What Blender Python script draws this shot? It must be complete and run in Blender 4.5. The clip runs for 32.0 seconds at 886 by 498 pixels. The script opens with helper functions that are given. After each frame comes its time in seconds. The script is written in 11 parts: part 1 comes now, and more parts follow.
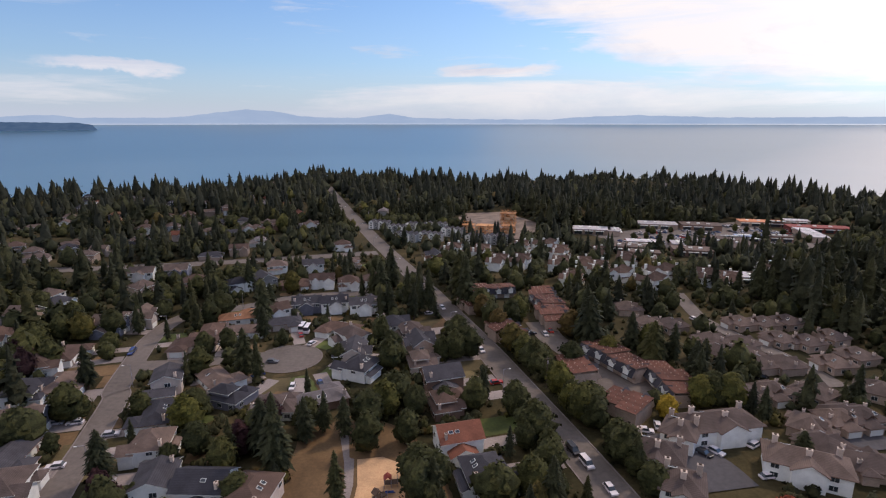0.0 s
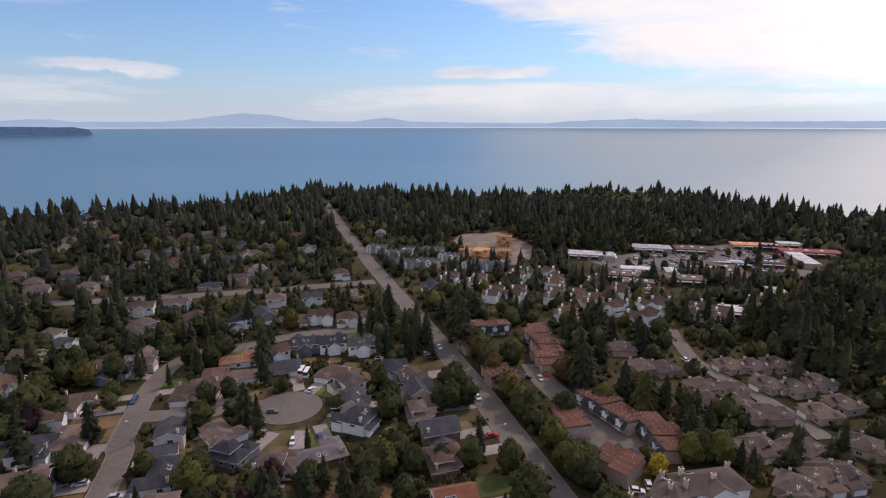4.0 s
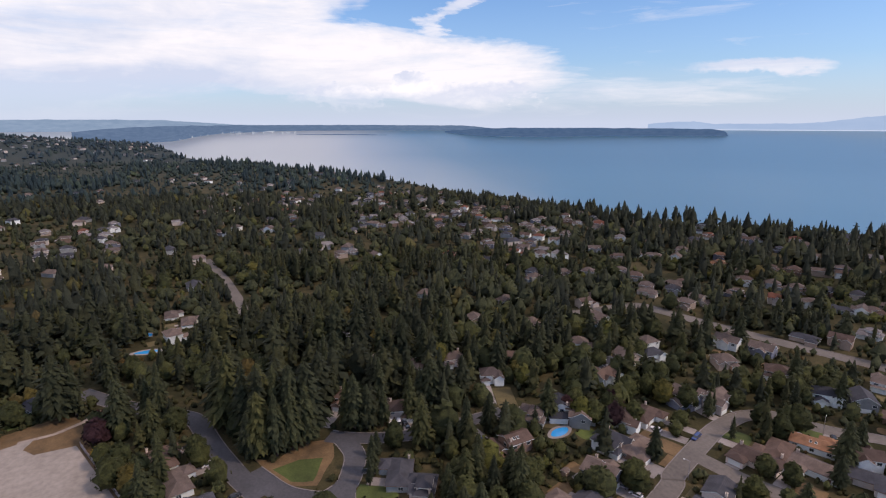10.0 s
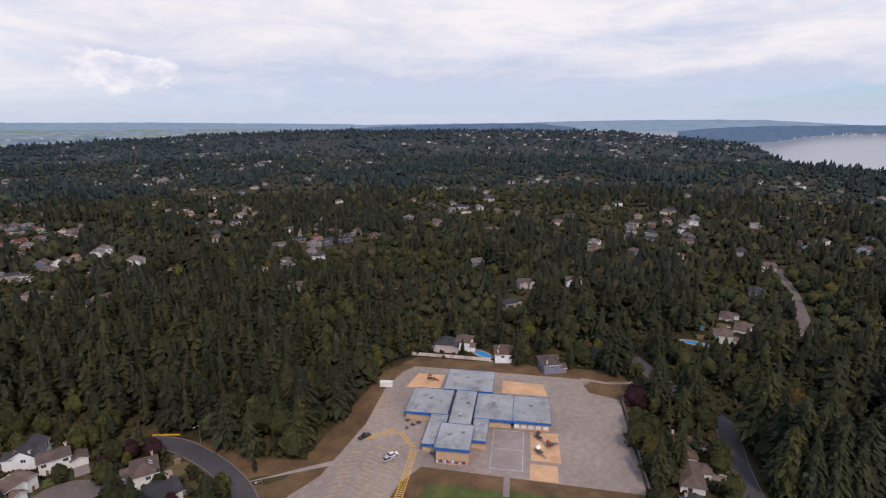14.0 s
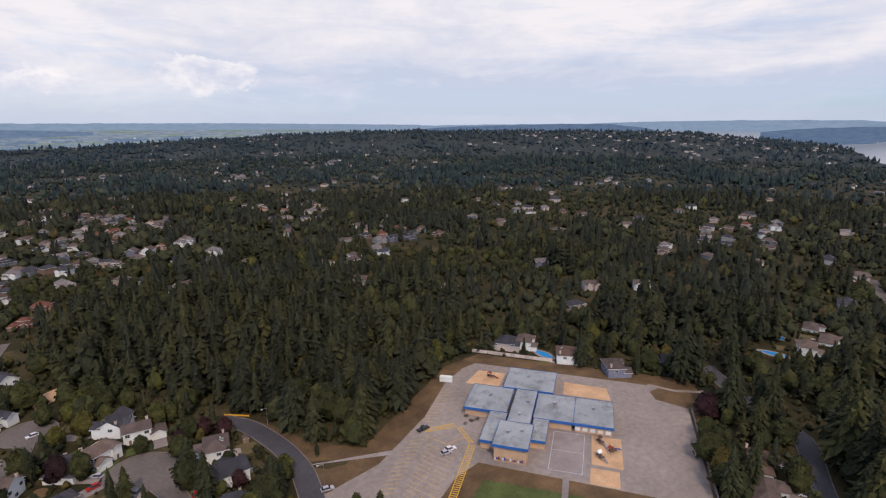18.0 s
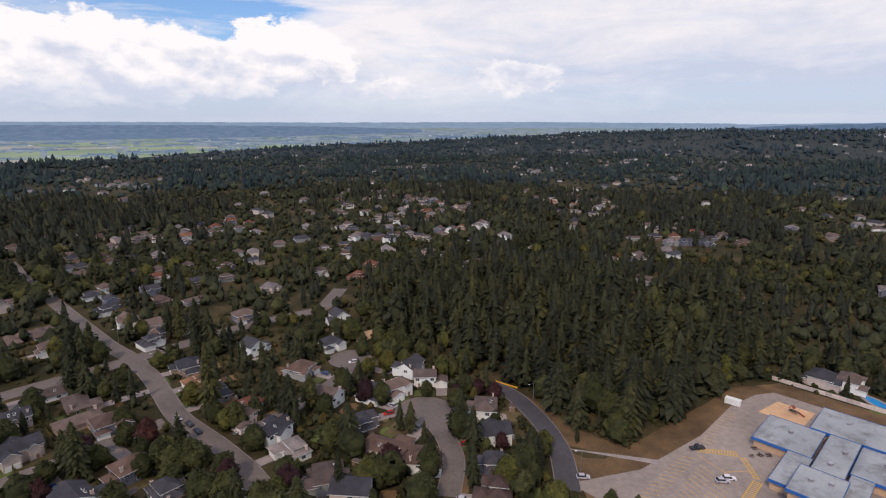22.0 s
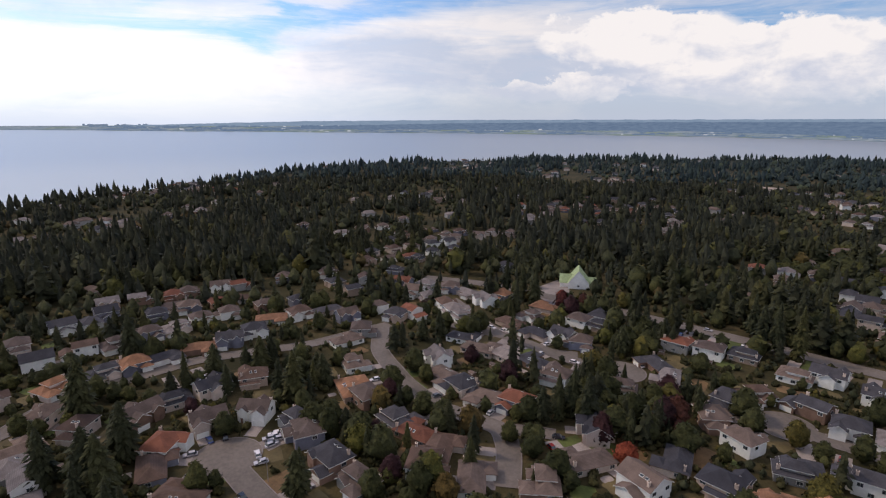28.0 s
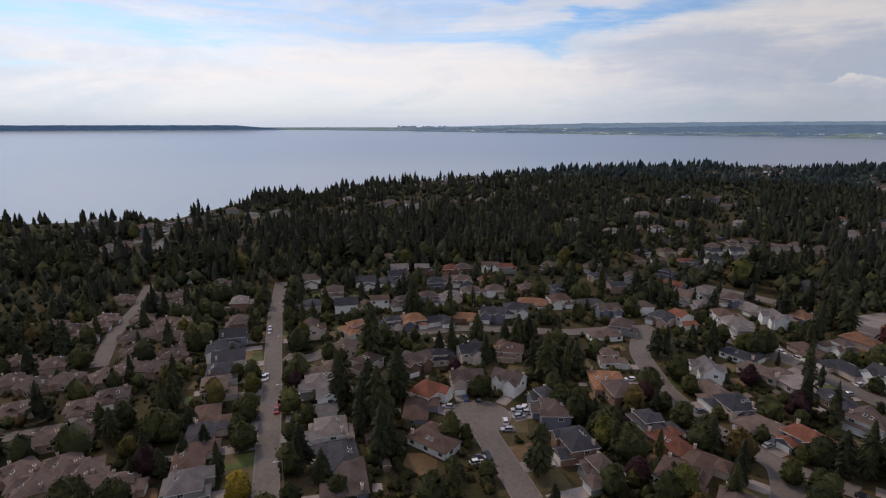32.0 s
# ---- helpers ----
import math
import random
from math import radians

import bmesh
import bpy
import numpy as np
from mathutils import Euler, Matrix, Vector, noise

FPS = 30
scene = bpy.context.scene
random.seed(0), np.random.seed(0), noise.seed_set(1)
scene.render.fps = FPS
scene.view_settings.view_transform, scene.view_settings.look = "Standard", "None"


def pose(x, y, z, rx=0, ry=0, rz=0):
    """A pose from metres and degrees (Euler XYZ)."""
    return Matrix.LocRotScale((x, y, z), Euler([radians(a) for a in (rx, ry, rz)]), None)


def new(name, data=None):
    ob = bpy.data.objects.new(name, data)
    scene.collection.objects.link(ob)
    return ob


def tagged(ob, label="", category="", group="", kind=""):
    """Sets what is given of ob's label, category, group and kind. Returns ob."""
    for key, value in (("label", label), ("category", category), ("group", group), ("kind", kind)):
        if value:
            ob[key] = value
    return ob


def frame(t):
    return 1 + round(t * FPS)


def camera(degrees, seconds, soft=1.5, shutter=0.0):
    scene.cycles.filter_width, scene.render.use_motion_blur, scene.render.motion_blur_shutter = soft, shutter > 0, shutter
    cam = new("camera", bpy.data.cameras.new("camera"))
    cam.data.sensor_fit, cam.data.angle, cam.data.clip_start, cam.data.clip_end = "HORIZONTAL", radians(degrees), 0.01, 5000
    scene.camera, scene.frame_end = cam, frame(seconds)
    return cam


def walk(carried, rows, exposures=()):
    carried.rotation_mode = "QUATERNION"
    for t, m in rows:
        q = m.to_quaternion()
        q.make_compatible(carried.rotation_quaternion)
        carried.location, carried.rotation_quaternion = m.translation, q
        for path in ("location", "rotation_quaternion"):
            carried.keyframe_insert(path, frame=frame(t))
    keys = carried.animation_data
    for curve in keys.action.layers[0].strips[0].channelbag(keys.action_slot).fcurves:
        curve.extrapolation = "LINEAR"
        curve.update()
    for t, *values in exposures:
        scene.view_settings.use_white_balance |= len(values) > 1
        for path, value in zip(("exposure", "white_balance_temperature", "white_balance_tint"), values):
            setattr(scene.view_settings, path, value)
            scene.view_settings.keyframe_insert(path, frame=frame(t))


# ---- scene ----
cam = camera(78.43, 32.0, soft=1.2)
PATH = [
    (0, pose(0, 0, 84.39, 76.90, 0, 1.08)),
    (0.5, pose(0, 0, 86.63, 76.93, 0, 1.08)),
    (1, pose(0, 0, 88.97, 76.97, 0, 1.08)),
    (1.5, pose(0, 0, 91.39, 76.99, 0, 1.07)),
    (2, pose(0, 0, 93.77, 77.01, 0, 1.05)),
    (2.5, pose(0, 0, 96.15, 77.03, 0, 0.97)),
    (3, pose(0, 0, 98.49, 77.04, 0, 0.86)),
    (3.5, pose(0, 0, 100.90, 77.04, 0, 0.73)),
    (5.5, pose(0, 0, 111.01, 77.03, 0, 1.15)),
    (6, pose(0, 0, 113.39, 77.04, 0, 5.38)),
    (6.5, pose(0, 0, 115.87, 77.02, 0, 11.89)),
    (7, pose(0, 0, 118.42, 76.99, 0, 18.46)),
    (7.5, pose(0, 0, 120.83, 77.00, 0, 25.04)),
    (8, pose(0, 0, 122.82, 76.99, 0, 31.86)),
    (8.5, pose(0, 0, 124.11, 76.98, 0, 38.98)),
    (9, pose(0, 0, 124.64, 76.96, 0, 46.12)),
    (9.5, pose(0, 0, 124.84, 76.95, 0, 53.20)),
    (10, pose(0, 0, 124.93, 76.93, 0, 60.20)),
    (10.5, pose(0, 0, 124.93, 76.94, 0, 67.23)),
    (11, pose(0, 0, 124.67, 76.96, 0, 74.27)),
    (11.5, pose(0, 0, 124.47, 76.96, 0, 81.22)),
    (12, pose(0, 0, 124.32, 76.92, 0, 88.23)),
    (12.5, pose(0, 0, 124.16, 76.90, 0, 95.33)),
    (13, pose(0, 0, 124.14, 76.94, 0, 102.43)),
    (13.5, pose(0, 0, 124.09, 76.97, 0, 109.61)),
    (14, pose(0, 0, 124.04, 76.93, 0, 116.94)),
    (14.5, pose(0, 0, 124.02, 76.93, 0, 120.00)),
    (16.5, pose(0, 0, 123.65, 77.02, 0, 122.33)),
    (17, pose(0, 0, 123.08, 77.02, 0, 122.82)),
    (17.5, pose(0, 0, 122.43, 77.02, 0, 123.32)),
    (18, pose(0, 0, 121.70, 77.02, 0, 123.77)),
    (18.5, pose(0, 0, 120.91, 77.04, 0, 124.18)),
    (19, pose(0, 0, 120.19, 77.08, 0, 124.58)),
    (19.5, pose(0, 0, 119.46, 77.02, 0, 124.97)),
    (20, pose(0, 0, 118.92, 76.96, 0, 126.00)),
    (20.5, pose(0, 0, 118.25, 76.96, 0, 131.80)),
    (21, pose(0, 0, 117.33, 76.98, 0, 139.07)),
    (21.5, pose(0, 0, 116.46, 77.00, 0, 146.41)),
    (22, pose(0, 0, 115.77, 76.97, 0, 153.80)),
    (22.5, pose(0, 0, 115.15, 76.89, 0, 161.09)),
    (23, pose(0, 0, 114.49, 76.87, 0, 168.63)),
    (23.5, pose(0, 0, 113.77, 76.88, 0, 176.02)),
    (24, pose(0, 0, 112.86, 76.83, 0, 183.57)),
    (24.5, pose(0, 0, 112.07, 76.77, 0, 191.07)),
    (25, pose(0, 0, 111.22, 76.78, 0, 198.63)),
    (25.5, pose(0, 0, 110.22, 76.79, 0, 206.21)),
    (27.5, pose(0, 0, 107.26, 76.84, 0, 235.81)),
    (28, pose(0, 0, 106.56, 76.83, 0, 242.82)),
    (28.5, pose(0, 0, 105.75, 76.79, 0, 249.67)),
    (29, pose(0, 0, 104.82, 76.83, 0, 255.85)),
    (29.5, pose(0, 0, 103.82, 76.89, 0, 261.52)),
    (30, pose(0, 0, 102.87, 76.94, 0, 264.37)),
    (30.5, pose(0, 0, 101.97, 76.99, 0, 266.33)),
    (31, pose(0, 0, 101.16, 77.03, 0, 267.88)),
    (31.5, pose(0, 0, 100.32, 77.07, 0, 269.47)),
    (32, pose(0, 0, 99.38, 77.13, 0, 271.10)),
]
walk(cam, PATH, [(0, 0.03, 6650, 16), (6, 0.02, 6650, 16), (9, 0.2, 6550, 16), (12, 0.10, 6500, 16), (18, 0.02, 6500, 15), (24, 0.06, 6550, 15), (28, -0.08, 6600, 14), (32, -0.46, 6600, 13)])

# ---------------------------------------------------------------- light and sky
SUN_YAW, SUN_EL = -48.0, 46.0
world = bpy.data.worlds.new("sky")
scene.world = world
world.use_nodes = True
wt = world.node_tree
wt.nodes.clear()


def wm(op, a, b=None, clamp=False):
    n = wt.nodes.new("ShaderNodeMath")
    n.operation, n.use_clamp = op, clamp
    for i, v in enumerate((a, b)):
        if v is None:
            continue
        if isinstance(v, (int, float)):
            n.inputs[i].default_value = v
        else:
            wt.links.new(v, n.inputs[i])
    return n.outputs[0]


def wramp(fac, *stops):
    n = wt.nodes.new("ShaderNodeValToRGB")
    wt.links.new(fac, n.inputs[0])
    el = n.color_ramp.elements
    while len(el) < len(stops):
        el.new(0.5)
    for e, (p, c) in zip(el, stops):
        e.position, e.color = p, (*c, 1) if len(c) == 3 else c
    return n.outputs[0]


def wmix(fac, a, b):
    n = wt.nodes.new("ShaderNodeMix")
    n.data_type = "RGBA"
    for i, v in ((0, fac), (6, a), (7, b)):
        if isinstance(v, (int, float)):
            n.inputs[i].default_value = v
        elif isinstance(v, tuple):
            n.inputs[i].default_value = (*v, 1)
        else:
            wt.links.new(v, n.inputs[i])
    return n.outputs[2]


def wnoise(vec, scale, detail=6.0, rough=0.55, dist=0.0):
    n = wt.nodes.new("ShaderNodeTexNoise")
    n.inputs["Scale"].default_value, n.inputs["Detail"].default_value = scale, detail
    n.inputs["Roughness"].default_value, n.inputs["Distortion"].default_value = rough, dist
    wt.links.new(vec, n.inputs["Vector"])
    return n.outputs[0]


def wmap(vec, scale, loc=(0, 0, 0)):
    n = wt.nodes.new("ShaderNodeMapping")
    n.inputs["Scale"].default_value, n.inputs["Location"].default_value = scale, loc
    wt.links.new(vec, n.inputs["Vector"])
    return n.outputs[0]


sky = wt.nodes.new("ShaderNodeTexSky")
sky.sky_type, sky.sun_disc = "NISHITA", False
sky.sun_elevation, sky.sun_rotation = radians(SUN_EL), radians(-SUN_YAW)
sky.altitude, sky.air_density, sky.dust_density, sky.ozone_density = 150, 1.0, 1.2, 1.5
tc = wt.nodes.new("ShaderNodeTexCoord").outputs["Generated"]
sep = wt.nodes.new("ShaderNodeSeparateXYZ")
wt.links.new(tc, sep.inputs[0])
dx, dy, dz = sep.outputs
up = wm("MAXIMUM", dz, 0.0)
# thin haze towards the horizon
deep = wt.nodes.new("ShaderNodeMix")
deep.data_type, deep.blend_type = "RGBA", "MULTIPLY"
deep.inputs[0].default_value, deep.inputs[7].default_value = 1.0, (0.78, 1.10, 1.42, 1)
wt.links.new(sky.outputs[0], deep.inputs[6])
clear = wmix(wramp(up, (0.0, (0.85,) * 3), (0.035, (0.55,) * 3), (0.10, (0.18,) * 3), (0.25, (0.0,) * 3)), deep.outputs[2], (5.9, 6.6, 8.0))


def mass(yaw, el, inner, outer):
    """1 in the middle of a bright part of the sky in that bearing and height, falling to 0 at the outer angle."""
    a, e = radians(yaw), radians(el)
    n = wt.nodes.new("ShaderNodeVectorMath")
    n.operation = "DOT_PRODUCT"
    n.inputs[1].default_value = (-math.sin(a) * math.cos(e), math.cos(a) * math.cos(e), math.sin(e))
    wt.links.new(tc, n.inputs[0])
    m = wt.nodes.new("ShaderNodeMapRange")
    m.interpolation_type = "SMOOTHSTEP"
    m.inputs["From Min"].default_value, m.inputs["From Max"].default_value = math.cos(radians(outer)), math.cos(radians(inner))
    wt.links.new(n.outputs["Value"], m.inputs["Value"])
    return m.outputs[0]


# bearing (-46 to 314) and height of each direction, in degrees
bearing = wm("SUBTRACT", wm("FLOORED_MODULO", wm("ADD", wm("DEGREES", wm("ARCTAN2", wm("MULTIPLY", dx, -1.0), dy)), 46.0), 360.0), 46.0)
height = wm("DEGREES", wm("ARCSINE", dz))


def plane(du, dv):
    """Bearing and height as a plane, pushed about by two noises so that cloud edges fray."""
    c = wt.nodes.new("ShaderNodeCombineXYZ")
    wt.links.new(wm("ADD", bearing, du), c.inputs[0]), wt.links.new(wm("ADD", height, dv), c.inputs[1])
    return c.outputs[0]


def shift(n, by):
    return wm("MULTIPLY", wm("SUBTRACT", n, 0.5), by)


flat = plane(0.0, 0.0)
streak = wnoise(wmap(flat, (0.045, 0.28, 1), (3.0, 1.0, 0)), 1.0, 9.0, 0.60, 0.6)
drift = wnoise(wmap(flat, (0.10, 0.22, 1), (9.0, 4.0, 0)), 1.0, 7.0, 0.62, 0.3)
puff = wnoise(wmap(flat, (0.20, 0.34, 1), (2.7, 1.1, 0)), 1.0, 10.0, 0.62, 0.25)
above = wnoise(wmap(flat, (0.20, 0.34, 1), (2.7, 1.55, 0)), 1.0, 5.0, 0.55, 0.2)
curl = wnoise(wmap(flat, (0.5, 0.75, 1), (7.0, 5.0, 0)), 1.0, 8.0, 0.6, 0.2)
sheet_at = plane(shift(drift, 14.0), shift(streak, 5.0))
heap_at = plane(wm("ADD", shift(puff, 9.0), shift(curl, 3.0)), wm("ADD", shift(curl, 2.2), shift(puff, 5.0)))


def bank(at, yaw, el, wide, high, tilt=0.0, edge=0.35):
    """1 inside an oval of cloud round that bearing and height, with a soft edge."""
    n = wt.nodes.new("ShaderNodeMapping")
    n.vector_type = "TEXTURE"
    n.inputs["Location"].default_value, n.inputs["Rotation"].default_value = (yaw, el, 0), (0, 0, radians(tilt))
    n.inputs["Scale"].default_value = (wide, high, 1)
    wt.links.new(at, n.inputs["Vector"])
    d = wt.nodes.new("ShaderNodeVectorMath")
    d.operation = "LENGTH"
    wt.links.new(n.outputs[0], d.inputs[0])
    m = wt.nodes.new("ShaderNodeMapRange")
    m.interpolation_type = "SMOOTHSTEP"
    m.inputs["From Min"].default_value, m.inputs["From Max"].default_value = 1 + edge, 1 - edge
    wt.links.new(d.outputs["Value"], m.inputs["Value"])
    return m.outputs[0]


def banks(at, *ovals):
    """The densest of several ovals, each weighted by its first number."""
    out = None
    for amount, *o in ovals:
        b = wm("MULTIPLY", bank(at, *o), amount)
        out = b if out is None else wm("MAXIMUM", out, b)
    return out


# sheets: the bright shield in the south-west, the grey ceiling in the east, veils in the north-west
sheets = banks(sheet_at, (1.0, -40, 16.5, 37, 13, 0, 0.16), (0.85, -8, 2.0, 19, 1.9, 0, 0.45), (0.95, -4, 5.4, 4.6, 0.5, 0, 0.6), (0.8, 31, 4.5, 5.2, 0.6, 6, 0.6), (0.4, 8, 6.7, 4, 0.35, 0, 0.7),
               (0.5, 41, 2.6, 12, 1.4, 0, 0.6), (0.55, -31, 2.0, 8, 0.6, 0, 0.6), (1.0, 76, 6.2, 29, 3.5, 4, 0.2), (1.0, 112, 12, 41, 13, 0, 0.15), (0.7, 58, 10.4, 5, 0.7, -30, 0.7))
# the last oval, high overhead, is unseen, added to whiten the ground light
sheets = wm("MAXIMUM", sheets, banks(sheet_at, (1.0, 150, 7, 18, 7, 0, 0.25), (0.9, 160, 13.5, 22, 3.6, 0, 0.3), (0.75, 200, 14.0, 30, 3.0, 0, 0.5), (0.40, 212, 11.5, 34, 4.0, 0, 0.8), (1.0, 200, 2.0, 70, 3.6, 0, 0.4), (1.0, 240, 5.5, 22, 5.2, -4, 0.25),
                                     (1.0, 268, 3.6, 24, 3.8, 6, 0.3), (0.9, 290, 2.5, 24, 3.6, 0, 0.4), (0.7, 262, 11, 10, 1.6, -8, 0.6), (0.7, 300, 10.3, 12, 1.2, 5, 0.6), (0.42, 288, 9.5, 32, 7.5, 4, 0.8), (0.75, 302, 6.2, 16, 1.5, 3, 0.7), (0.8, 60, 55, 200, 32, 0, 0.5)))
wisp = wnoise(wmap(flat, (0.10, 0.9, 1), (1.0, 6.0, 0)), 1.0, 8.0, 0.65, 0.8)
cover = wramp(wm("ADD", wm("ADD", wm("MULTIPLY", sheets, 0.80), shift(streak, 0.75)), shift(wisp, 0.95)), (0.10, (0, 0, 0)), (0.45, (0.7,) * 3), (0.80, (1, 1, 1)))
bright = banks(sheet_at, (1.0, -40, 16.5, 38, 14, 0, 0.3), (0.8, -8, 3.2, 22, 2.0, 0, 0.5), (0.55, 70, 8.5, 16, 3.0, 0, 0.7), (0.5, 56, 4.5, 14, 2.0, 0, 0.6), (0.75, 160, 7.0, 15, 3.6, 12, 0.4), (0.9, 275, 4.0, 26, 5, 0, 0.6),
               (0.55, 112, 11, 34, 3.0, 0, 0.7), (0.8, 242, 8.6, 16, 1.3, 0, 0.6))
grey = banks(sheet_at, (0.85, 120, 3.4, 40, 2.4, 0, 0.6), (0.8, 90, 4.0, 12, 1.6, 0, 0.7), (1.0, 247, 6.2, 10, 2.4, 6, 0.4), (0.6, 150, 4.6, 8, 1.8, 0, 0.6), (0.75, 200, 1.4, 50, 1.6, 0, 0.7), (0.8, 231, 4.6, 8, 3.0, 0, 0.6))
shade = wnoise(wmap(flat, (0.06, 0.24, 1), (5.0, 2.0, 0)), 1.0, 10.0, 0.62, 0.7)
lit = wm("ADD", wm("ADD", wm("ADD", shade, shift(curl, 0.22)), wm("MULTIPLY", bright, 0.26)), wm("MULTIPLY", grey, -0.26))
cloud = wmix(wramp(lit, (0.28, (0, 0, 0)), (0.72, (1, 1, 1))), (5.6, 6.3, 7.6), (8.8, 8.65, 8.75))
# heaps: the long bank in the north, a tower over the bay, small heads along the horizon
heaps = banks(heap_at, (1.0, 186, 5.2, 19, 3.5, 0, 0.2), (1.0, 169, 6.4, 6, 3.0, 0, 0.2), (1.0, 195, 6.4, 5, 2.8, 0, 0.2), (1.0, 213, 5.0, 12, 3.4, 0, 0.25), (0.9, 224, 7.5, 9, 2.6, 0, 0.25), (0.9, 231, 3.2, 8, 1.3, 0, 0.3),
              (0.75, 146, 4.4, 4.5, 1.7, 0, 0.3), (0.8, 70, 2.7, 6, 1.0, 0, 0.4), (0.9, 59, 3.2, 8, 1.2, 0, 0.35), (0.7, 160, 3.4, 5, 1.0, 0, 0.4))
heap_cover = wramp(heaps, (0.25, (0, 0, 0)), (0.65, (1, 1, 1)))
crest = wm("ADD", wm("ADD", 0.50, wm("MULTIPLY", wm("SUBTRACT", puff, above), 2.4)), wm("MULTIPLY", wm("SUBTRACT", height, 4.0), 0.13))
heap_col = wmix(wramp(wm("ADD", crest, shift(curl, 0.7)), (0.15, (0, 0, 0)), (0.85, (1, 1, 1))), (6.3, 6.8, 7.9), (9.6, 9.4, 9.3))
glow = wm("ADD", wm("ADD", 1.0, wm("MULTIPLY", mass(SUN_YAW, 24, 8, 50), 0.12)), wm("MULTIPLY", mass(286, 8, 8, 50), 0.34))


def scaled(col, f):
    gl = wt.nodes.new("ShaderNodeVectorMath")
    gl.operation = "SCALE"
    wt.links.new(col, gl.inputs[0]), wt.links.new(f, gl.inputs[3])
    return gl.outputs[0]


cloud = scaled(cloud, glow)
clear = scaled(clear, wm("ADD", 1.0, wm("MULTIPLY", mass(-76, 4, 14, 50), 0.34)))
low = wramp(up, (0.0, (0.15,) * 3), (0.035, (0.65,) * 3), (0.07, (1, 1, 1)))
rise = wramp(up, (0.012, (0,) * 3), (0.07, (1, 1, 1)))
full = wmix(wm("MULTIPLY", heap_cover, rise), wmix(wm("MULTIPLY", cover, low), clear, cloud), heap_col)
bg = wt.nodes.new("ShaderNodeBackground")
bg.inputs[1].default_value = 0.1
wt.links.new(full, bg.inputs[0])
wo = wt.nodes.new("ShaderNodeOutputWorld")
wt.links.new(bg.outputs[0], wo.inputs[0])

sun = new("sun", bpy.data.lights.new("sun", "SUN"))
sun.data.energy, sun.data.angle, sun.data.color = 1.7, radians(6), (1.0, 0.85, 0.66)
sun.matrix_world = pose(0, 0, 400, 90 - SUN_EL, 0, SUN_YAW + 180)


# ---------------------------------------------------------------- materials
MATS = {}


class Nodes:
    """A small hand for writing node materials."""

    def __init__(self, name):
        self.m = bpy.data.materials.new(name)
        self.m.use_nodes = True
        self.t = self.m.node_tree
        self.b = self.t.nodes["Principled BSDF"]
        self.obj = self.t.nodes.new("ShaderNodeTexCoord").outputs["Object"]
        self.pos = self.t.nodes.new("ShaderNodeNewGeometry").outputs["Position"]
        MATS[name] = self.m

    def put(self, src, node, i):
        if isinstance(src, (int, float)):
            node.inputs[i].default_value = src
        elif isinstance(src, tuple):
            node.inputs[i].default_value = (*src, 1) if len(src) == 3 else src
        else:
            self.t.links.new(src, node.inputs[i])

    def noise(self, vec, scale, detail=4.0, rough=0.6):
        n = self.t.nodes.new("ShaderNodeTexNoise")
        n.inputs["Scale"].default_value, n.inputs["Detail"].default_value, n.inputs["Roughness"].default_value = scale, detail, rough
        self.t.links.new(vec, n.inputs["Vector"])
        return n.outputs[0]

    def ramp(self, fac, *stops):
        n = self.t.nodes.new("ShaderNodeValToRGB")
        self.t.links.new(fac, n.inputs[0])
        el = n.color_ramp.elements
        while len(el) < len(stops):
            el.new(0.5)
        for e, (p, c) in zip(el, stops):
            e.position, e.color = p, (*c, 1)
        return n.outputs[0]

    def mix(self, fac, a, b, blend="MIX"):
        n = self.t.nodes.new("ShaderNodeMix")
        n.data_type, n.blend_type = "RGBA", blend
        self.put(fac, n, 0), self.put(a, n, 6), self.put(b, n, 7)
        return n.outputs[2]

    def math(self, op, a, b):
        n = self.t.nodes.new("ShaderNodeMath")
        n.operation = op
        self.put(a, n, 0), self.put(b, n, 1)
        return n.outputs[0]

    def rand(self):
        return self.t.nodes.new("ShaderNodeObjectInfo").outputs["Random"]

    def island(self):
        return self.t.nodes.new("ShaderNodeNewGeometry").outputs["Random Per Island"]

    def tint(self):
        n = self.t.nodes.new("ShaderNodeAttribute")
        n.attribute_name = "tint"
        return n.outputs["Fac"]

    def bump(self, height, strength=0.4, distance=0.05):
        n = self.t.nodes.new("ShaderNodeBump")
        n.inputs["Strength"].default_value, n.inputs["Distance"].default_value = strength, distance
        self.t.links.new(height, n.inputs["Height"])
        self.t.links.new(n.outputs[0], self.b.inputs["Normal"])

    def done(self, colour, rough=0.9, metal=0.0, spec=0.3):
        self.put(colour, self.b, "Base Color")
        self.put(rough, self.b, "Roughness")
        self.b.inputs["Metallic"].default_value = metal
        self.b.inputs["Specular IOR Level"].default_value = spec
        return self.m


def dull(c, f):
    return tuple(v * f for v in c)


def warm(c):
    """Turns a base colour slightly redder, for all paint, leaf and stone here."""
    return (c[0] * 1.06, c[1] * 0.945, c[2] * 0.96)


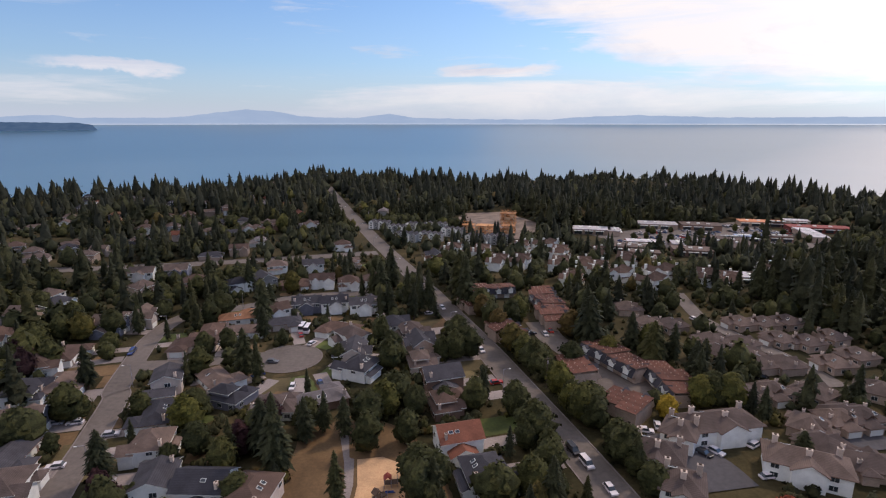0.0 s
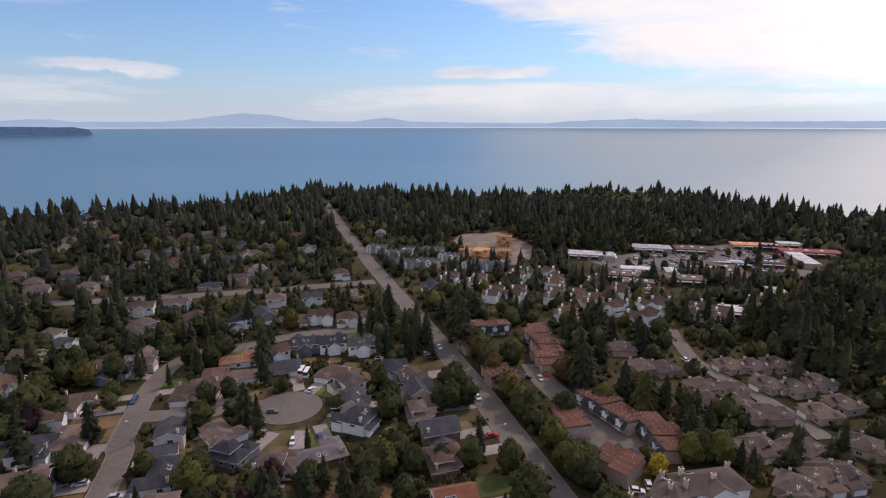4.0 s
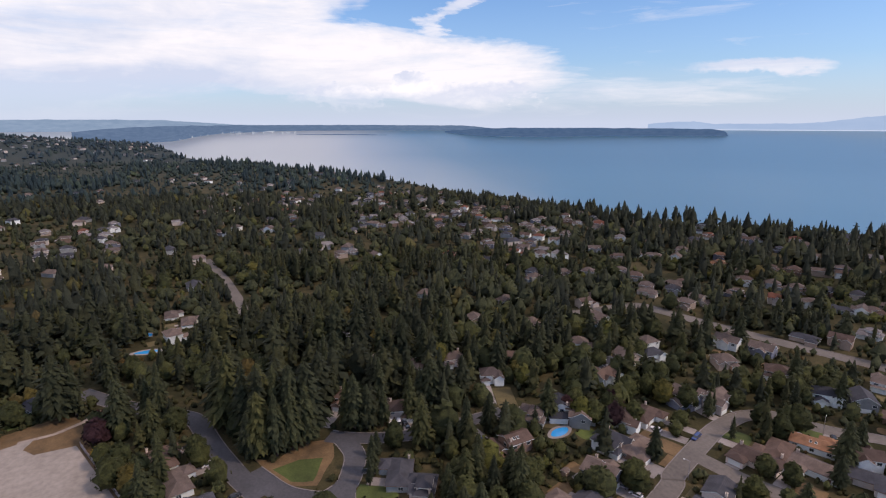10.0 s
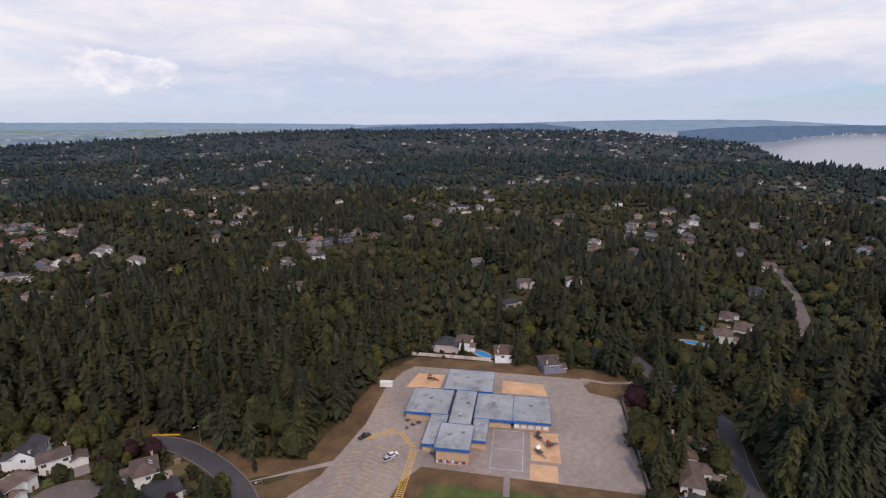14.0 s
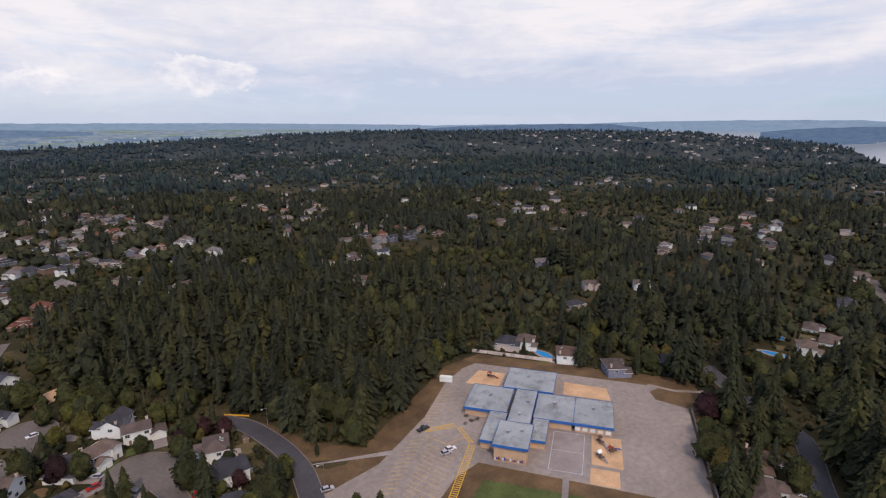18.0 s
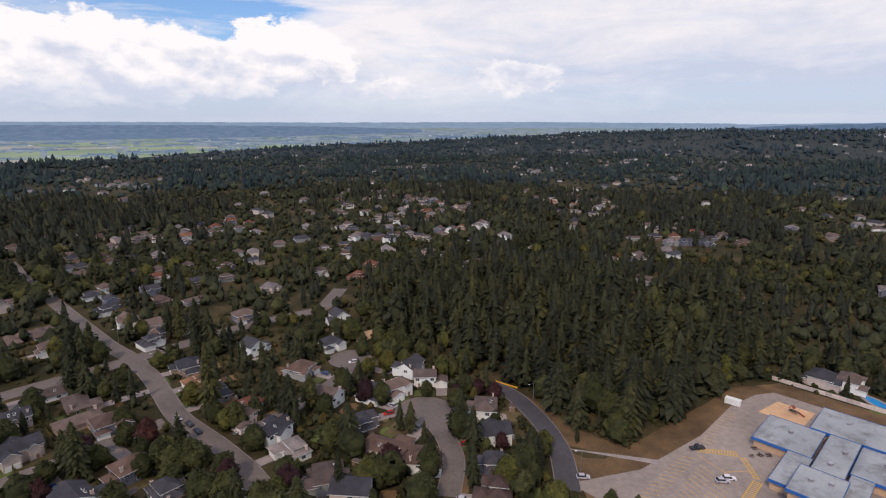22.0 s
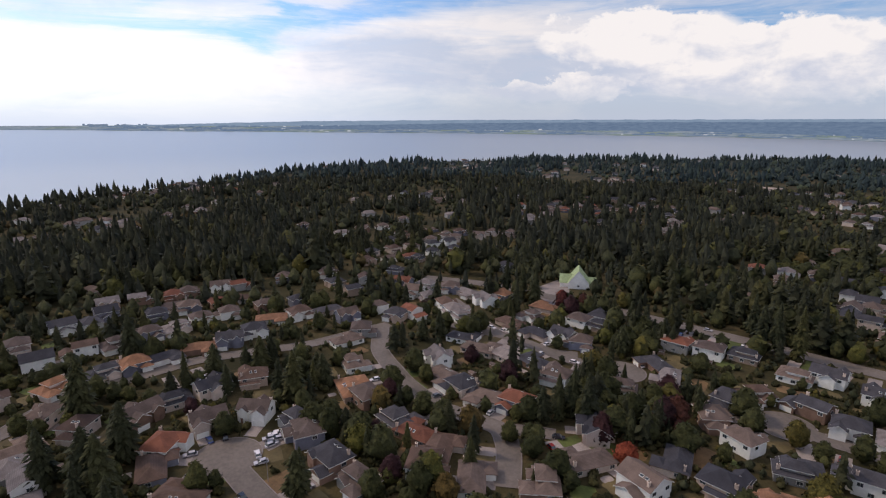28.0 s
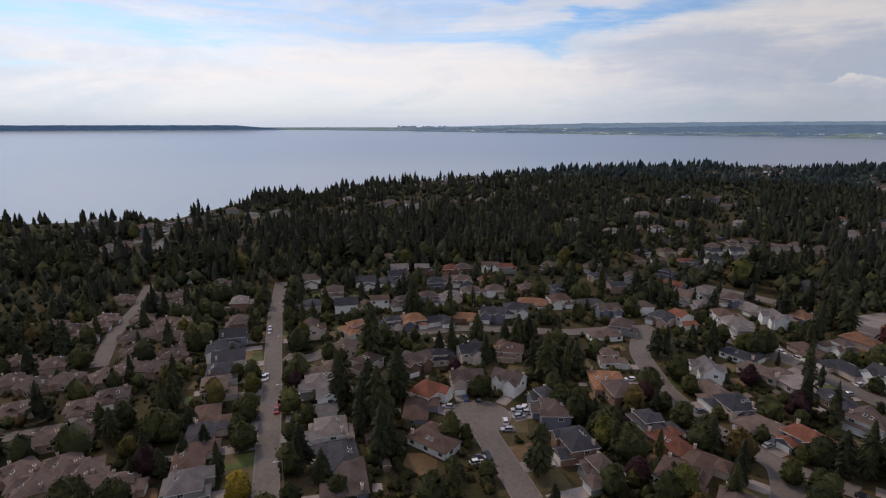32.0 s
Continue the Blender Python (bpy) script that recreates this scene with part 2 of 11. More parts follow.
def surface(name, colour, rough=0.85, scale=0.4, contrast=0.35, vary=0.25, metal=0.0, spec=0.3, bump=0.3, world_space=False):
    """A weathered plain surface: broad stains, fine grain, and a change from object to object."""
    n = Nodes(name)
    colour = warm(colour) if name not in ("wall_white", "trim_white", "wall_grey", "line_white") else colour
    v = n.pos if world_space else n.obj
    broad = n.ramp(n.noise(v, scale, 3.0), (0.3, dull(colour, 1 - contrast)), (0.7, dull(colour, 1 + contrast * 0.6)))
    fine = n.noise(v, scale * 14, 3.0)
    c = n.mix(0.5, broad, n.ramp(fine, (0.3, (0.35,) * 3), (0.7, (0.66,) * 3)), "OVERLAY")
    c = n.mix(1.0, c, n.ramp(n.rand(), (0.0, (1 - vary,) * 3), (1.0, (1 + vary,) * 3)), "MULTIPLY")
    n.bump(fine, bump, 0.03)
    return n.done(c, rough, metal, spec)


def roofing(name, colour):
    """Shingles: thin courses, patches of moss and bleaching."""
    n = Nodes(name)
    colour = warm(colour)
    w = n.t.nodes.new("ShaderNodeTexWave")
    w.wave_type, w.bands_direction = "BANDS", "Z"
    w.inputs["Scale"].default_value, w.inputs["Distortion"].default_value = 1.6, 1.5
    w.inputs["Detail"].default_value = 2.0
    n.t.links.new(n.obj, w.inputs["Vector"])
    broad = n.ramp(n.noise(n.obj, 0.22, 4.0), (0.3, dull(colour, 0.7)), (0.7, dull(colour, 1.25)))
    c = n.mix(0.35, broad, n.ramp(w.outputs[1], (0.0, (0.3,) * 3), (1.0, (0.65,) * 3)), "OVERLAY")
    fine = n.noise(n.obj, 5.0, 4.0)
    c = n.mix(0.45, c, n.ramp(fine, (0.3, (0.3,) * 3), (0.7, (0.7,) * 3)), "OVERLAY")
    c = n.mix(1.0, c, n.ramp(n.rand(), (0.0, (0.72, 0.72, 0.75)), (0.5, (1.0, 0.98, 0.96)), (1.0, (1.28, 1.22, 1.15))), "MULTIPLY")
    n.bump(fine, 0.5, 0.05)
    return n.done(c, 0.92, 0.0, 0.2)


def foliage(name, dark, light, scattered=False, dry=True, needles=False):
    """Leaves: shades drift over the crown and from clump to clump, each tree has its own, with a fine mottle of leaf and gap."""
    n = Nodes(name)
    mid = n.noise(n.pos, 0.45, 2.0, 0.5)
    where = n.math("ADD", n.math("MULTIPLY", n.island(), 0.45), n.math("MULTIPLY", n.math("SUBTRACT", mid, 0.22), 0.95))
    # dry only switches the reddening of warm() on
    c = n.ramp(where, (0.0, warm(dark) if dry else dark), (1.0, warm(light) if dry else light))
    per = n.tint() if scattered else n.rand()
    if needles:
        each = n.ramp(per, (0.0, (0.62, 0.66, 0.72)), (0.5, (0.96, 1.0, 1.0)), (0.85, (1.12, 1.12, 0.98)), (1.0, (1.45, 1.34, 0.95)))
    else:
        each = n.ramp(per, (0.0, (0.60, 0.66, 0.66)), (0.5, (0.98, 1.0, 1.0)), (0.85, (1.15, 1.14, 1.0)), (0.95, (1.7, 1.6, 0.95)), (1.0, (1.6, 1.05, 0.9)))
    c = n.mix(1.0, c, each, "MULTIPLY")
    fine = n.noise(n.pos, 1.9, 3.0, 0.7)
    c = n.mix(1.0, c, n.ramp(fine, (0.30, (0.55,) * 3), (0.70, (1.36,) * 3)), "MULTIPLY")
    n.bump(fine, 0.6, 0.3)
    return n.done(c, 0.85, 0.0, 0.15)


roofing("roof_brown_grey", (0.130, 0.105, 0.091))
roofing("roof_dark_grey", (0.055, 0.058, 0.068))
roofing("roof_brown", (0.105, 0.075, 0.061))
roofing("roof_terracotta", (0.17, 0.075, 0.05))
roofing("roof_tan_orange", (0.22, 0.125, 0.075))
roofing("roof_light_grey", (0.19, 0.18, 0.175))
roofing("roof_red_tile", (0.118, 0.058, 0.043))
roofing("roof_green_metal", (0.27, 0.37, 0.21))
surface("wall_cream", (0.58, 0.53, 0.46), contrast=0.15)
surface("wall_white", (0.83, 0.81, 0.78), contrast=0.12, vary=0.08)
surface("wall_grey", (0.31, 0.30, 0.295), contrast=0.18)
surface("wall_beige", (0.40, 0.33, 0.26), contrast=0.18)
surface("wall_blue", (0.17, 0.19, 0.235), contrast=0.18)
surface("wall_brown", (0.22, 0.15, 0.11), contrast=0.2)
surface("trim_white", (0.82, 0.80, 0.76), contrast=0.08, vary=0.1)
surface("chimney_pale", (0.55, 0.48, 0.40), contrast=0.2)
surface("kerb_stone", (0.21, 0.19, 0.175), contrast=0.25, vary=0.1)
surface("asphalt", (0.152, 0.136, 0.118), scale=0.05, contrast=0.22, vary=0.0, world_space=True)
surface("asphalt_dark", (0.075, 0.075, 0.08), scale=0.06, contrast=0.25, vary=0.0, world_space=True)
surface("concrete", (0.285, 0.258, 0.235), scale=0.12, contrast=0.22, vary=0.15, world_space=True)
surface("gravel_field", (0.300, 0.268, 0.228), scale=0.03, contrast=0.18, vary=0.0, world_space=True)
surface("gravel_pale", (0.33, 0.275, 0.225), scale=0.05, contrast=0.4, vary=0.0, world_space=True)
surface("sand", (0.60, 0.40, 0.22), scale=0.15, contrast=0.2, vary=0.0, world_space=True)
surface("dry_grass", (0.150, 0.098, 0.046), scale=0.09, contrast=0.5, vary=0.12, world_space=True)
surface("green_grass", (0.078, 0.102, 0.026), scale=0.09, contrast=0.45, vary=0.2, world_space=True)
surface("mixed_grass", (0.110, 0.090, 0.040), scale=0.09, contrast=0.5, vary=0.2, world_space=True)
surface("line_white", (0.7, 0.7, 0.68), contrast=0.3, vary=0.0, scale=1.0)
surface("line_yellow", (0.70, 0.44, 0.07), contrast=0.3, vary=0.0, scale=1.0)
surface("barrier_yellow", (0.75, 0.42, 0.04), contrast=0.1, vary=0.0)
surface("timber", (0.50, 0.27, 0.12), contrast=0.3)
surface("timber_sheet", (0.48, 0.36, 0.22), contrast=0.3)
surface("site_earth", (0.235, 0.19, 0.15), scale=0.08, contrast=0.6, vary=0.0, world_space=True)
surface("dark_wood", (0.10, 0.07, 0.05), contrast=0.3)
surface("fence_wood", (0.24, 0.18, 0.13), contrast=0.3)
surface("fascia_blue", (0.03, 0.14, 0.42), rough=0.5, contrast=0.15, vary=0.0)
surface("school_wall", (0.55, 0.40, 0.25), contrast=0.12, vary=0.0)
surface("bark", (0.075, 0.055, 0.042), contrast=0.35)
surface("pole_wood", (0.14, 0.11, 0.09), contrast=0.3)
surface("galvanised", (0.42, 0.43, 0.45), rough=0.45, metal=0.6, contrast=0.15)
surface("shop_orange", (0.55, 0.25, 0.13), contrast=0.2)
surface("shop_red", (0.25, 0.07, 0.06), contrast=0.2)
surface("shop_blue", (0.30, 0.38, 0.50), contrast=0.2)
surface("roof_membrane", (0.50, 0.50, 0.50), contrast=0.3, vary=0.35, scale=0.15)
surface("plastic_red", (0.26, 0.05, 0.035), rough=0.4, contrast=0.1, vary=0.0)
surface("plastic_blue", (0.05, 0.12, 0.45), rough=0.4, contrast=0.1, vary=0.0)
surface("rubber", (0.02, 0.02, 0.02), contrast=0.2, vary=0.0)
for nm, col in (("white", (0.75, 0.75, 0.75)), ("silver", (0.45, 0.46, 0.48)), ("black", (0.02, 0.02, 0.025)), ("red", (0.40, 0.03, 0.02)),
                ("blue", (0.04, 0.07, 0.2)), ("grey", (0.13, 0.14, 0.15))):
    surface("paint_" + nm, col, rough=0.25, contrast=0.05, vary=0.0, spec=0.6, bump=0.0)
foliage("fir_green", (0.023, 0.025, 0.013), (0.070, 0.068, 0.031), dry=False, needles=True)
foliage("leaf_green", (0.018, 0.023, 0.009), (0.069, 0.074, 0.025))
foliage("leaf_plum", (0.020, 0.009, 0.011), (0.052, 0.023, 0.026))
foliage("leaf_gold", (0.16, 0.12, 0.012), (0.32, 0.23, 0.03))
foliage("leaf_red", (0.11, 0.025, 0.015), (0.24, 0.06, 0.03))
foliage("far_fir", (0.021, 0.022, 0.012), (0.060, 0.058, 0.029), True, False, True)
foliage("far_leaf", (0.019, 0.024, 0.011), (0.071, 0.077, 0.027), True)
# distance haze put into the next four leaf colours, faint in the first two
foliage("mid_fir", (0.018, 0.020, 0.014), (0.050, 0.050, 0.032), True, False, True)
foliage("mid_leaf", (0.022, 0.025, 0.015), (0.072, 0.071, 0.034), True, False)
foliage("hazed_fir", (0.018, 0.029, 0.032), (0.041, 0.056, 0.059), True, False, True)
foliage("hazed_leaf", (0.022, 0.033, 0.032), (0.060, 0.072, 0.061), True, False)
# bluest of all: air haze beyond 1.9 km put into this base colour
foliage("hazed_foliage", (0.024, 0.038, 0.050), (0.050, 0.068, 0.080), True, False, True)
foliage("shrub_leaf", (0.017, 0.020, 0.009), (0.066, 0.063, 0.024), True)
g = Nodes("steel_roof")
c = g.ramp(g.noise(g.pos, 0.06, 4.0), (0.3, (0.27, 0.275, 0.285)), (0.7, (0.40, 0.40, 0.405)))
c = g.mix(g.ramp(g.noise(g.pos, 0.16, 8.0, 0.7), (0.50, (0, 0, 0)), (0.66, (0.75,) * 3)), c, (0.15, 0.14, 0.135))
c = g.mix(0.4, c, g.ramp(g.noise(g.pos, 2.5, 3.0), (0.3, (0.35,) * 3), (0.7, (0.65,) * 3)), "OVERLAY")
g.done(c, 0.6, 0.0, 0.35)
g = Nodes("window_glass")
g.done(g.mix(g.noise(g.pos, 0.8), (0.02, 0.025, 0.03), (0.06, 0.07, 0.085)), 0.08, 0.0, 0.8)
g = Nodes("solar_panel")
g.done((0.01, 0.012, 0.02), 0.15, 0.0, 0.7)
g = Nodes("pool_water")
g.bump(g.noise(g.pos, 3.0), 0.2, 0.05)
g.done(g.mix(g.noise(g.pos, 0.6), (0.02, 0.22, 0.55), (0.05, 0.35, 0.70)), 0.08, 0.0, 0.6)
g = Nodes("sea")
big = g.noise(g.pos, 0.0016, 4.0)
small = g.noise(g.pos, 0.35, 3.0)
g.bump(g.mix(0.5, small, g.noise(g.pos, 0.06, 3.0)), 0.10, 0.6)
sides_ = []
for axis in ((0.00031, 0.00095, 0), (-0.00074, 0.00067, 0)):  # paler beside the strait: cloud reflections and shallow bays put into the colour
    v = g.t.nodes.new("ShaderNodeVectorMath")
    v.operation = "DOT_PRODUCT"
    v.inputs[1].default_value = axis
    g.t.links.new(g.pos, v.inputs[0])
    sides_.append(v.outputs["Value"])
blue_share = g.math("ADD", g.math("MINIMUM", *sides_), g.math("MULTIPLY", big, 0.25))
g.done(g.mix(g.ramp(blue_share, (0.2, (0, 0, 0)), (0.75, (1, 1, 1))), (0.32, 0.325, 0.345), g.mix(big, (0.035, 0.11, 0.18), (0.055, 0.14, 0.215))), 0.28, 0.0, 0.9)
g = Nodes("land")
p1, p2, p3 = g.noise(g.pos, 0.02, 5.0), g.noise(g.pos, 0.09, 4.0), g.noise(g.pos, 0.9, 3.0)
c = g.mix(g.ramp(p1, (0.42, (0, 0, 0)), (0.6, (1, 1, 1))), (0.034, 0.030, 0.014), (0.076, 0.058, 0.028))
c = g.mix(g.ramp(p2, (0.55, (0, 0, 0)), (0.72, (0.8,) * 3)), c, (0.125, 0.085, 0.043))
c = g.mix(0.5, c, g.ramp(p3, (0.3, (0.3,) * 3), (0.7, (0.7,) * 3)), "OVERLAY")
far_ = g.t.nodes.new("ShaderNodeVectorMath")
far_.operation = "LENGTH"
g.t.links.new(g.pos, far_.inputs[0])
c = g.mix(g.ramp(g.math("MULTIPLY", far_.outputs["Value"], 0.00025), (0.25, (0, 0, 0)), (0.55, (0.85,) * 3)), c, (0.040, 0.050, 0.052))  # haze put into the colour: ground turns blue-grey with distance
g.bump(p3, 0.5, 0.2)
g.done(c, 0.95, 0.0, 0.1)


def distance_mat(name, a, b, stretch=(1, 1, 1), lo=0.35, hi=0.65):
    """Land beyond the view's depth, glowing, with the pale haze of distance put into its colour."""
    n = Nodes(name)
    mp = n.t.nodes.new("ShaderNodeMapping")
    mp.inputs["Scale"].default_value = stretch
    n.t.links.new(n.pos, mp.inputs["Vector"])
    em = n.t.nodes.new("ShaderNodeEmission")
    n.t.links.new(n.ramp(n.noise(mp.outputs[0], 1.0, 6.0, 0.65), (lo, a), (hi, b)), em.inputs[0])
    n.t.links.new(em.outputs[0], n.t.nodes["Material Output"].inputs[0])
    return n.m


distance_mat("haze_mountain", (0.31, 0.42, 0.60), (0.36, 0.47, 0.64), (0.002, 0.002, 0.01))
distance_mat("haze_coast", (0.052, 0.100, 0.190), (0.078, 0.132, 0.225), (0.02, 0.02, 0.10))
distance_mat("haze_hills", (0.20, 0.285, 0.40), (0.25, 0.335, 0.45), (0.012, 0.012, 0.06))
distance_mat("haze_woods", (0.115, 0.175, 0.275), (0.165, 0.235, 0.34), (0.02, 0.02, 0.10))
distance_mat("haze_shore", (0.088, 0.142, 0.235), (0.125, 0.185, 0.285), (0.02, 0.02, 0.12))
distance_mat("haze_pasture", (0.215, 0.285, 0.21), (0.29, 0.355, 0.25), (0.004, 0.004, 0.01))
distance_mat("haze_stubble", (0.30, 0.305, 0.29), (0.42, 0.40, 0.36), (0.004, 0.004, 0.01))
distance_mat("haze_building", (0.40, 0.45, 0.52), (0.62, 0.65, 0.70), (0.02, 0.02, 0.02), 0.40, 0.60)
# farmland that glows, distance haze mixed into its field colours
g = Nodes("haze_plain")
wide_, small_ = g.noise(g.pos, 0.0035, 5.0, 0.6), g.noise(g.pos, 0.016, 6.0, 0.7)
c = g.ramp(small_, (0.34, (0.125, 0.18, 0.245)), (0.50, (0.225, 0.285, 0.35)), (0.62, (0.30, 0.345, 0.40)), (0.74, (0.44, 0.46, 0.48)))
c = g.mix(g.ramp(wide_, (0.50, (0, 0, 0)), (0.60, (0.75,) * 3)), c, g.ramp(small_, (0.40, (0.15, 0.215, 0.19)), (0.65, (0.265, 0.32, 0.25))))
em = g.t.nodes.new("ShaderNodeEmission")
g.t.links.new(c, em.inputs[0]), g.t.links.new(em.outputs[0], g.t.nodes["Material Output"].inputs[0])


# ---------------------------------------------------------------- mesh helpers
class Shape:
    """Gathers vertices and faces for one mesh."""

    def __init__(self, *mats):
        self.v, self.f, self.k, self.mats = [], [], [], mats

    def face(self, pts, k=0):
        n = len(self.v)
        self.v += [tuple(p) for p in pts]
        self.f.append(tuple(range(n, n + len(pts))))
        self.k.append(k)

    def box(self, x0, y0, z0, x1, y1, z1, k=0, top=None):
        n = len(self.v)
        self.v += [(x0, y0, z0), (x1, y0, z0), (x1, y1, z0), (x0, y1, z0), (x0, y0, z1), (x1, y0, z1), (x1, y1, z1), (x0, y1, z1)]
        for q in ((0, 3, 2, 1), (4, 5, 6, 7), (0, 1, 5, 4), (1, 2, 6, 5), (2, 3, 7, 6), (3, 0, 4, 7)):
            self.f.append(tuple(n + i for i in q))
            self.k.append(k if top is None or q[0] != 4 else top)

    def tube(self, x, y, z0, z1, r0, r1, n=8, k=0):
        a = [(x + r0 * math.cos(6.2832 * i / n), y + r0 * math.sin(6.2832 * i / n), z0) for i in range(n)]
        b = [(x + r1 * math.cos(6.2832 * i / n), y + r1 * math.sin(6.2832 * i / n), z1) for i in range(n)]
        for i in range(n):
            j = (i + 1) % n
            self.face((a[i], a[j], b[j], b[i]), k)
        self.face(b, k)

    def gable_walls(self, x0, y0, x1, y1, z, rise, axis, k=0):
        """The two triangles under a gable roof whose ridge runs along the axis."""
        if axis == "x":
            m = (y0 + y1) / 2
            self.face(((x0, y1, z), (x0, y0, z), (x0, m, z + rise)), k), self.face(((x1, y0, z), (x1, y1, z), (x1, m, z + rise)), k)
        else:
            m = (x0 + x1) / 2
            self.face(((x0, y0, z), (x1, y0, z), (m, y0, z + rise)), k), self.face(((x1, y1, z), (x0, y1, z), (m, y1, z + rise)), k)

    def roof(self, x0, y0, x1, y1, z, slope, axis, hip, over=0.55, thick=0.22):
        """A pitched roof slab with eaves boards; slot 0 shingles, slot 1 boards. Returns the ridge height over z."""
        half = (y1 - y0) / 2 if axis == "x" else (x1 - x0) / 2
        rise = half * slope
        X0, Y0, X1, Y1 = x0 - over, y0 - over, x1 + over, y1 + over
        zb = z - over * slope
        if axis == "x":
            m = (y0 + y1) / 2
            ins = (half + over) if hip else 0.0
            r0, r1 = (X0 + ins, m), (X1 - ins, m)
            if hip and r0[0] > r1[0]:
                r0 = r1 = ((X0 + X1) / 2, m)
        else:
            m = (x0 + x1) / 2
            ins = (half + over) if hip else 0.0
            r0, r1 = (m, Y0 + ins), (m, Y1 - ins)
            if hip and r0[1] > r1[1]:
                r0 = r1 = (m, (Y0 + Y1) / 2)
        zt = z + rise
        a, b, c, d = (X0, Y0), (X1, Y0), (X1, Y1), (X0, Y1)
        T = zb + thick
        P = lambda q, h: (q[0], q[1], h)
        if axis == "x":
            self.face((P(a, T), P(b, T), P(r1, zt + thick), P(r0, zt + thick))), self.face((P(c, T), P(d, T), P(r0, zt + thick), P(r1, zt + thick)))
            ends = ((d, a, r0), (b, c, r1))
        else:
            self.face((P(b, T), P(c, T), P(r1, zt + thick), P(r0, zt + thick))), self.face((P(d, T), P(a, T), P(r0, zt + thick), P(r1, zt + thick)))
            ends = ((a, b, r0), (c, d, r1))
        for p, q, r in ends:
            if hip:
                self.face((P(p, T), P(q, T), P(r, zt + thick)))
            else:
                self.face((P(p, T), P(r, zt + thick), P(r, zt), P(p, zb)), 1), self.face((P(r, zt + thick), P(q, T), P(q, zb), P(r, zt)), 1)
        sides = ((a, b), (b, c), (c, d), (d, a)) if hip else (((a, b), (c, d)) if axis == "x" else ((b, c), (d, a)))
        for p, q in sides:
            self.face((P(p, zb), P(q, zb), P(q, T), P(p, T)), 1)
        if hip:
            self.face((P(a, zb), P(d, zb), P(c, zb), P(b, zb)), 1)
        elif axis == "x":
            self.face((P(a, zb), P(r0, zt), P(r1, zt), P(b, zb)), 1), self.face((P(c, zb), P(r1, zt), P(r0, zt), P(d, zb)), 1)
        else:
            self.face((P(b, zb), P(r0, zt), P(r1, zt), P(c, zb)), 1), self.face((P(d, zb), P(r1, zt), P(r0, zt), P(a, zb)), 1)
        return rise

    def mesh(self, name):
        me = bpy.data.meshes.new(name)
        me.from_pydata(self.v, [], self.f)
        for m in self.mats:
            me.materials.append(MATS[m])
        if any(self.k):
            me.polygons.foreach_set("material_index", self.k)
        me.update()
        return me


def thing(name, m, label, category, group="", kind=""):
    ob = new(name)
    ob.matrix_basis = m
    ob.empty_display_size = 0.5
    return tagged(ob, label, category, group, kind)


def part(name, me, parent, label=""):
    ob = new(name, me)
    ob.parent = parent
    return tagged(ob, label) if label else ob


def lone(name, shape, m, label, category="", group="", kind=""):
    ob = new(name, shape.mesh(name))
    ob.matrix_basis = m
    return tagged(ob, label, category, group, kind)


# what stands where, on a grid of 2 m cells, so that plants keep off roads and houses
HALF, CELL = 1000, 2.0
GRID = np.zeros((HALF, HALF), np.uint8)


def claim_line(p, q, w, code):
    n = max(2, int(math.dist(p, q) / 1.0))
    for i in range(n + 1):
        x, y = p[0] + (q[0] - p[0]) * i / n, p[1] + (q[1] - p[1]) * i / n
        claim_disc(x, y, w, code)


def claim_disc(x, y, r, code):
    i0, i1 = int((x - r) / CELL + HALF / 2), int((x + r) / CELL + HALF / 2) + 1
    j0, j1 = int((y - r) / CELL + HALF / 2), int((y + r) / CELL + HALF / 2) + 1
    for i in range(max(i0, 0), min(i1, HALF)):
        for j in range(max(j0, 0), min(j1, HALF)):
            if ((i - HALF / 2 + 0.5) * CELL - x) ** 2 + ((j - HALF / 2 + 0.5) * CELL - y) ** 2 < r * r:
                GRID[i, j] = code


def inside(P, x, y):
    """Which of the points lie in the polygon."""
    hit = np.zeros(np.shape(x), bool)
    for (a, b), (c, d) in zip(P, P[1:] + P[:1]):
        cross = ((b > y) != (d > y)) & (x < (c - a) * (y - b) / ((d - b) if d != b else 1e-9) + a)
        hit ^= cross
    return hit


def claim_poly(P, code):
    i0, i1 = (int(f(p[0] for p in P) / CELL + HALF / 2) for f in (min, max))
    j0, j1 = (int(f(p[1] for p in P) / CELL + HALF / 2) for f in (min, max))
    I, J = np.arange(max(i0, 0), min(i1 + 1, HALF)), np.arange(max(j0, 0), min(j1 + 1, HALF))
    X, Y = np.meshgrid((I - HALF / 2 + 0.5) * CELL, (J - HALF / 2 + 0.5) * CELL, indexing="ij")
    sub = GRID[I[0]:I[-1] + 1, J[0]:J[-1] + 1]
    sub[inside(P, X, Y)] = code


# ---------------------------------------------------------------- land and sea
EYE_Z, SEA_Z = 114.0, -70.0


def near(D):
    """Distances beyond 2.5 km are drawn in to fit the camera's view, each kept in its own direction."""
    if D < 2500:
        return D
    drop = EYE_Z - SEA_Z
    k = (drop - drop * 4780 / 20000) / 2280
    return D * (drop + 2500 * k) / (drop + D * k)


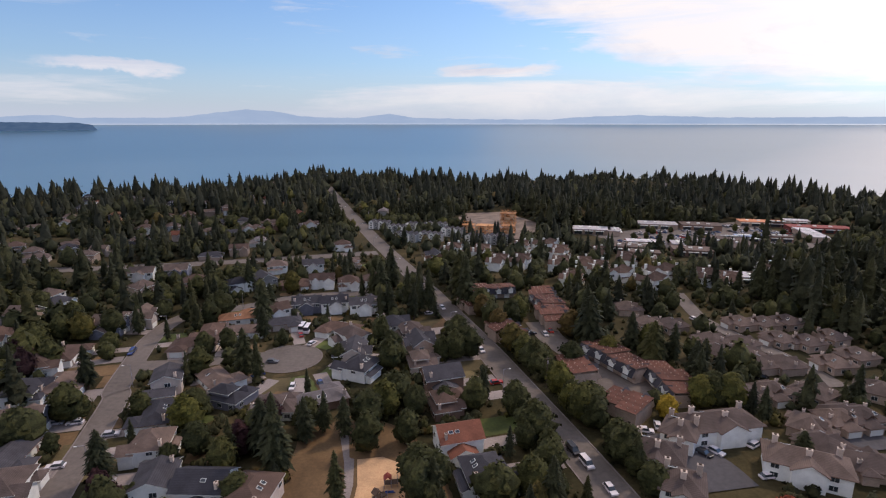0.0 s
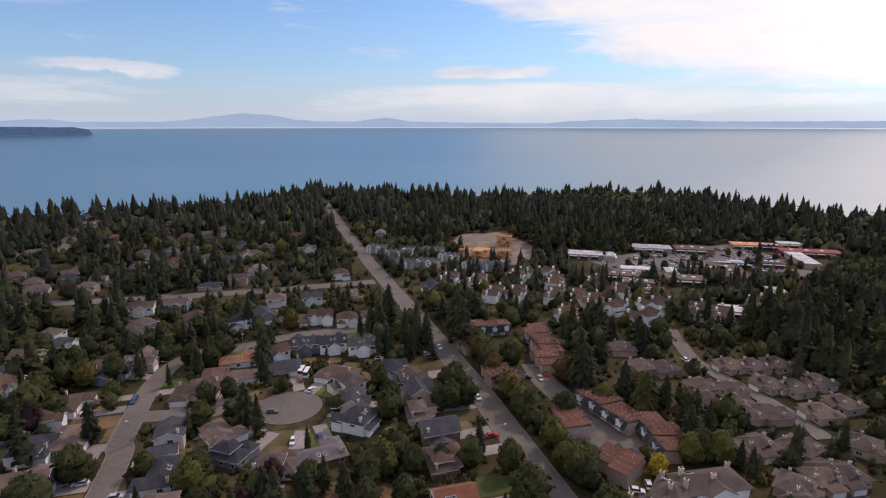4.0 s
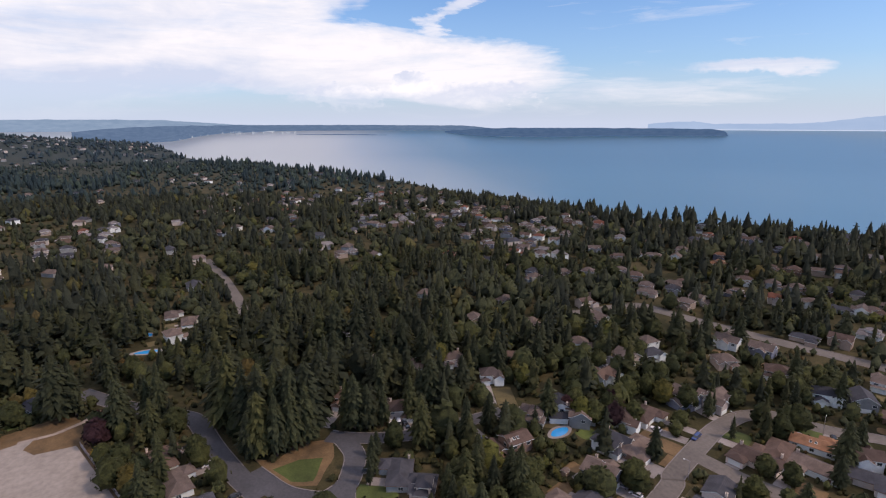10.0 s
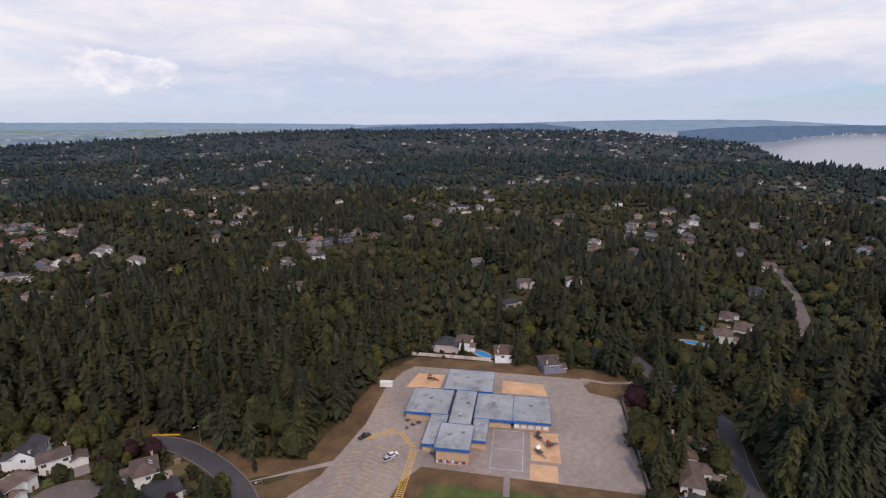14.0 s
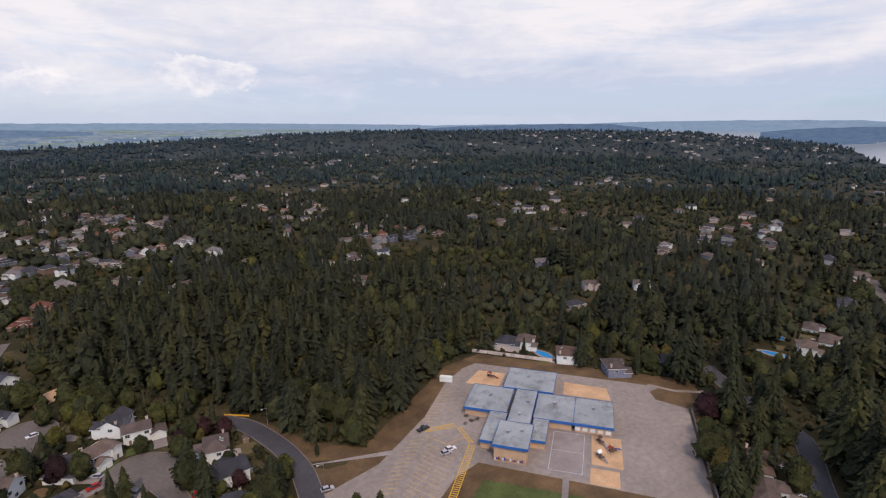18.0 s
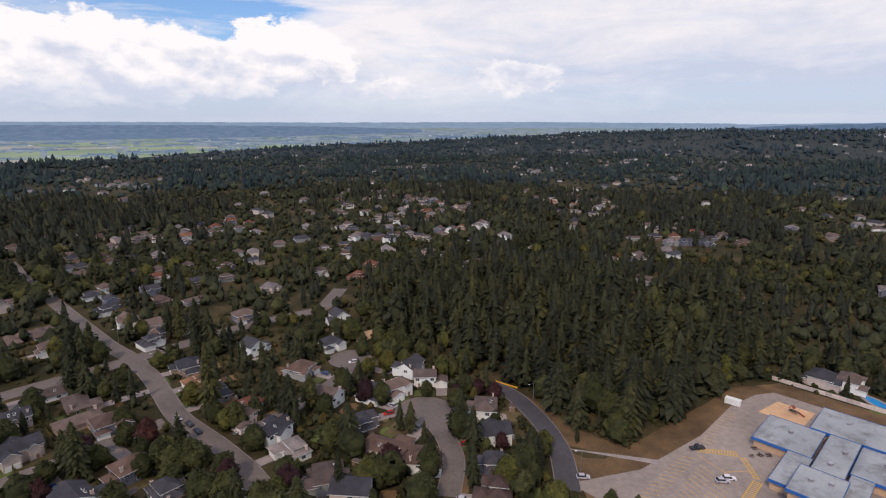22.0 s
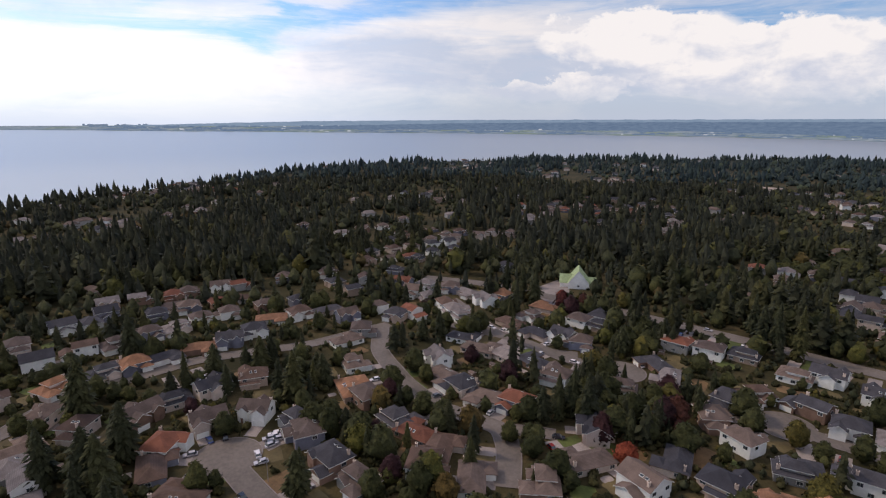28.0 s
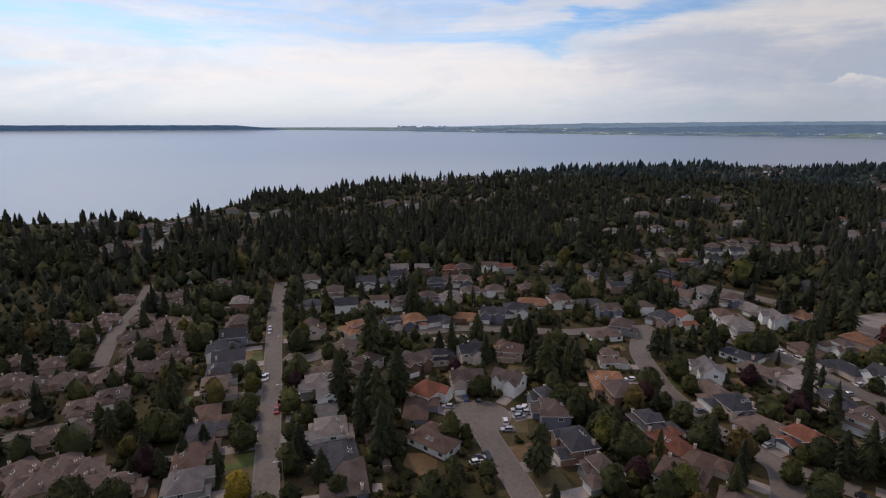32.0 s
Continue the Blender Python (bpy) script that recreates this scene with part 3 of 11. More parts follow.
SHORE = [(-49, 705), (-40, 740), (-34, 775), (-29.5, 765), (-25, 875), (-18, 900), (-10, 840), (-4.5, 800), (5, 810), (13, 850), (22, 780), (31, 745), (43, 780),
         (59, 985), (75, 1560), (80, 1800), (85, 2120), (86.2, 2500), (87.2, 3200), (88.4, 3800), (150, 3900), (160, 3400), (168, 2950), (183, 2150), (197, 2060), (207, 1900), (216, 1790), (225, 1680), (230, 1630),
         (245, 1500), (252, 1440), (265, 1090), (282, 850), (288, 810), (298, 640), (311, 705)]


def shore(yaw):
    yaw = (yaw + 49) % 360 - 49
    return float(np.interp(yaw, [a for a, _ in SHORE], [r for _, r in SHORE]))


def smooth(a, b, x):
    s = min(1.0, max(0.0, (x - a) / (b - a)))
    return s * s * (3 - 2 * s)


def ground_z(yaw, D):
    """Height of the land: level, with a long rise in the east and low fields behind it in the north."""
    yaw = (yaw + 49) % 360 - 49
    hill = smooth(84, 104, yaw) * (1 - smooth(126, 160, yaw))
    z = 74 * hill * smooth(1500, 3200, D)
    return z


def build_land():
    yaws = [i * 1.5 for i in range(240)]
    v, f = [(0, 0, 0)], []
    rings = 46
    for yaw in yaws:
        R = shore(yaw)
        rr = [R * (k / 34) ** 1.25 for k in range(1, 35)] + [R + d for d in (6, 14, 25, 38, 52, 68, 90, 130, 190, 260, 340, 420)]
        for k, D in enumerate(rr):
            z = ground_z(yaw, D) if k < 34 else -6.5 * (k - 33) - (0 if k < 44 else 6)
            r = near(D)
            z = EYE_Z - (EYE_Z - z) * r / D
            a = radians(yaw)
            v.append((-r * math.sin(a), r * math.cos(a), z))
    n = len(yaws)
    for i in range(n):
        j = (i + 1) % n
        f.append((0, 1 + j * rings, 1 + i * rings)[::-1])
        for k in range(rings - 1):
            f.append((1 + i * rings + k, 1 + j * rings + k, 1 + j * rings + k + 1, 1 + i * rings + k + 1)[::-1])
    me = bpy.data.meshes.new("ground")
    me.from_pydata(v, [], f)
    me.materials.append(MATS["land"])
    me.polygons.foreach_set("use_smooth", [True] * len(f))
    tagged(new("ground", me), "dry summer ground with grass, earth and undergrowth", "ground", kind="structure")
    v, f = [], []
    dist = [250, 500, 700, 900, 1100, 1400, 1800, 2300, 2800, 3400, 4200, 5200, 6500, 8500, 11000, 14000, 20000]
    for i in range(180):
        a = radians(i * 2)
        for D in dist:
            r = near(D)
            v.append((-r * math.sin(a), r * math.cos(a), EYE_Z - (EYE_Z - SEA_Z) * r / D))
    for i in range(180):
        j = (i + 1) % 180
        for k in range(len(dist) - 1):
            f.append((i * len(dist) + k, j * len(dist) + k, j * len(dist) + k + 1, i * len(dist) + k + 1)[::-1])
    me = bpy.data.meshes.new("sea")
    me.from_pydata(v, [], f)
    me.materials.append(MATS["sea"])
    me.polygons.foreach_set("use_smooth", [True] * len(f))
    tagged(new("sea", me), "calm blue sea with faint ripples under the sky", "sea", kind="structure")


def distant(name, mat, yaw0, yaw1, low, peaks, r, label, rough=0.05, seed=0):
    """A strip of far land along the horizon: heights in degrees over eye level at given bearings, with a broken skyline."""
    s = Shape(mat)
    n = max(8, int(abs(yaw1 - yaw0) / 0.25))
    rows = []
    far_r = r
    for i in range(n + 1):
        yaw = yaw0 + (yaw1 - yaw0) * i / n
        top = float(np.interp(yaw, [p[0] for p in peaks], [p[1] for p in peaks]))
        top += rough * (noise.noise((yaw * 0.8 + seed, 0, 0)) + 0.6 * noise.noise((yaw * 3.1 + seed, 5, 0)))
        base = float(np.interp(yaw, [p[0] for p in low], [p[1] for p in low]))
        r = near((EYE_Z - SEA_Z) / math.tan(radians(-base))) - 10 if far_r is None else far_r
        a = radians(yaw)
        q = (-r * math.sin(a), r * math.cos(a))
        b = (-(r + 30) * math.sin(a), (r + 30) * math.cos(a))
        rows.append(((*q, EYE_Z + r * math.tan(radians(base))), (*q, EYE_Z + r * math.tan(radians(max(top, base + 0.02)))),
                     (*b, EYE_Z + r * math.tan(radians(max(top, base + 0.02))))))
    for p, q in zip(rows, rows[1:]):
        s.face((p[0], q[0], q[1], p[1])), s.face((p[1], q[1], q[2], p[2]))
    lone(name, s, pose(0, 0, 0), label, "backdrop", kind="structure")


build_land()
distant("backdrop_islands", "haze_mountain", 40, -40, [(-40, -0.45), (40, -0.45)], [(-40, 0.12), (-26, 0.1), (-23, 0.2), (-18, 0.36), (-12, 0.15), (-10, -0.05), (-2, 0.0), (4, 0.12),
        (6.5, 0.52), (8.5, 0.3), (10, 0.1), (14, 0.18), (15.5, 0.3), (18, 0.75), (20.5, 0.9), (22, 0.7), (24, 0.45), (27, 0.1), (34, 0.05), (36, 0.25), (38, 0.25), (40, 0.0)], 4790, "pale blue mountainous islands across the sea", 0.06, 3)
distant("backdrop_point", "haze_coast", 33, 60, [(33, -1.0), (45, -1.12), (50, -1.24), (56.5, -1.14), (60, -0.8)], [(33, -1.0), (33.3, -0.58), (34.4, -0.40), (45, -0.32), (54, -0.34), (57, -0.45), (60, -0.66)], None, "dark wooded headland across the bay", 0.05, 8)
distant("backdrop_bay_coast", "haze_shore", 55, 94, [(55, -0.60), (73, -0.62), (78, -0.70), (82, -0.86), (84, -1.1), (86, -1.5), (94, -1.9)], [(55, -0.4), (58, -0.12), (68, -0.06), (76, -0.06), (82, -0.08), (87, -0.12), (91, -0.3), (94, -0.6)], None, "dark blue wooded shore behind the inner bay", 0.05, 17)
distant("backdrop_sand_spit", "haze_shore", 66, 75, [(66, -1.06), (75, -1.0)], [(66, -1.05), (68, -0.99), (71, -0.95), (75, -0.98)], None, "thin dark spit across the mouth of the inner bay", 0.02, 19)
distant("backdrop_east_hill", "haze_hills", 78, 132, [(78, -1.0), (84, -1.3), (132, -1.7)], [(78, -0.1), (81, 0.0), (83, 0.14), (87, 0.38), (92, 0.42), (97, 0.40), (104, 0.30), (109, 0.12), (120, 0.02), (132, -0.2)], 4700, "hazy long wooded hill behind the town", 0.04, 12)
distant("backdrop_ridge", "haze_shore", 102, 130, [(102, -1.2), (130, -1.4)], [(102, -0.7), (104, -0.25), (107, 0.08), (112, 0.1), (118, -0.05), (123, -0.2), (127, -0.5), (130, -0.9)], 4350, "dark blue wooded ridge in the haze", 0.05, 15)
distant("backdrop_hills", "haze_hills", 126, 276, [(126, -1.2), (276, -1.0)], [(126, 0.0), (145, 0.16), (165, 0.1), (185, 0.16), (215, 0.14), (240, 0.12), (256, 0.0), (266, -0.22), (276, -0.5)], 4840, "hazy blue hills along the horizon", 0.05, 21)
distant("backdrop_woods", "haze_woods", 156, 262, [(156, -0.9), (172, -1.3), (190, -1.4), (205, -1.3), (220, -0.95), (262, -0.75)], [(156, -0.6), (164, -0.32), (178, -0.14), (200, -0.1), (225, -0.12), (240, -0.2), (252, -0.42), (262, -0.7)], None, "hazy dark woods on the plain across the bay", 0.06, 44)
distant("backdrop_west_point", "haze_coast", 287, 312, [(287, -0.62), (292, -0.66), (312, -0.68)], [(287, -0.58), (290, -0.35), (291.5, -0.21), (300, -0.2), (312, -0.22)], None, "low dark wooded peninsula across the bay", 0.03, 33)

# the low plain across the bay: its near edge by bearing, in metres
PLAIN = [(112, 4300), (150, 4100), (160, 3700), (172, 3200), (184, 2700), (193, 3100), (195.5, 4700), (199, 6000), (217, 7100), (236, 8000), (256, 9400), (270, 11500), (281, 14500), (293, 18000)]


def far_place(yaw, D, z):
    """A place beyond the bay, at a height over the sea."""
    r, a = near(D), radians(yaw)
    return (-r * math.sin(a), r * math.cos(a), EYE_Z - (EYE_Z - SEA_Z - z) * r / D)


def build_plain():
    v, f, steps = [], [], 14
    n = 182
    for i in range(n):
        yaw = 112 + i
        d0 = float(np.interp(yaw, [p[0] for p in PLAIN], [p[1] for p in PLAIN])) * (1 + 0.05 * noise.noise((yaw * 0.5, 2, 0)) + 0.03 * noise.noise((yaw * 1.7, 5, 0)))
        for k in range(steps):
            v.append(far_place(yaw, d0 * (26000 / d0) ** (k / (steps - 1)), 3.0))
    for i in range(n - 1):
        for k in range(steps - 1):
            f.append((i * steps + k, i * steps + k + 1, (i + 1) * steps + k + 1, (i + 1) * steps + k))
    me = bpy.data.meshes.new("far_plain")
    me.from_pydata(v, [], f)
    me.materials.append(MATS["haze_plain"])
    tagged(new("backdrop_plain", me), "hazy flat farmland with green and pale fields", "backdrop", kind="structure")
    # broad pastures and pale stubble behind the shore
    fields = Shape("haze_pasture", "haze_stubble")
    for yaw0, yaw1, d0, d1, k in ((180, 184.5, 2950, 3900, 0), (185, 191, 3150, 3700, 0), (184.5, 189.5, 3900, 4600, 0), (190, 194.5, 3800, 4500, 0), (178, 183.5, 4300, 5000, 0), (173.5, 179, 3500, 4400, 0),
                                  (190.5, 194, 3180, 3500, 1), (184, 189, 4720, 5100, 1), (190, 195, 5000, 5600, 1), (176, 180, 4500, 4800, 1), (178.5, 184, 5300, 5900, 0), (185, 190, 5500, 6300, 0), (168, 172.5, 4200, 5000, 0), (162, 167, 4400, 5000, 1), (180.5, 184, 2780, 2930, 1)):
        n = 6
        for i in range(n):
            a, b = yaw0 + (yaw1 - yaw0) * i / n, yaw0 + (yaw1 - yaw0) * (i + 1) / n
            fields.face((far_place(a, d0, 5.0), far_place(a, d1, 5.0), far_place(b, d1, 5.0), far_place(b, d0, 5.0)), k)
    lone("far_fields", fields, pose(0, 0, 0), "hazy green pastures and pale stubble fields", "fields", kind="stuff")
    # rows of trees and pale sheds on the plain and along the town's shore
    rng = random.Random(77)
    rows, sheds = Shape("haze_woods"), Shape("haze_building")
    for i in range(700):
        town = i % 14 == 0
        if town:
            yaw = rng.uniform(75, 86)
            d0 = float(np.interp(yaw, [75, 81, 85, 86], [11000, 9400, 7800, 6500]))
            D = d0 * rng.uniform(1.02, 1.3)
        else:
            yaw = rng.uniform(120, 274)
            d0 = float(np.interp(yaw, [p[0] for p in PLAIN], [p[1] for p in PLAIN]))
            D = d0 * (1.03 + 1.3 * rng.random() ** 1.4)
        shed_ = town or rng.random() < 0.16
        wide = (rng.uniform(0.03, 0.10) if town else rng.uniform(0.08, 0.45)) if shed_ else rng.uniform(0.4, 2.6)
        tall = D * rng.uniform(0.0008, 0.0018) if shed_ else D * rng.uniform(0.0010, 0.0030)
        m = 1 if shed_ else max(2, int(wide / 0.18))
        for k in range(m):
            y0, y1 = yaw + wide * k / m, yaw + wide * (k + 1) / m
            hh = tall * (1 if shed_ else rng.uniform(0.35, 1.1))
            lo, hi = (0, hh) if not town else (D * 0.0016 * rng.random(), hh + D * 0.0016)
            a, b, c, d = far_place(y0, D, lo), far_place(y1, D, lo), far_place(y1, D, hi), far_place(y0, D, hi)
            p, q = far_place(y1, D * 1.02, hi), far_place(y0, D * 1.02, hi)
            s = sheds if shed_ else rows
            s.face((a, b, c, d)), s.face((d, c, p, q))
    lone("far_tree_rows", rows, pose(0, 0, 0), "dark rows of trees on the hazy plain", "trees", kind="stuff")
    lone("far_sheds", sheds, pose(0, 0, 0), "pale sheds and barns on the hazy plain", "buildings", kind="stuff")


build_plain()


# ---------------------------------------------------------------- roads and patches
LAYER = [0.0]


def ribbon(P, w):
    """Edges of a strip of that width along the rounded line."""
    Q = [P[0]]
    for a, b, c in zip(P, P[1:], P[2:]):
        la, lc = math.dist(a, b), math.dist(b, c)
        ra, rc = min(0.35, 9 / max(la, 1)), min(0.35, 9 / max(lc, 1))
        s, e = (b[0] + (a[0] - b[0]) * ra, b[1] + (a[1] - b[1]) * ra), (b[0] + (c[0] - b[0]) * rc, b[1] + (c[1] - b[1]) * rc)
        for t in (0, 0.25, 0.5, 0.75, 1):
            Q.append(tuple((1 - t) ** 2 * s[i] + 2 * t * (1 - t) * b[i] + t * t * e[i] for i in (0, 1)))
    Q.append(P[-1])
    L, R_ = [], []
    for i, q in enumerate(Q):
        a, b = Q[max(i - 1, 0)], Q[min(i + 1, len(Q) - 1)]
        d = math.dist(a, b) or 1
        nx, ny = -(b[1] - a[1]) / d, (b[0] - a[0]) / d
        L.append((q[0] + nx * w / 2, q[1] + ny * w / 2)), R_.append((q[0] - nx * w / 2, q[1] - ny * w / 2))
    return L, R_


def road(name, w, P):
    dark = name in ("parking_court", "loop_street", "barrier_street")
    LAYER[0] += 0.006
    z = 0.06 + LAYER[0]
    s = Shape("asphalt_dark" if dark else "asphalt")
    L, R_ = ribbon(P, w)
    for i in range(len(L) - 1):
        s.face([(*R_[i], z), (*R_[i + 1], z), (*L[i + 1], z), (*L[i], z)])
    ob = lone("road", s, pose(0, 0, 0), "worn grey asphalt street between the houses", "road", kind="structure")
    STREETS.append((w, P, L, R_, z, ob, w < 20 and "lane" not in name and "court" not in name))
    for p, q in zip(P, P[1:]):
        claim_line(p, q, w / 2 + 2.0, 1)


STREETS, RINGS = [], []


def kerbs():
    """Raised concrete edges along the streets, open where one street meets another."""
    def on_road(x, y, skip):
        for k, (w, P, *_rest) in enumerate(STREETS):
            if k == skip:
                continue
            for (a, b), (c, d) in zip(P, P[1:]):
                l2 = (c - a) ** 2 + (d - b) ** 2 + 1e-9
                f = min(1, max(0, ((x - a) * (c - a) + (y - b) * (d - b)) / l2))
                if math.hypot(x - a - f * (c - a), y - b - f * (d - b)) < w / 2 + 0.3:
                    return True
        return any(math.hypot(x - p, y - q) < r + 0.1 for k, (p, q, r, *_rest) in enumerate(RINGS) if k != -1 - skip)

    for n, (w, P, L, R_, z, ob, edged) in enumerate(STREETS):
        if not edged:
            continue
        k = Shape("kerb_stone")
        for A, sgn in ((L, 1), (R_, -1)):
            fine = []
            for p, q in zip(A, A[1:]):
                m = max(1, int(math.dist(p, q) / 4))
                fine += [(p[0] + (q[0] - p[0]) * i / m, p[1] + (q[1] - p[1]) * i / m) for i in range(m)]
            fine.append(A[-1])
            for (x0, y0), (x1, y1) in zip(fine, fine[1:]):
                if on_road((x0 + x1) / 2, (y0 + y1) / 2, n):
                    continue
                d = math.dist((x0, y0), (x1, y1)) or 1
                nx, ny = -(y1 - y0) / d * sgn, (x1 - x0) / d * sgn
                pa, pb = (x0 - nx * 0.3, y0 - ny * 0.3), (x1 - nx * 0.3, y1 - ny * 0.3)
                qa, qb = (x0 + nx * 0.05, y0 + ny * 0.05), (x1 + nx * 0.05, y1 + ny * 0.05)
                q = [(*pa, z + 0.12), (*pb, z + 0.12), (*qb, z + 0.12), (*qa, z + 0.12)]
                k.face(q if sgn < 0 else q[::-1])
                k.face([(*pa, z - 0.05), (*pb, z - 0.05), (*pb, z + 0.12), (*pa, z + 0.12)])
        if k.f:
            kb = new("kerb", k.mesh("kerb"))
            kb.parent = ob
    for n, (x, y, r, z, ob) in enumerate(RINGS):
        k = Shape("kerb_stone")
        for i in range(40):
            a, b = i * 0.15708, (i + 1) * 0.15708
            if not on_road(x + r * math.cos((a + b) / 2), y + r * math.sin((a + b) / 2), -1 - n):
                k.face([((r + d) * math.cos(c), (r + d) * math.sin(c), 0.11) for c, d in ((a, -0.2), (a, 0.2), (b, 0.2), (b, -0.2))])
        if k.f:
            kb = new("kerb", k.mesh("kerb"))
            kb.parent = ob


def bulb(name, x, y, r):
    LAYER[0] += 0.006
    z = 0.06 + LAYER[0]
    s = Shape("asphalt")
    s.face([(r * math.cos(i * 0.15708), r * math.sin(i * 0.15708), 0) for i in range(40)])
    ob = lone("road", s, pose(x, y, z), "round asphalt turning circle at the end of the street", "road", kind="structure")
    RINGS.append((x, y, r, z, ob))
    claim_disc(x, y, r + 1.5, 1)


def patch(name, P, mat, z=0.03, label="", kind="structure", code=2):
    """A level patch of ground with an uneven edge."""
    s = Shape(mat)
    Q = []
    for a, b in zip(P, P[1:] + P[:1]):
        n = max(2, int(math.dist(a, b) / 3))
        for i in range(n):
            x, y = a[0] + (b[0] - a[0]) * i / n, a[1] + (b[1] - a[1]) * i / n
            j = 0.5 if "grass" in mat or mat == "gravel_pale" else 0.0
            Q.append((x + j * noise.noise((x * 0.4, y * 0.4, 1)), y + j * noise.noise((x * 0.4, y * 0.4, 9))))
    LAYER[0] += 0.0006
    s.face([(x, y, z + LAYER[0] * 0.1) for x, y in Q])
    me = s.mesh(name)
    if me.polygons[0].normal.z < 0:
        me.flip_normals()
    tagged(new(name, me), label or "patch of " + mat.replace("_", " "), "ground", kind=kind)
    claim_poly(list(P), code)


# ---------------------------------------------------------------- houses
WALLS = ("cream", "white", "white", "beige", "white", "blue", "cream", "white", "grey", "brown")
PROTO = {}


def window_shape(w, h):
    s = Shape("trim_white", "window_glass")
    s.box(-w / 2 - 0.12, -0.07, -0.12, w / 2 + 0.12, 0.06, h + 0.12)
    s.box(-w / 2, -0.10, 0, -0.04, -0.06, h, 1), s.box(0.04, -0.10, 0, w / 2, -0.06, h, 1)
    return s


def door_shape(w, h, mat):
    s = Shape(mat, "trim_white")
    s.box(-w / 2, -0.06, 0, w / 2, 0.08, h)
    return s


def mesh_of(key, make):
    if key not in PROTO:
        PROTO[key] = make().mesh(key if isinstance(key, str) else str(key[0]))
    return PROTO[key]


# blocks of each house form: x0, y0, x1, y1, eaves, slope, ridge axis, hipped
FORMS = {
    0: [(-6.5, -4, 6.5, 5.5, 5.4, 0.5, "x", True), (0.2, -7.5, 6.3, -3.5, 3.0, 0.5, "y", False), (-6.2, -5.2, -2.0, -3.9, 5.2, 0.55, "y", False)],
    1: [(-5.2, -6.5, 5.2, 6.5, 5.3, 0.55, "y", False), (-9.0, -3.5, -5.0, 4.5, 2.9, 0.45, "x", False)],
    2: [(-8.5, -4, 8.5, 5, 3.0, 0.42, "x", True), (1.8, -8.0, 8.3, -3.5, 2.9, 0.42, "y", True)],
    3: [(-6.8, -3.5, 6.8, 5, 5.3, 0.6, "x", False), (1.0, -6.5, 6.6, -3, 5.0, 0.65, "y", False), (-5.6, -4.7, -1.6, -3.2, 5.0, 0.8, "y", False), (-2.5, 4.5, 3.5, 7.5, 4.6, 0.6, "y", False)],
    4: [(-7.0, -4.2, 4.0, 4.8, 5.4, 0.42, "x", False), (3.8, -5.5, 9.8, 3.2, 2.9, 0.42, "y", False)],
    6: [(-7, -3, 7, 5, 3.2, 0.5, "x", True), (-7, -7.5, -1, -2.5, 3.0, 0.5, "y", True), (0.5, -5, 5.5, -2.5, 3.0, 0.6, "y", False), (-3, -2.2, 5, 3.8, 5.3, 0.5, "x", True)],
    7: [(-6, -5, 6, 5, 4.8, 0.55, "x", True), (1.0, -8, 6.5, -4, 4.2, 0.6, "y", False), (-6.3, -7, -1.5, -4.5, 2.8, 0.5, "y", True), (-2.5, 4.5, 5.5, 7, 2.8, 0.4, "x", False)],
    5: [(-6.0, -5, 6.0, 5.5, 4.9, 0.5, "y", True), (-9.5, -2.5, -5.5, 4.5, 3.0, 0.5, "x", True), (0.6, -8.2, 6.6, -4.5, 3.0, 0.5, "y", True)],
}
NOTES = {0: "hipped two-storey house with garage wing", 1: "gabled two-storey house with lean-to", 2: "low hipped bungalow",
         3: "two-storey house with cross gables", 4: "gabled two-storey house beside garage", 5: "house with stepped hipped roofs",
         6: "house with a raised hipped middle and wings", 7: "two-storey house with many roof faces"}


def walls_shape(form, wall):
    s = Shape("wall_" + wall)
    for i, (x0, y0, x1, y1, ez, sl, ax, hip) in enumerate(FORMS[form]):
        e = 0.0 if i == 0 else 0.03 * i
        s.box(x0 + e, y0 + e, -0.4, x1 - e, y1 - e, ez)
        if not hip:
            s.gable_walls(x0 + e, y0 + e, x1 - e, y1 - e, ez, sl * ((y1 - y0) if ax == "x" else (x1 - x0)) / 2, ax)
    return s


def roof_shape(form, colour):
    s = Shape("roof_" + colour, "trim_white" if form != 2 else "wall_brown")
    for i, (x0, y0, x1, y1, ez, sl, ax, hip) in enumerate(FORMS[form]):
        s.roof(x0, y0, x1, y1, ez + 0.012 * i, sl, ax, hip)
    return s


def chimney_shape():
    s = Shape("chimney_pale", "dark_wood")
    s.box(-0.5, -0.38, 0, 0.5, 0.38, 2.7), s.box(-0.58, -0.46, 2.7, 0.58, 0.46, 2.86), s.box(-0.25, -0.2, 2.86, 0.25, 0.2, 3.05, 1)
    return s


def skylight_shape():
    s = Shape("trim_white", "window_glass")
    s.box(-0.5, -0.7, -0.1, 0.5, 0.7, 0.12), s.box(-0.4, -0.6, 0.1, 0.4, 0.6, 0.16, 1)
    return s


SOLAR = (33.2, -138.7)
COUNT = [0]
PARKED, HEDGES, SHEDS = [], [], []
LAWNS = Shape("dry_grass", "mixed_grass", "green_grass", "concrete")


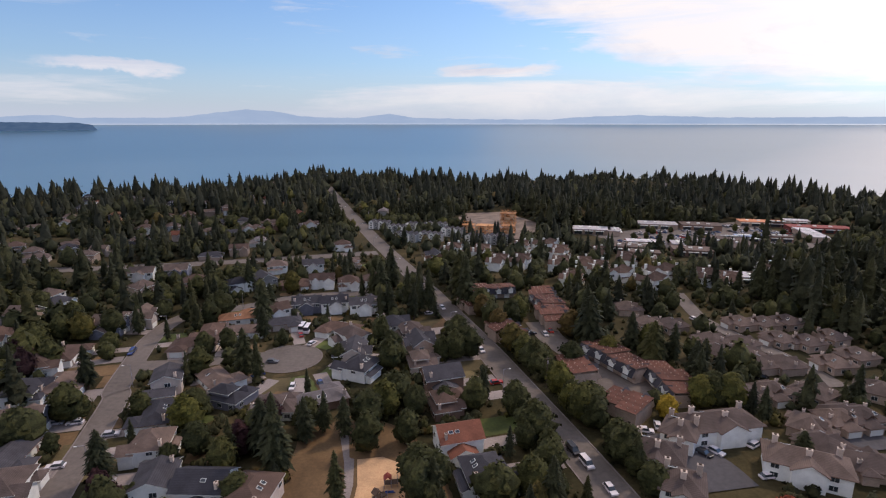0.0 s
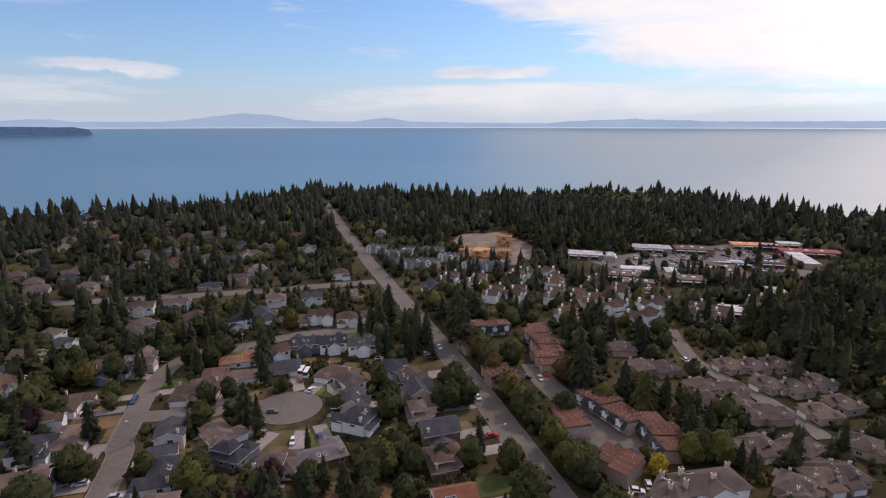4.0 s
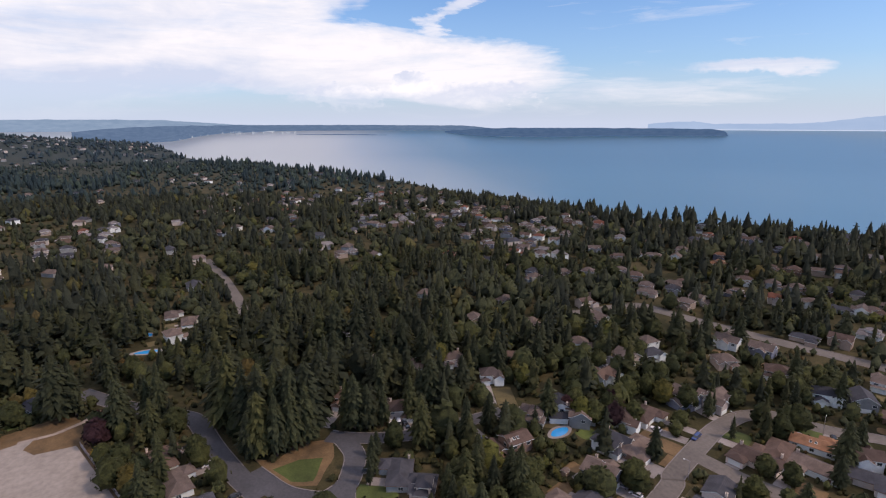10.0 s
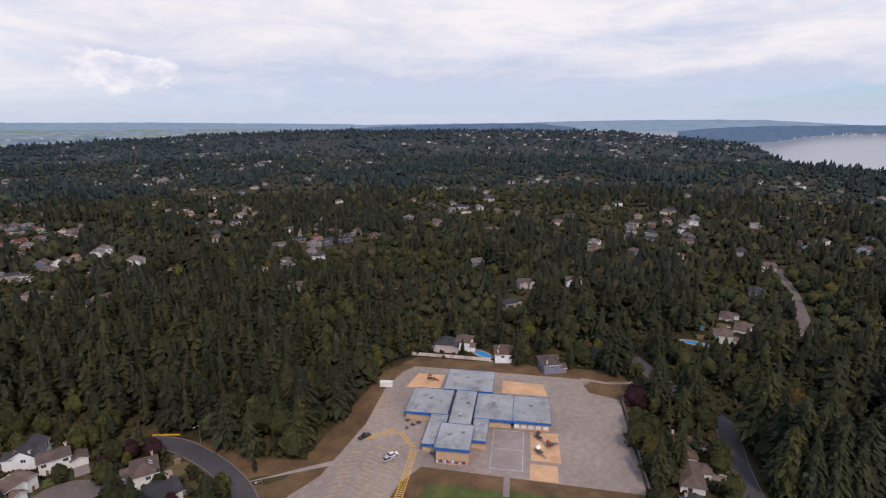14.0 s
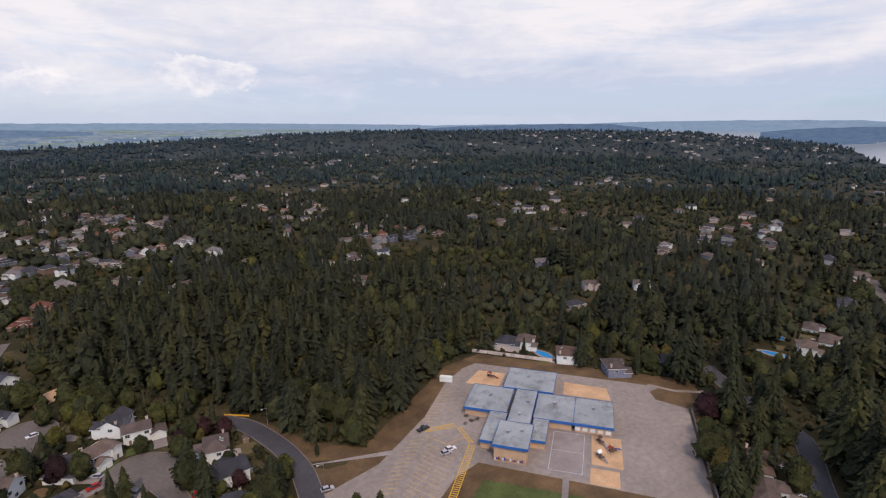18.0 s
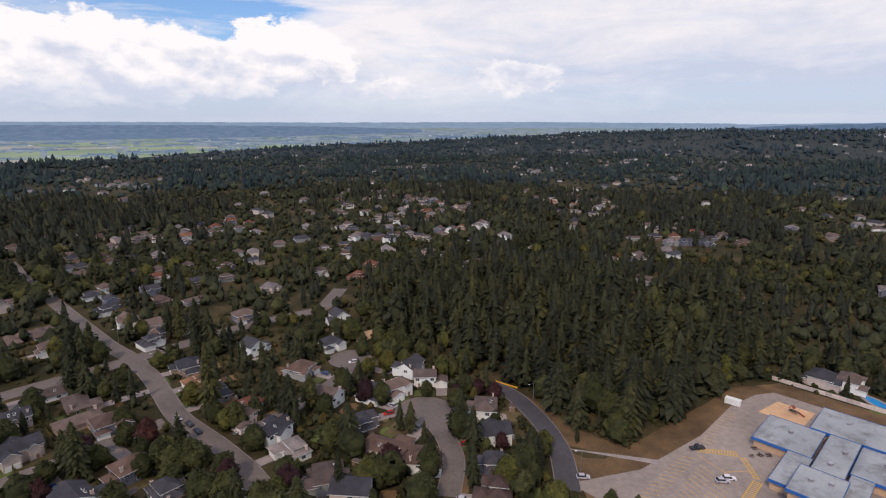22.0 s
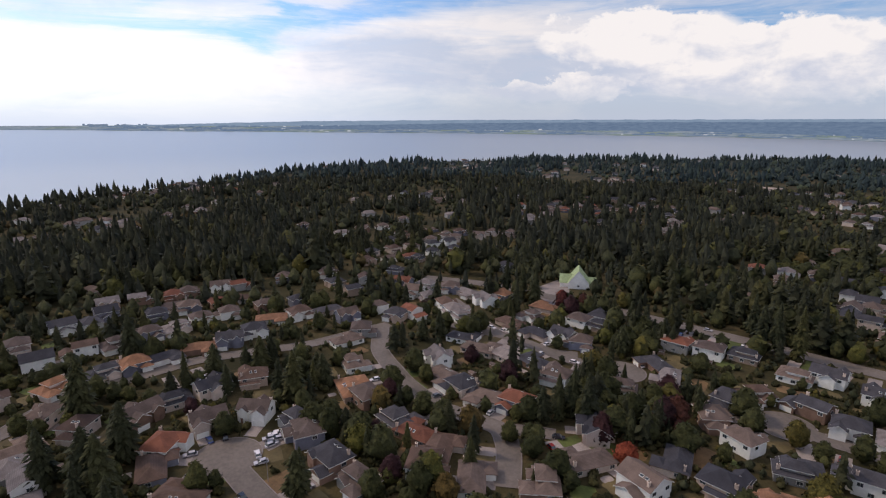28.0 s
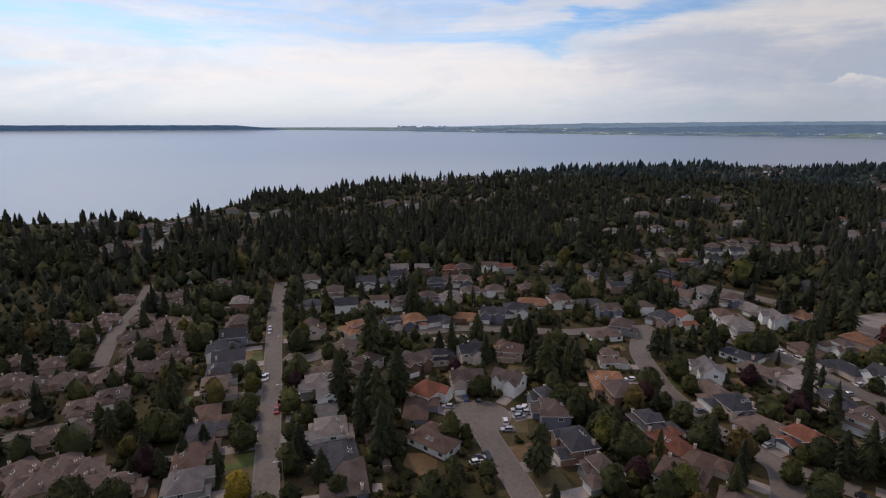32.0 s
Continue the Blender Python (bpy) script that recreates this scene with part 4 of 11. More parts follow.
def lawn(cx, cy, turn, w, d, k, rng):
    """An uneven piece of lawn or paving in a garden, where nothing stands yet."""
    c, s_ = math.cos(radians(turn)), math.sin(radians(turn))
    Q = []
    for i in range(14):
        b = 6.2832 * i / 14
        px = w / 2 * max(-1, min(1, 1.25 * math.cos(b))) * rng.uniform(0.85, 1.08)
        py = d / 2 * max(-1, min(1, 1.25 * math.sin(b))) * rng.uniform(0.85, 1.08)
        Q.append((cx + px * c - py * s_, cy + px * s_ + py * c))
    i, j = int(cx / CELL + HALF / 2), int(cy / CELL + HALF / 2)
    if not (0 < i < HALF and 0 < j < HALF) or GRID[i, j] not in (0, 4):
        return
    LAWNS.face([(px, py, 0.03 + 0.0008 * (len(LAWNS.f) % 40)) for px, py in Q], k)
    claim_poly(Q, 2)


def house(x, y, turn, form, roof, wall, drive=0.0):
    COUNT[0] += 1
    rng = random.Random(COUNT[0] * 17)
    wall = wall or rng.choice(WALLS)
    if form in (0, 1, 4, 5) and rng.random() < 0.5:
        form = rng.choice((6, 7))
    if math.hypot(x, y) > 365:
        far_house(x, y, turn, form, roof, wall)
        return
    far = math.hypot(x, y) > 275
    size = rng.uniform(0.84, 0.96)
    m = pose(x, y, 0, 0, 0, turn + rng.uniform(-4, 4)) @ Matrix.Diagonal((size, size, 0.93, 1))
    flip = rng.random() < 0.5
    if flip:
        m = m @ Matrix.Diagonal((-1, 1, 1, 1))
    root = thing("house", m, f"{roof.replace('_', ' ')} roofed {wall} {NOTES[form]}", "house", "houses of the neighbourhood")
    part("wall", mesh_of(("wall", form, wall), lambda: walls_shape(form, wall)), root)
    top = part("roof", mesh_of(("roof", form, roof), lambda: roof_shape(form, roof)), root)
    blocks = FORMS[form]
    g = {0: 1, 1: 0, 2: 1, 3: 1, 4: 1, 5: 2, 6: 1, 7: 2}[form]
    gx0, gy0, gx1 = blocks[g][0], blocks[g][1], blocks[g][2]
    gd = part("garage_door", mesh_of(("garage_door", 1), lambda: door_shape(4.6, 2.2, "trim_white")), root)
    gd.location = ((gx0 + gx1) / 2, gy0, 0)
    b = blocks[0]
    spots = []
    if b[4] > 4:
        spots += [(px, b[1], 3.5, 0) for px in (b[0] + 1.8, b[2] - 1.8)]
    spots += [(b[0] + 2.0, b[3], 3.4 if b[4] > 4 else 1.0, 180), (b[2] - 2.2, b[3], 3.4 if b[4] > 4 else 1.0, 180)]
    if not far:
        spots += [((b[0] + b[2]) / 2, b[3], 0.9, 180), (b[0], (b[1] + b[3]) / 2 + 1, 3.3 if b[4] > 4 else 1.0, -90), (b[2], (b[1] + b[3]) / 2 + 0.5, 3.3 if b[4] > 4 else 1.0, 90)]
    wm_ = mesh_of(("window", 1), lambda: window_shape(1.7, 1.25))
    for px, py, pz, a in spots:
        fx, fy = {0: (0, -1), 180: (0, 1), 90: (-1 if flip else 1, 0), -90: (1 if flip else -1, 0)}[a]
        if (fx * math.cos(radians(turn)) - fy * math.sin(radians(turn))) * -x + (fx * math.sin(radians(turn)) + fy * math.cos(radians(turn))) * -y < -0.25 * math.hypot(x, y):
            continue
        w = part("window", wm_, root)
        w.matrix_basis = pose(px, py, pz, 0, 0, a)
    if not far:
        if math.hypot(x, y) < 235:
            d = part("door", mesh_of(("door", 1), lambda: door_shape(1.0, 2.05, "wall_brown")), root)
            d.location = (b[0] + 2.6 if form != 1 else b[0] + 1.2, b[1] - (1.32 if form == 3 else (1.22 if form == 0 else 0)), 0)
        c = part("chimney", mesh_of(("chimney", 1), chimney_shape), top)
        c.location = (b[2] - 1.0 if b[6] == "x" else b[0] + 1.2, b[3] - 1.6, b[4] - 0.5)
        if rng.random() < 0.45:
            ax_x = b[6] == "x"
            slope = math.degrees(math.atan(b[5]))
            half = ((b[3] - b[1]) if ax_x else (b[2] - b[0])) / 2
            for k in range(rng.choice((1, 2, 2))):
                sk = part("skylight", mesh_of(("skylight", 1), skylight_shape), top)
                up_ = b[4] + half * 0.5 * b[5] + 0.22
                sk.matrix_basis = pose(-1 + 2 * k, b[3] - half * 0.5, up_, -slope, 0, 0) if ax_x else pose(b[0] + half * 0.5, 1 + 2 * k, up_, 0, -slope, 0)
    if math.hypot(x - SOLAR[0], y - SOLAR[1]) < 4:
        for k in range(2):
            p = Shape("solar_panel", "galvanised")
            p.box(-1.9, -1.1, 0, 1.9, 1.1, 0.06), p.box(-1.95, -1.15, -0.02, 1.95, 1.15, 0.02, 1)
            o = part("solar_panel", p.mesh("solar_panel"), top, "dark glossy solar panel")
            half = (b[2] - b[0]) / 2
            for sg in (1, -1):
                o.matrix_basis = pose(b[0] + half * 0.5, -2.4 + 4.4 * k, b[4] + half * 0.5 * b[5] + 0.32, 0, -math.degrees(math.atan(b[5])), 0) @ pose(0, 0, 0, 0, 0, 90)
    for bl in blocks:
        c, s_ = math.cos(radians(turn)), math.sin(radians(turn))
        for fx in (0.2, 0.5, 0.8):
            for fy in (0.2, 0.5, 0.8):
                lx, ly = bl[0] + (bl[2] - bl[0]) * fx, bl[1] + (bl[3] - bl[1]) * fy
                lx = -lx if flip else lx
                claim_disc(x + (lx * c - ly * s_) * size, y + (lx * s_ + ly * c) * size, 2.9, 1)
    keep_low(x, y, 18)
    c, s_ = math.cos(radians(turn)), math.sin(radians(turn))
    for side in (-1, 1):
        if rng.random() < 0.62:
            HEDGES.append((x + side * 9.2 * c + 4 * s_, y + side * 9.2 * s_ - 4 * c, x + side * 9.2 * c - 15 * s_, y + side * 9.2 * s_ + 15 * c))
    if rng.random() < 0.7:
        HEDGES.append((x - 9 * c - 15 * s_, y - 9 * s_ + 15 * c, x + 9 * c - 15 * s_, y + 9 * s_ + 15 * c))
    if rng.random() < 0.75:
        q = rng.uniform(-3.5, 3.5)
        lawn(x + q * c - 11.5 * s_, y + q * s_ + 11.5 * c, turn, rng.uniform(6, 11), rng.uniform(5, 8), rng.choice((0, 0, 1, 1, 2)), rng)
    if rng.random() < 0.45:
        q = rng.uniform(-5, 5)
        lawn(x + q * c - 7.6 * s_, y + q * s_ + 7.6 * c, turn, rng.uniform(3, 5), rng.uniform(2.5, 3.5), 3, rng)
    if rng.random() < 0.6:
        q = rng.uniform(-6, 6)
        lawn(x + q * c + 11 * s_, y + q * s_ - 11 * c, turn, rng.uniform(5, 8), rng.uniform(4, 6), rng.choice((0, 0, 1, 2)), rng)
    if not far and rng.random() < 0.35:
        q = rng.uniform(-6, 6)
        SHEDS.append((x + q * c - 11.5 * s_, y + q * s_ + 11.5 * c, turn))
    if drive > 2.5 and not far:
        s = Shape("concrete")
        L = drive + 1.5
        cx = (gx0 + gx1) / 2
        s.face([(cx - 2.7, gy0 - L, 0.05), (cx + 2.7, gy0 - L, 0.05), (cx + 2.7, gy0 - 0.02, 0.07), (cx - 2.7, gy0 - 0.02, 0.07)])
        me = s.mesh("driveway")
        ob = tagged(new("driveway", me), "pale concrete driveway in front of a garage", "driveway", kind="structure")
        ob.matrix_basis = m
        ob.location.z = 0.0004 * (COUNT[0] % 60)
        cc = -cx if flip else cx
        if rng.random() < 0.42:
            q = gy0 * size - rng.uniform(3.2, max(3.3, L - 2))
            PARKED.append((x + (cc * size + 1.1) * math.cos(radians(turn)) - q * math.sin(radians(turn)), y + (cc * size + 1.1) * math.sin(radians(turn)) + q * math.cos(radians(turn)), turn + 90, rng.choice(("white", "silver", "black", "grey", "blue", "white", "red"))))
        c, s_ = math.cos(radians(turn)), math.sin(radians(turn))
        claim_line((x + cc * c - gy0 * s_, y + cc * s_ + gy0 * c), (x + cc * c - (gy0 - L) * s_, y + cc * s_ + (gy0 - L) * c), 3.6, 1)
        if rng.random() < 0.6:
            side = -1 if cx > 0 else 1
            w0, w1 = sorted((cx + side * 3.2, cx + side * 12))
            P = [(w0, gy0 - L + 1.5), (w1, gy0 - L + 1.5), (w1, gy0 - 1.5), (w0, gy0 - 1.5)]
            Q = []
            for px, py in P:
                px = -px if flip else px
                Q.append((x + px * c - py * s_, y + px * s_ + py * c))
            patch("lawn", Q, rng.choice(("dry_grass", "mixed_grass", "green_grass", "mixed_grass")), 0.022 + 0.0004 * (COUNT[0] % 30), "clipped front lawn beside a driveway")


ROOFS = ("brown_grey", "dark_grey", "brown", "terracotta", "tan_orange", "light_grey")
FAR = Shape(*["wall_" + w for w in ("cream", "grey", "beige", "white", "blue", "brown")], *["roof_" + r for r in ROOFS], "trim_white")


def keep_low(x, y, reach):
    """Only low plants stand on the strip before a house, on the camera's side, so it stays in view."""
    d = math.hypot(x, y)
    ux, uy = -x / d, -y / d
    for k in range(4, int(reach / 3)):
        for side in (-5, 0, 5):
            px, py = x + ux * k * 3 - uy * side, y + uy * k * 3 + ux * side
            i, j = int(px / CELL + HALF / 2), int(py / CELL + HALF / 2)
            if 0 < i < HALF - 2 and 0 < j < HALF - 2:
                sub = GRID[i - 1:i + 2, j - 1:j + 2]
                sub[sub == 0] = 4


def far_house(x, y, turn, form, roof, wall, open_to=0.0):
    """One of the farther houses, added to their common mesh."""
    m = pose(x, y, 0, 0, 0, turn) @ Matrix.Diagonal((0.85, 0.85, 0.92, 1))
    wi = ("cream", "grey", "beige", "white", "blue", "brown").index(wall)
    ri = 6 + ROOFS.index(roof)
    for me, slots in ((walls_shape(form, wall), (wi,)), (roof_shape(form, roof), (ri, 12))):
        n = len(FAR.v)
        FAR.v += [tuple(m @ Vector(p)) for p in me.v]
        FAR.f += [tuple(n + i for i in q) for q in me.f]
        FAR.k += [slots[k] for k in me.k]
    claim_disc(x, y, 7.0, 1)
    keep_low(x, y, open_to or 36 + max(0.0, math.hypot(x, y) - 365) * 0.11)


def town_walls():
    s = Shape("wall_beige")
    s.box(-6, -5, -0.4, 6, 5, 3.4), s.box(-4.0, -7.5, -0.4, 1.5, -4.97, 2.9), s.box(1.0, 4.97, -0.4, 5.0, 6.5, 3.0)
    return s


def town_roof():
    s = Shape("roof_brown_grey", "wall_brown")
    s.roof(-6, -5, 6, 5, 3.4, 0.5, "x", True), s.roof(-4.0, -7.5, 1.5, -3, 3.0, 0.5, "y", True), s.roof(1.0, 3, 5.0, 6.5, 3.1, 0.5, "y", True), s.roof(-2.2, -4.5, 1.0, 0, 4.4, 0.7, "y", False, 0.3)
    s.box(-1.8, -4.1, 3.4, 0.6, -0.5, 4.6, 1)
    return s


def townhouse(x, y, turn):
    root = thing("townhouse", pose(x, y, 0, 0, 0, turn) @ Matrix.Diagonal((0.88, 0.88, 0.9, 1)), "single-storey townhouse with brown-grey hipped roofs and pale chimney", "townhouse", "townhouses of the court")
    part("wall", mesh_of(("town_wall", 1), town_walls), root)
    top = part("roof", mesh_of(("town_roof", 1), town_roof), root)
    c = part("chimney", mesh_of(("chimney", 1), chimney_shape), top, "pale plastered chimney")
    c.location = (4.6, 2.6, 2.6)
    c = part("chimney", mesh_of(("chimney", 1), chimney_shape), top, "pale plastered chimney")
    c.location = (-4.6, -1.4, 2.6)
    gd = part("garage_door", mesh_of(("garage_door", 1), lambda: door_shape(4.6, 2.2, "trim_white")), root)
    gd.location = (-1.25, -7.5, 0)
    for px, py, a in ((3.8, -5, 0), (-3.5, 5, 180), (6, -1, 90)):
        w = part("window", mesh_of(("window", 1), lambda: window_shape(1.7, 1.25)), root)
        w.matrix_basis = pose(px, py, 1.0, 0, 0, a)
    sk = part("skylight", mesh_of(("skylight", 1), skylight_shape), top)
    sk.matrix_basis = pose(2.5, -2.6, 4.85, 26.5, 0, 0)
    claim_disc(x, y, 6.8, 1)


def terrace(x0, y0, x1, y1):
    """A row of dwellings under low red-tiled roofs set with vents, with dark steep fronts and white dormers towards the court."""
    L = math.dist((x0, y0), (x1, y1))
    a = math.degrees(math.atan2(y1 - y0, x1 - x0))
    mx, my = (x0 + x1) / 2 - 46, (y0 + y1) / 2 - 190
    side = 1 if (-(y1 - y0) * -mx + (x1 - x0) * -my) > 0 else -1
    n = max(1, round(L / 7))
    root = thing("terrace", pose(x0, y0, 0, 0, 0, a) @ Matrix.Diagonal((1, side, 1, 1)), "terrace of dwellings with low red-brown tiled roofs and dark dormered fronts", "terrace", "red-roofed terraces")
    for i in range(n):
        u, v = i * L / n, (i + 1) * L / n - 0.02
        e, back = 0.45 * (i % 2), 1.1 * ((i * 2) % 3) - 1.0
        s = Shape("wall_beige")
        s.box(u, -5.0 - back, -0.4, v, 4.6, 4.1 + e)
        part("wall", s.mesh("wall"), root)
        s = Shape("roof_red_tile", "wall_brown")
        q = [(u - 0.1, -5.4 - back, 4.2 + e), (v + 0.1, -5.4 - back, 4.2 + e), (v + 0.1, 4.8, 5.0 + e), (u - 0.1, 4.8, 5.0 + e)]
        s.face([(px, py, pz + 0.3) for px, py, pz in q], 0), s.face(q[::-1], 1)
        for (ax, ay, az), (bx, by, bz) in zip(q, q[1:] + q[:1]):
            s.face(((ax, ay, az), (bx, by, bz), (bx, by, bz + 0.3), (ax, ay, az + 0.3)), 1)
        part("roof", s.mesh("roof"), root)
        s = Shape("chimney_pale")
        for k in range(3):
            for m in range(4):
                px, py = u + 1.1 + 2.1 * k + 0.4 * (m % 2), -4.2 - back + m * (8.2 + back) / 4
                pz = 4.5 + e + 0.8 * (py + 5.4 + back) / (10.2 + back)
                s.box(px, py, pz - 0.1, px + 0.2, py + 0.2, pz + 0.25)
        tagged(part("roof_vents", s.mesh("roof_vents"), root), "rows of small pale roof vents", kind="stuff")
        s = Shape("roof_dark_grey", "wall_beige")
        s.face([(u, 4.62, 5.0 + e), (u, 6.3, 2.5), (v, 6.3, 2.5), (v, 4.62, 5.0 + e)])
        s.face([(u, 4.62, 2.5), (u, 6.3, 2.5), (u, 4.62, 5.0 + e)], 1), s.face([(v, 4.62, 2.5), (v, 4.62, 5.0 + e), (v, 6.3, 2.5)], 1), s.face([(u, 4.62, 2.48), (v, 4.62, 2.48), (v, 6.3, 2.48), (u, 6.3, 2.48)], 1)
        part("front_roof", s.mesh("front_roof"), root, "steep dark shingled front")
        s = Shape("roof_dark_grey", "trim_white")
        s.roof(u + 2.3, 3.4, u + 4.7, 6.2, 4.3 + e, 0.8, "y", False, 0.25)
        s.box(u + 2.4, 3.6, 2.7, u + 4.6, 6.15, 4.3 + e, 1), s.gable_walls(u + 2.4, 3.6, u + 4.6, 6.15, 4.3 + e, 0.88, "y", 1)
        part("dormer", s.mesh("dormer"), root, "white gabled dormer")
        s = Shape("trim_white")
        s.box(u + 0.6, 4.55, 0, u + 3.2, 4.68, 2.1)
        part("garage_door", s.mesh("garage_door"), root)
    claim_line((x0, y0), (x1, y1), 8, 1)
    for k in range(n + 1):
        keep_low(x0 + (x1 - x0) * k / n, y0 + (y1 - y0) * k / n, 30)


def manor(x0, y0, x1, y1):
    """A large white two-storey house of flats with balconies and chimneys."""
    L = math.dist((x0, y0), (x1, y1))
    a = math.degrees(math.atan2(y1 - y0, x1 - x0))
    root = thing("apartment_house", pose(x0, y0, 0, 0, 0, a), "white two-storey apartment house with brown-grey roof and balconies", "apartment house", "white apartment houses")
    s = Shape("wall_white")
    s.box(0, -4.6, -0.4, L, 4.6, 5.0), s.box(L * 0.3, -6.2, -0.4, L * 0.7, -4.57, 4.8)
    s.gable_walls(L * 0.3, -6.2, L * 0.7, -4.6, 4.8, L * 0.2 * 0.55, "y")
    part("wall", s.mesh("wall"), root)
    s = Shape("roof_brown_grey", "wall_brown")
    s.roof(0, -4.6, L, 4.6, 5.0, 0.5, "x", True, 0.7), s.roof(L * 0.3, -6.2, L * 0.7, 0, 4.8, 0.55, "y", False, 0.5)
    part("roof", s.mesh("roof"), root)
    for i, fx in enumerate((0.12, 0.5, 0.88)):
        c = part("chimney", mesh_of(("chimney", 1), chimney_shape), root, "pale plastered chimney")
        c.location = (L * fx, 2.4 if i != 1 else -1.6, 5.2)
        c.scale = (1.2, 1.2, 1.1)
    for i in range(int(L / 4)):
        for pz in (0.8, 3.2):
            for py, tr in ((4.6, 180), (-4.6, 0)):
                if tr == 0 and L * 0.28 < 2 + i * 4 < L * 0.72:
                    continue
                w = part("window", mesh_of(("window", 1), lambda: window_shape(1.7, 1.25)), root)
                w.matrix_basis = pose(2 + i * 4, py, pz, 0, 0, tr)
    for i in range(max(1, int(L / 9))):
        s = Shape("trim_white")
        u = 2 + i * 9
        s.box(u, 4.6, 2.4, u + 5, 6.2, 2.6)
        for k in range(11):
            s.box(u + k * 0.49, 6.1, 2.6, u + k * 0.49 + 0.06, 6.16, 3.5)
        s.box(u, 6.08, 3.5, u + 5, 6.18, 3.6), s.box(u, 6.0, 0, u + 0.2, 6.2, 2.4), s.box(u + 4.8, 6.0, 0, u + 5, 6.2, 2.4)
        part("balcony", s.mesh("balcony"), root, "white balcony with railing")
    sk = part("skylight", mesh_of(("skylight", 1), skylight_shape), root)
    sk.matrix_basis = pose(L * 0.25, 2.4, 6.3, -26.5, 0, 0)
    sk.scale = (2, 1.4, 1)
    claim_line((x0, y0), (x1, y1), 7.5, 1)


def flats(x, y, turn):
    def walls():
        s = Shape("wall_white")
        for k, (u, o) in enumerate(((-9.6, 0.8), (-3.2, -0.9), (3.2, 0.6))):
            s.box(u, -4.6 + o, -0.4, u + 6.38, 4.6 + o, 5.0 + 0.3 * (k % 2))
            if k != 1:
                s.gable_walls(u, -4.6 + o, u + 6.38, 4.6 + o, 5.0, 3.19 * 0.62, "y")
        s.box(-2.4, -6.6, -0.4, 2.4, -5.45, 2.6)
        return s

    def roofs():
        s = Shape("roof_brown", "trim_white")
        for k, (u, o) in enumerate(((-9.6, 0.8), (-3.2, -0.9), (3.2, 0.6))):
            s.roof(u, -4.6 + o, u + 6.38, 4.6 + o, 5.0 + 0.31 * (k % 2), 0.62 if k != 1 else 0.5, "y" if k != 1 else "x", k == 1, 0.35)
        s.roof(-2.4, -6.6, 2.4, -5.4, 2.6, 0.4, "x", False, 0.3)
        return s
    root = thing("flats", pose(x, y, 0, 0, 0, turn), "white two-storey block of flats with dark brown gables and chimneys", "block of flats", "white blocks of flats")
    part("wall", mesh_of(("flats_wall", 1), walls), root)
    part("roof", mesh_of(("flats_roof", 1), roofs), root)
    for u, o in ((-9.2, 2.4), (0.0, 2.6), (8.8, -1.0)):
        c = part("chimney", mesh_of(("flat_chimney", 1), lambda: tall_chimney()), root, "white boxed chimney")
        c.location = (u, o, 4.3)
    for u, o, tr in ((-6.4, 5.4, 180), (6.4, 5.2, 180), (-6.4, -3.8, 0), (6.4, -4.0, 0)):
        w = part("window", mesh_of(("window", 1), lambda: window_shape(1.7, 1.25)), root)
        w.matrix_basis = pose(u, o, 3.2, 0, 0, tr)
    claim_disc(x, y, 9, 1)


def tall_chimney():
    s = Shape("trim_white")
    s.box(-0.6, -0.5, 0, 0.6, 0.5, 3.4), s.box(-0.72, -0.62, 3.4, 0.72, 0.62, 3.6)
    return s


SHOPS = []


def shop(x, y, w, d, turn, colour):
    mat = {"white": ("wall_beige", "roof_membrane"), "brown": ("wall_brown", "roof_brown_grey"), "orange": ("wall_beige", "shop_orange"), "red": ("shop_red", "shop_red"), "blue": ("wall_grey", "shop_blue")}[colour]
    SHOPS.append((x, y, w, d, turn))
    root = thing("shop", pose(x, y, 0, 0, 0, turn), f"long flat-topped shop building with {colour} roof beside the car park", "shop", "shops")
    s = Shape(mat[0])
    s.box(-w / 2, -d / 2, -0.3, w / 2, d / 2, 4.0)
    part("wall", s.mesh("wall"), root)
    s = Shape(mat[1], "trim_white")
    s.box(-w / 2 - 0.4, -d / 2 - 0.4, 4.0, w / 2 + 0.4, d / 2 + 0.4, 4.45)
    for k in range(3):
        s.box(-w / 3 + k * w / 4, -1.5, 4.45, -w / 3 + k * w / 4 + 2.2, 0.5, 5.1, 1)
    part("roof", s.mesh("roof"), root)
    for k in range(max(2, int(w / 8))):
        q = Shape("window_glass", "trim_white")
        q.box(-2.8, -0.1, 0.4, 2.8, 0.05, 2.8), q.box(-3.2, -1.8, 3.0, 3.2, 0.0, 3.3, 1)
        o = part("shop_front", q.mesh("shop_front"), root, "glazed shop front with canopy")
        o.location = (-w / 2 + 4 + k * 8, -d / 2, 0)
    claim_disc(x, y, max(w, d) / 2, 1)


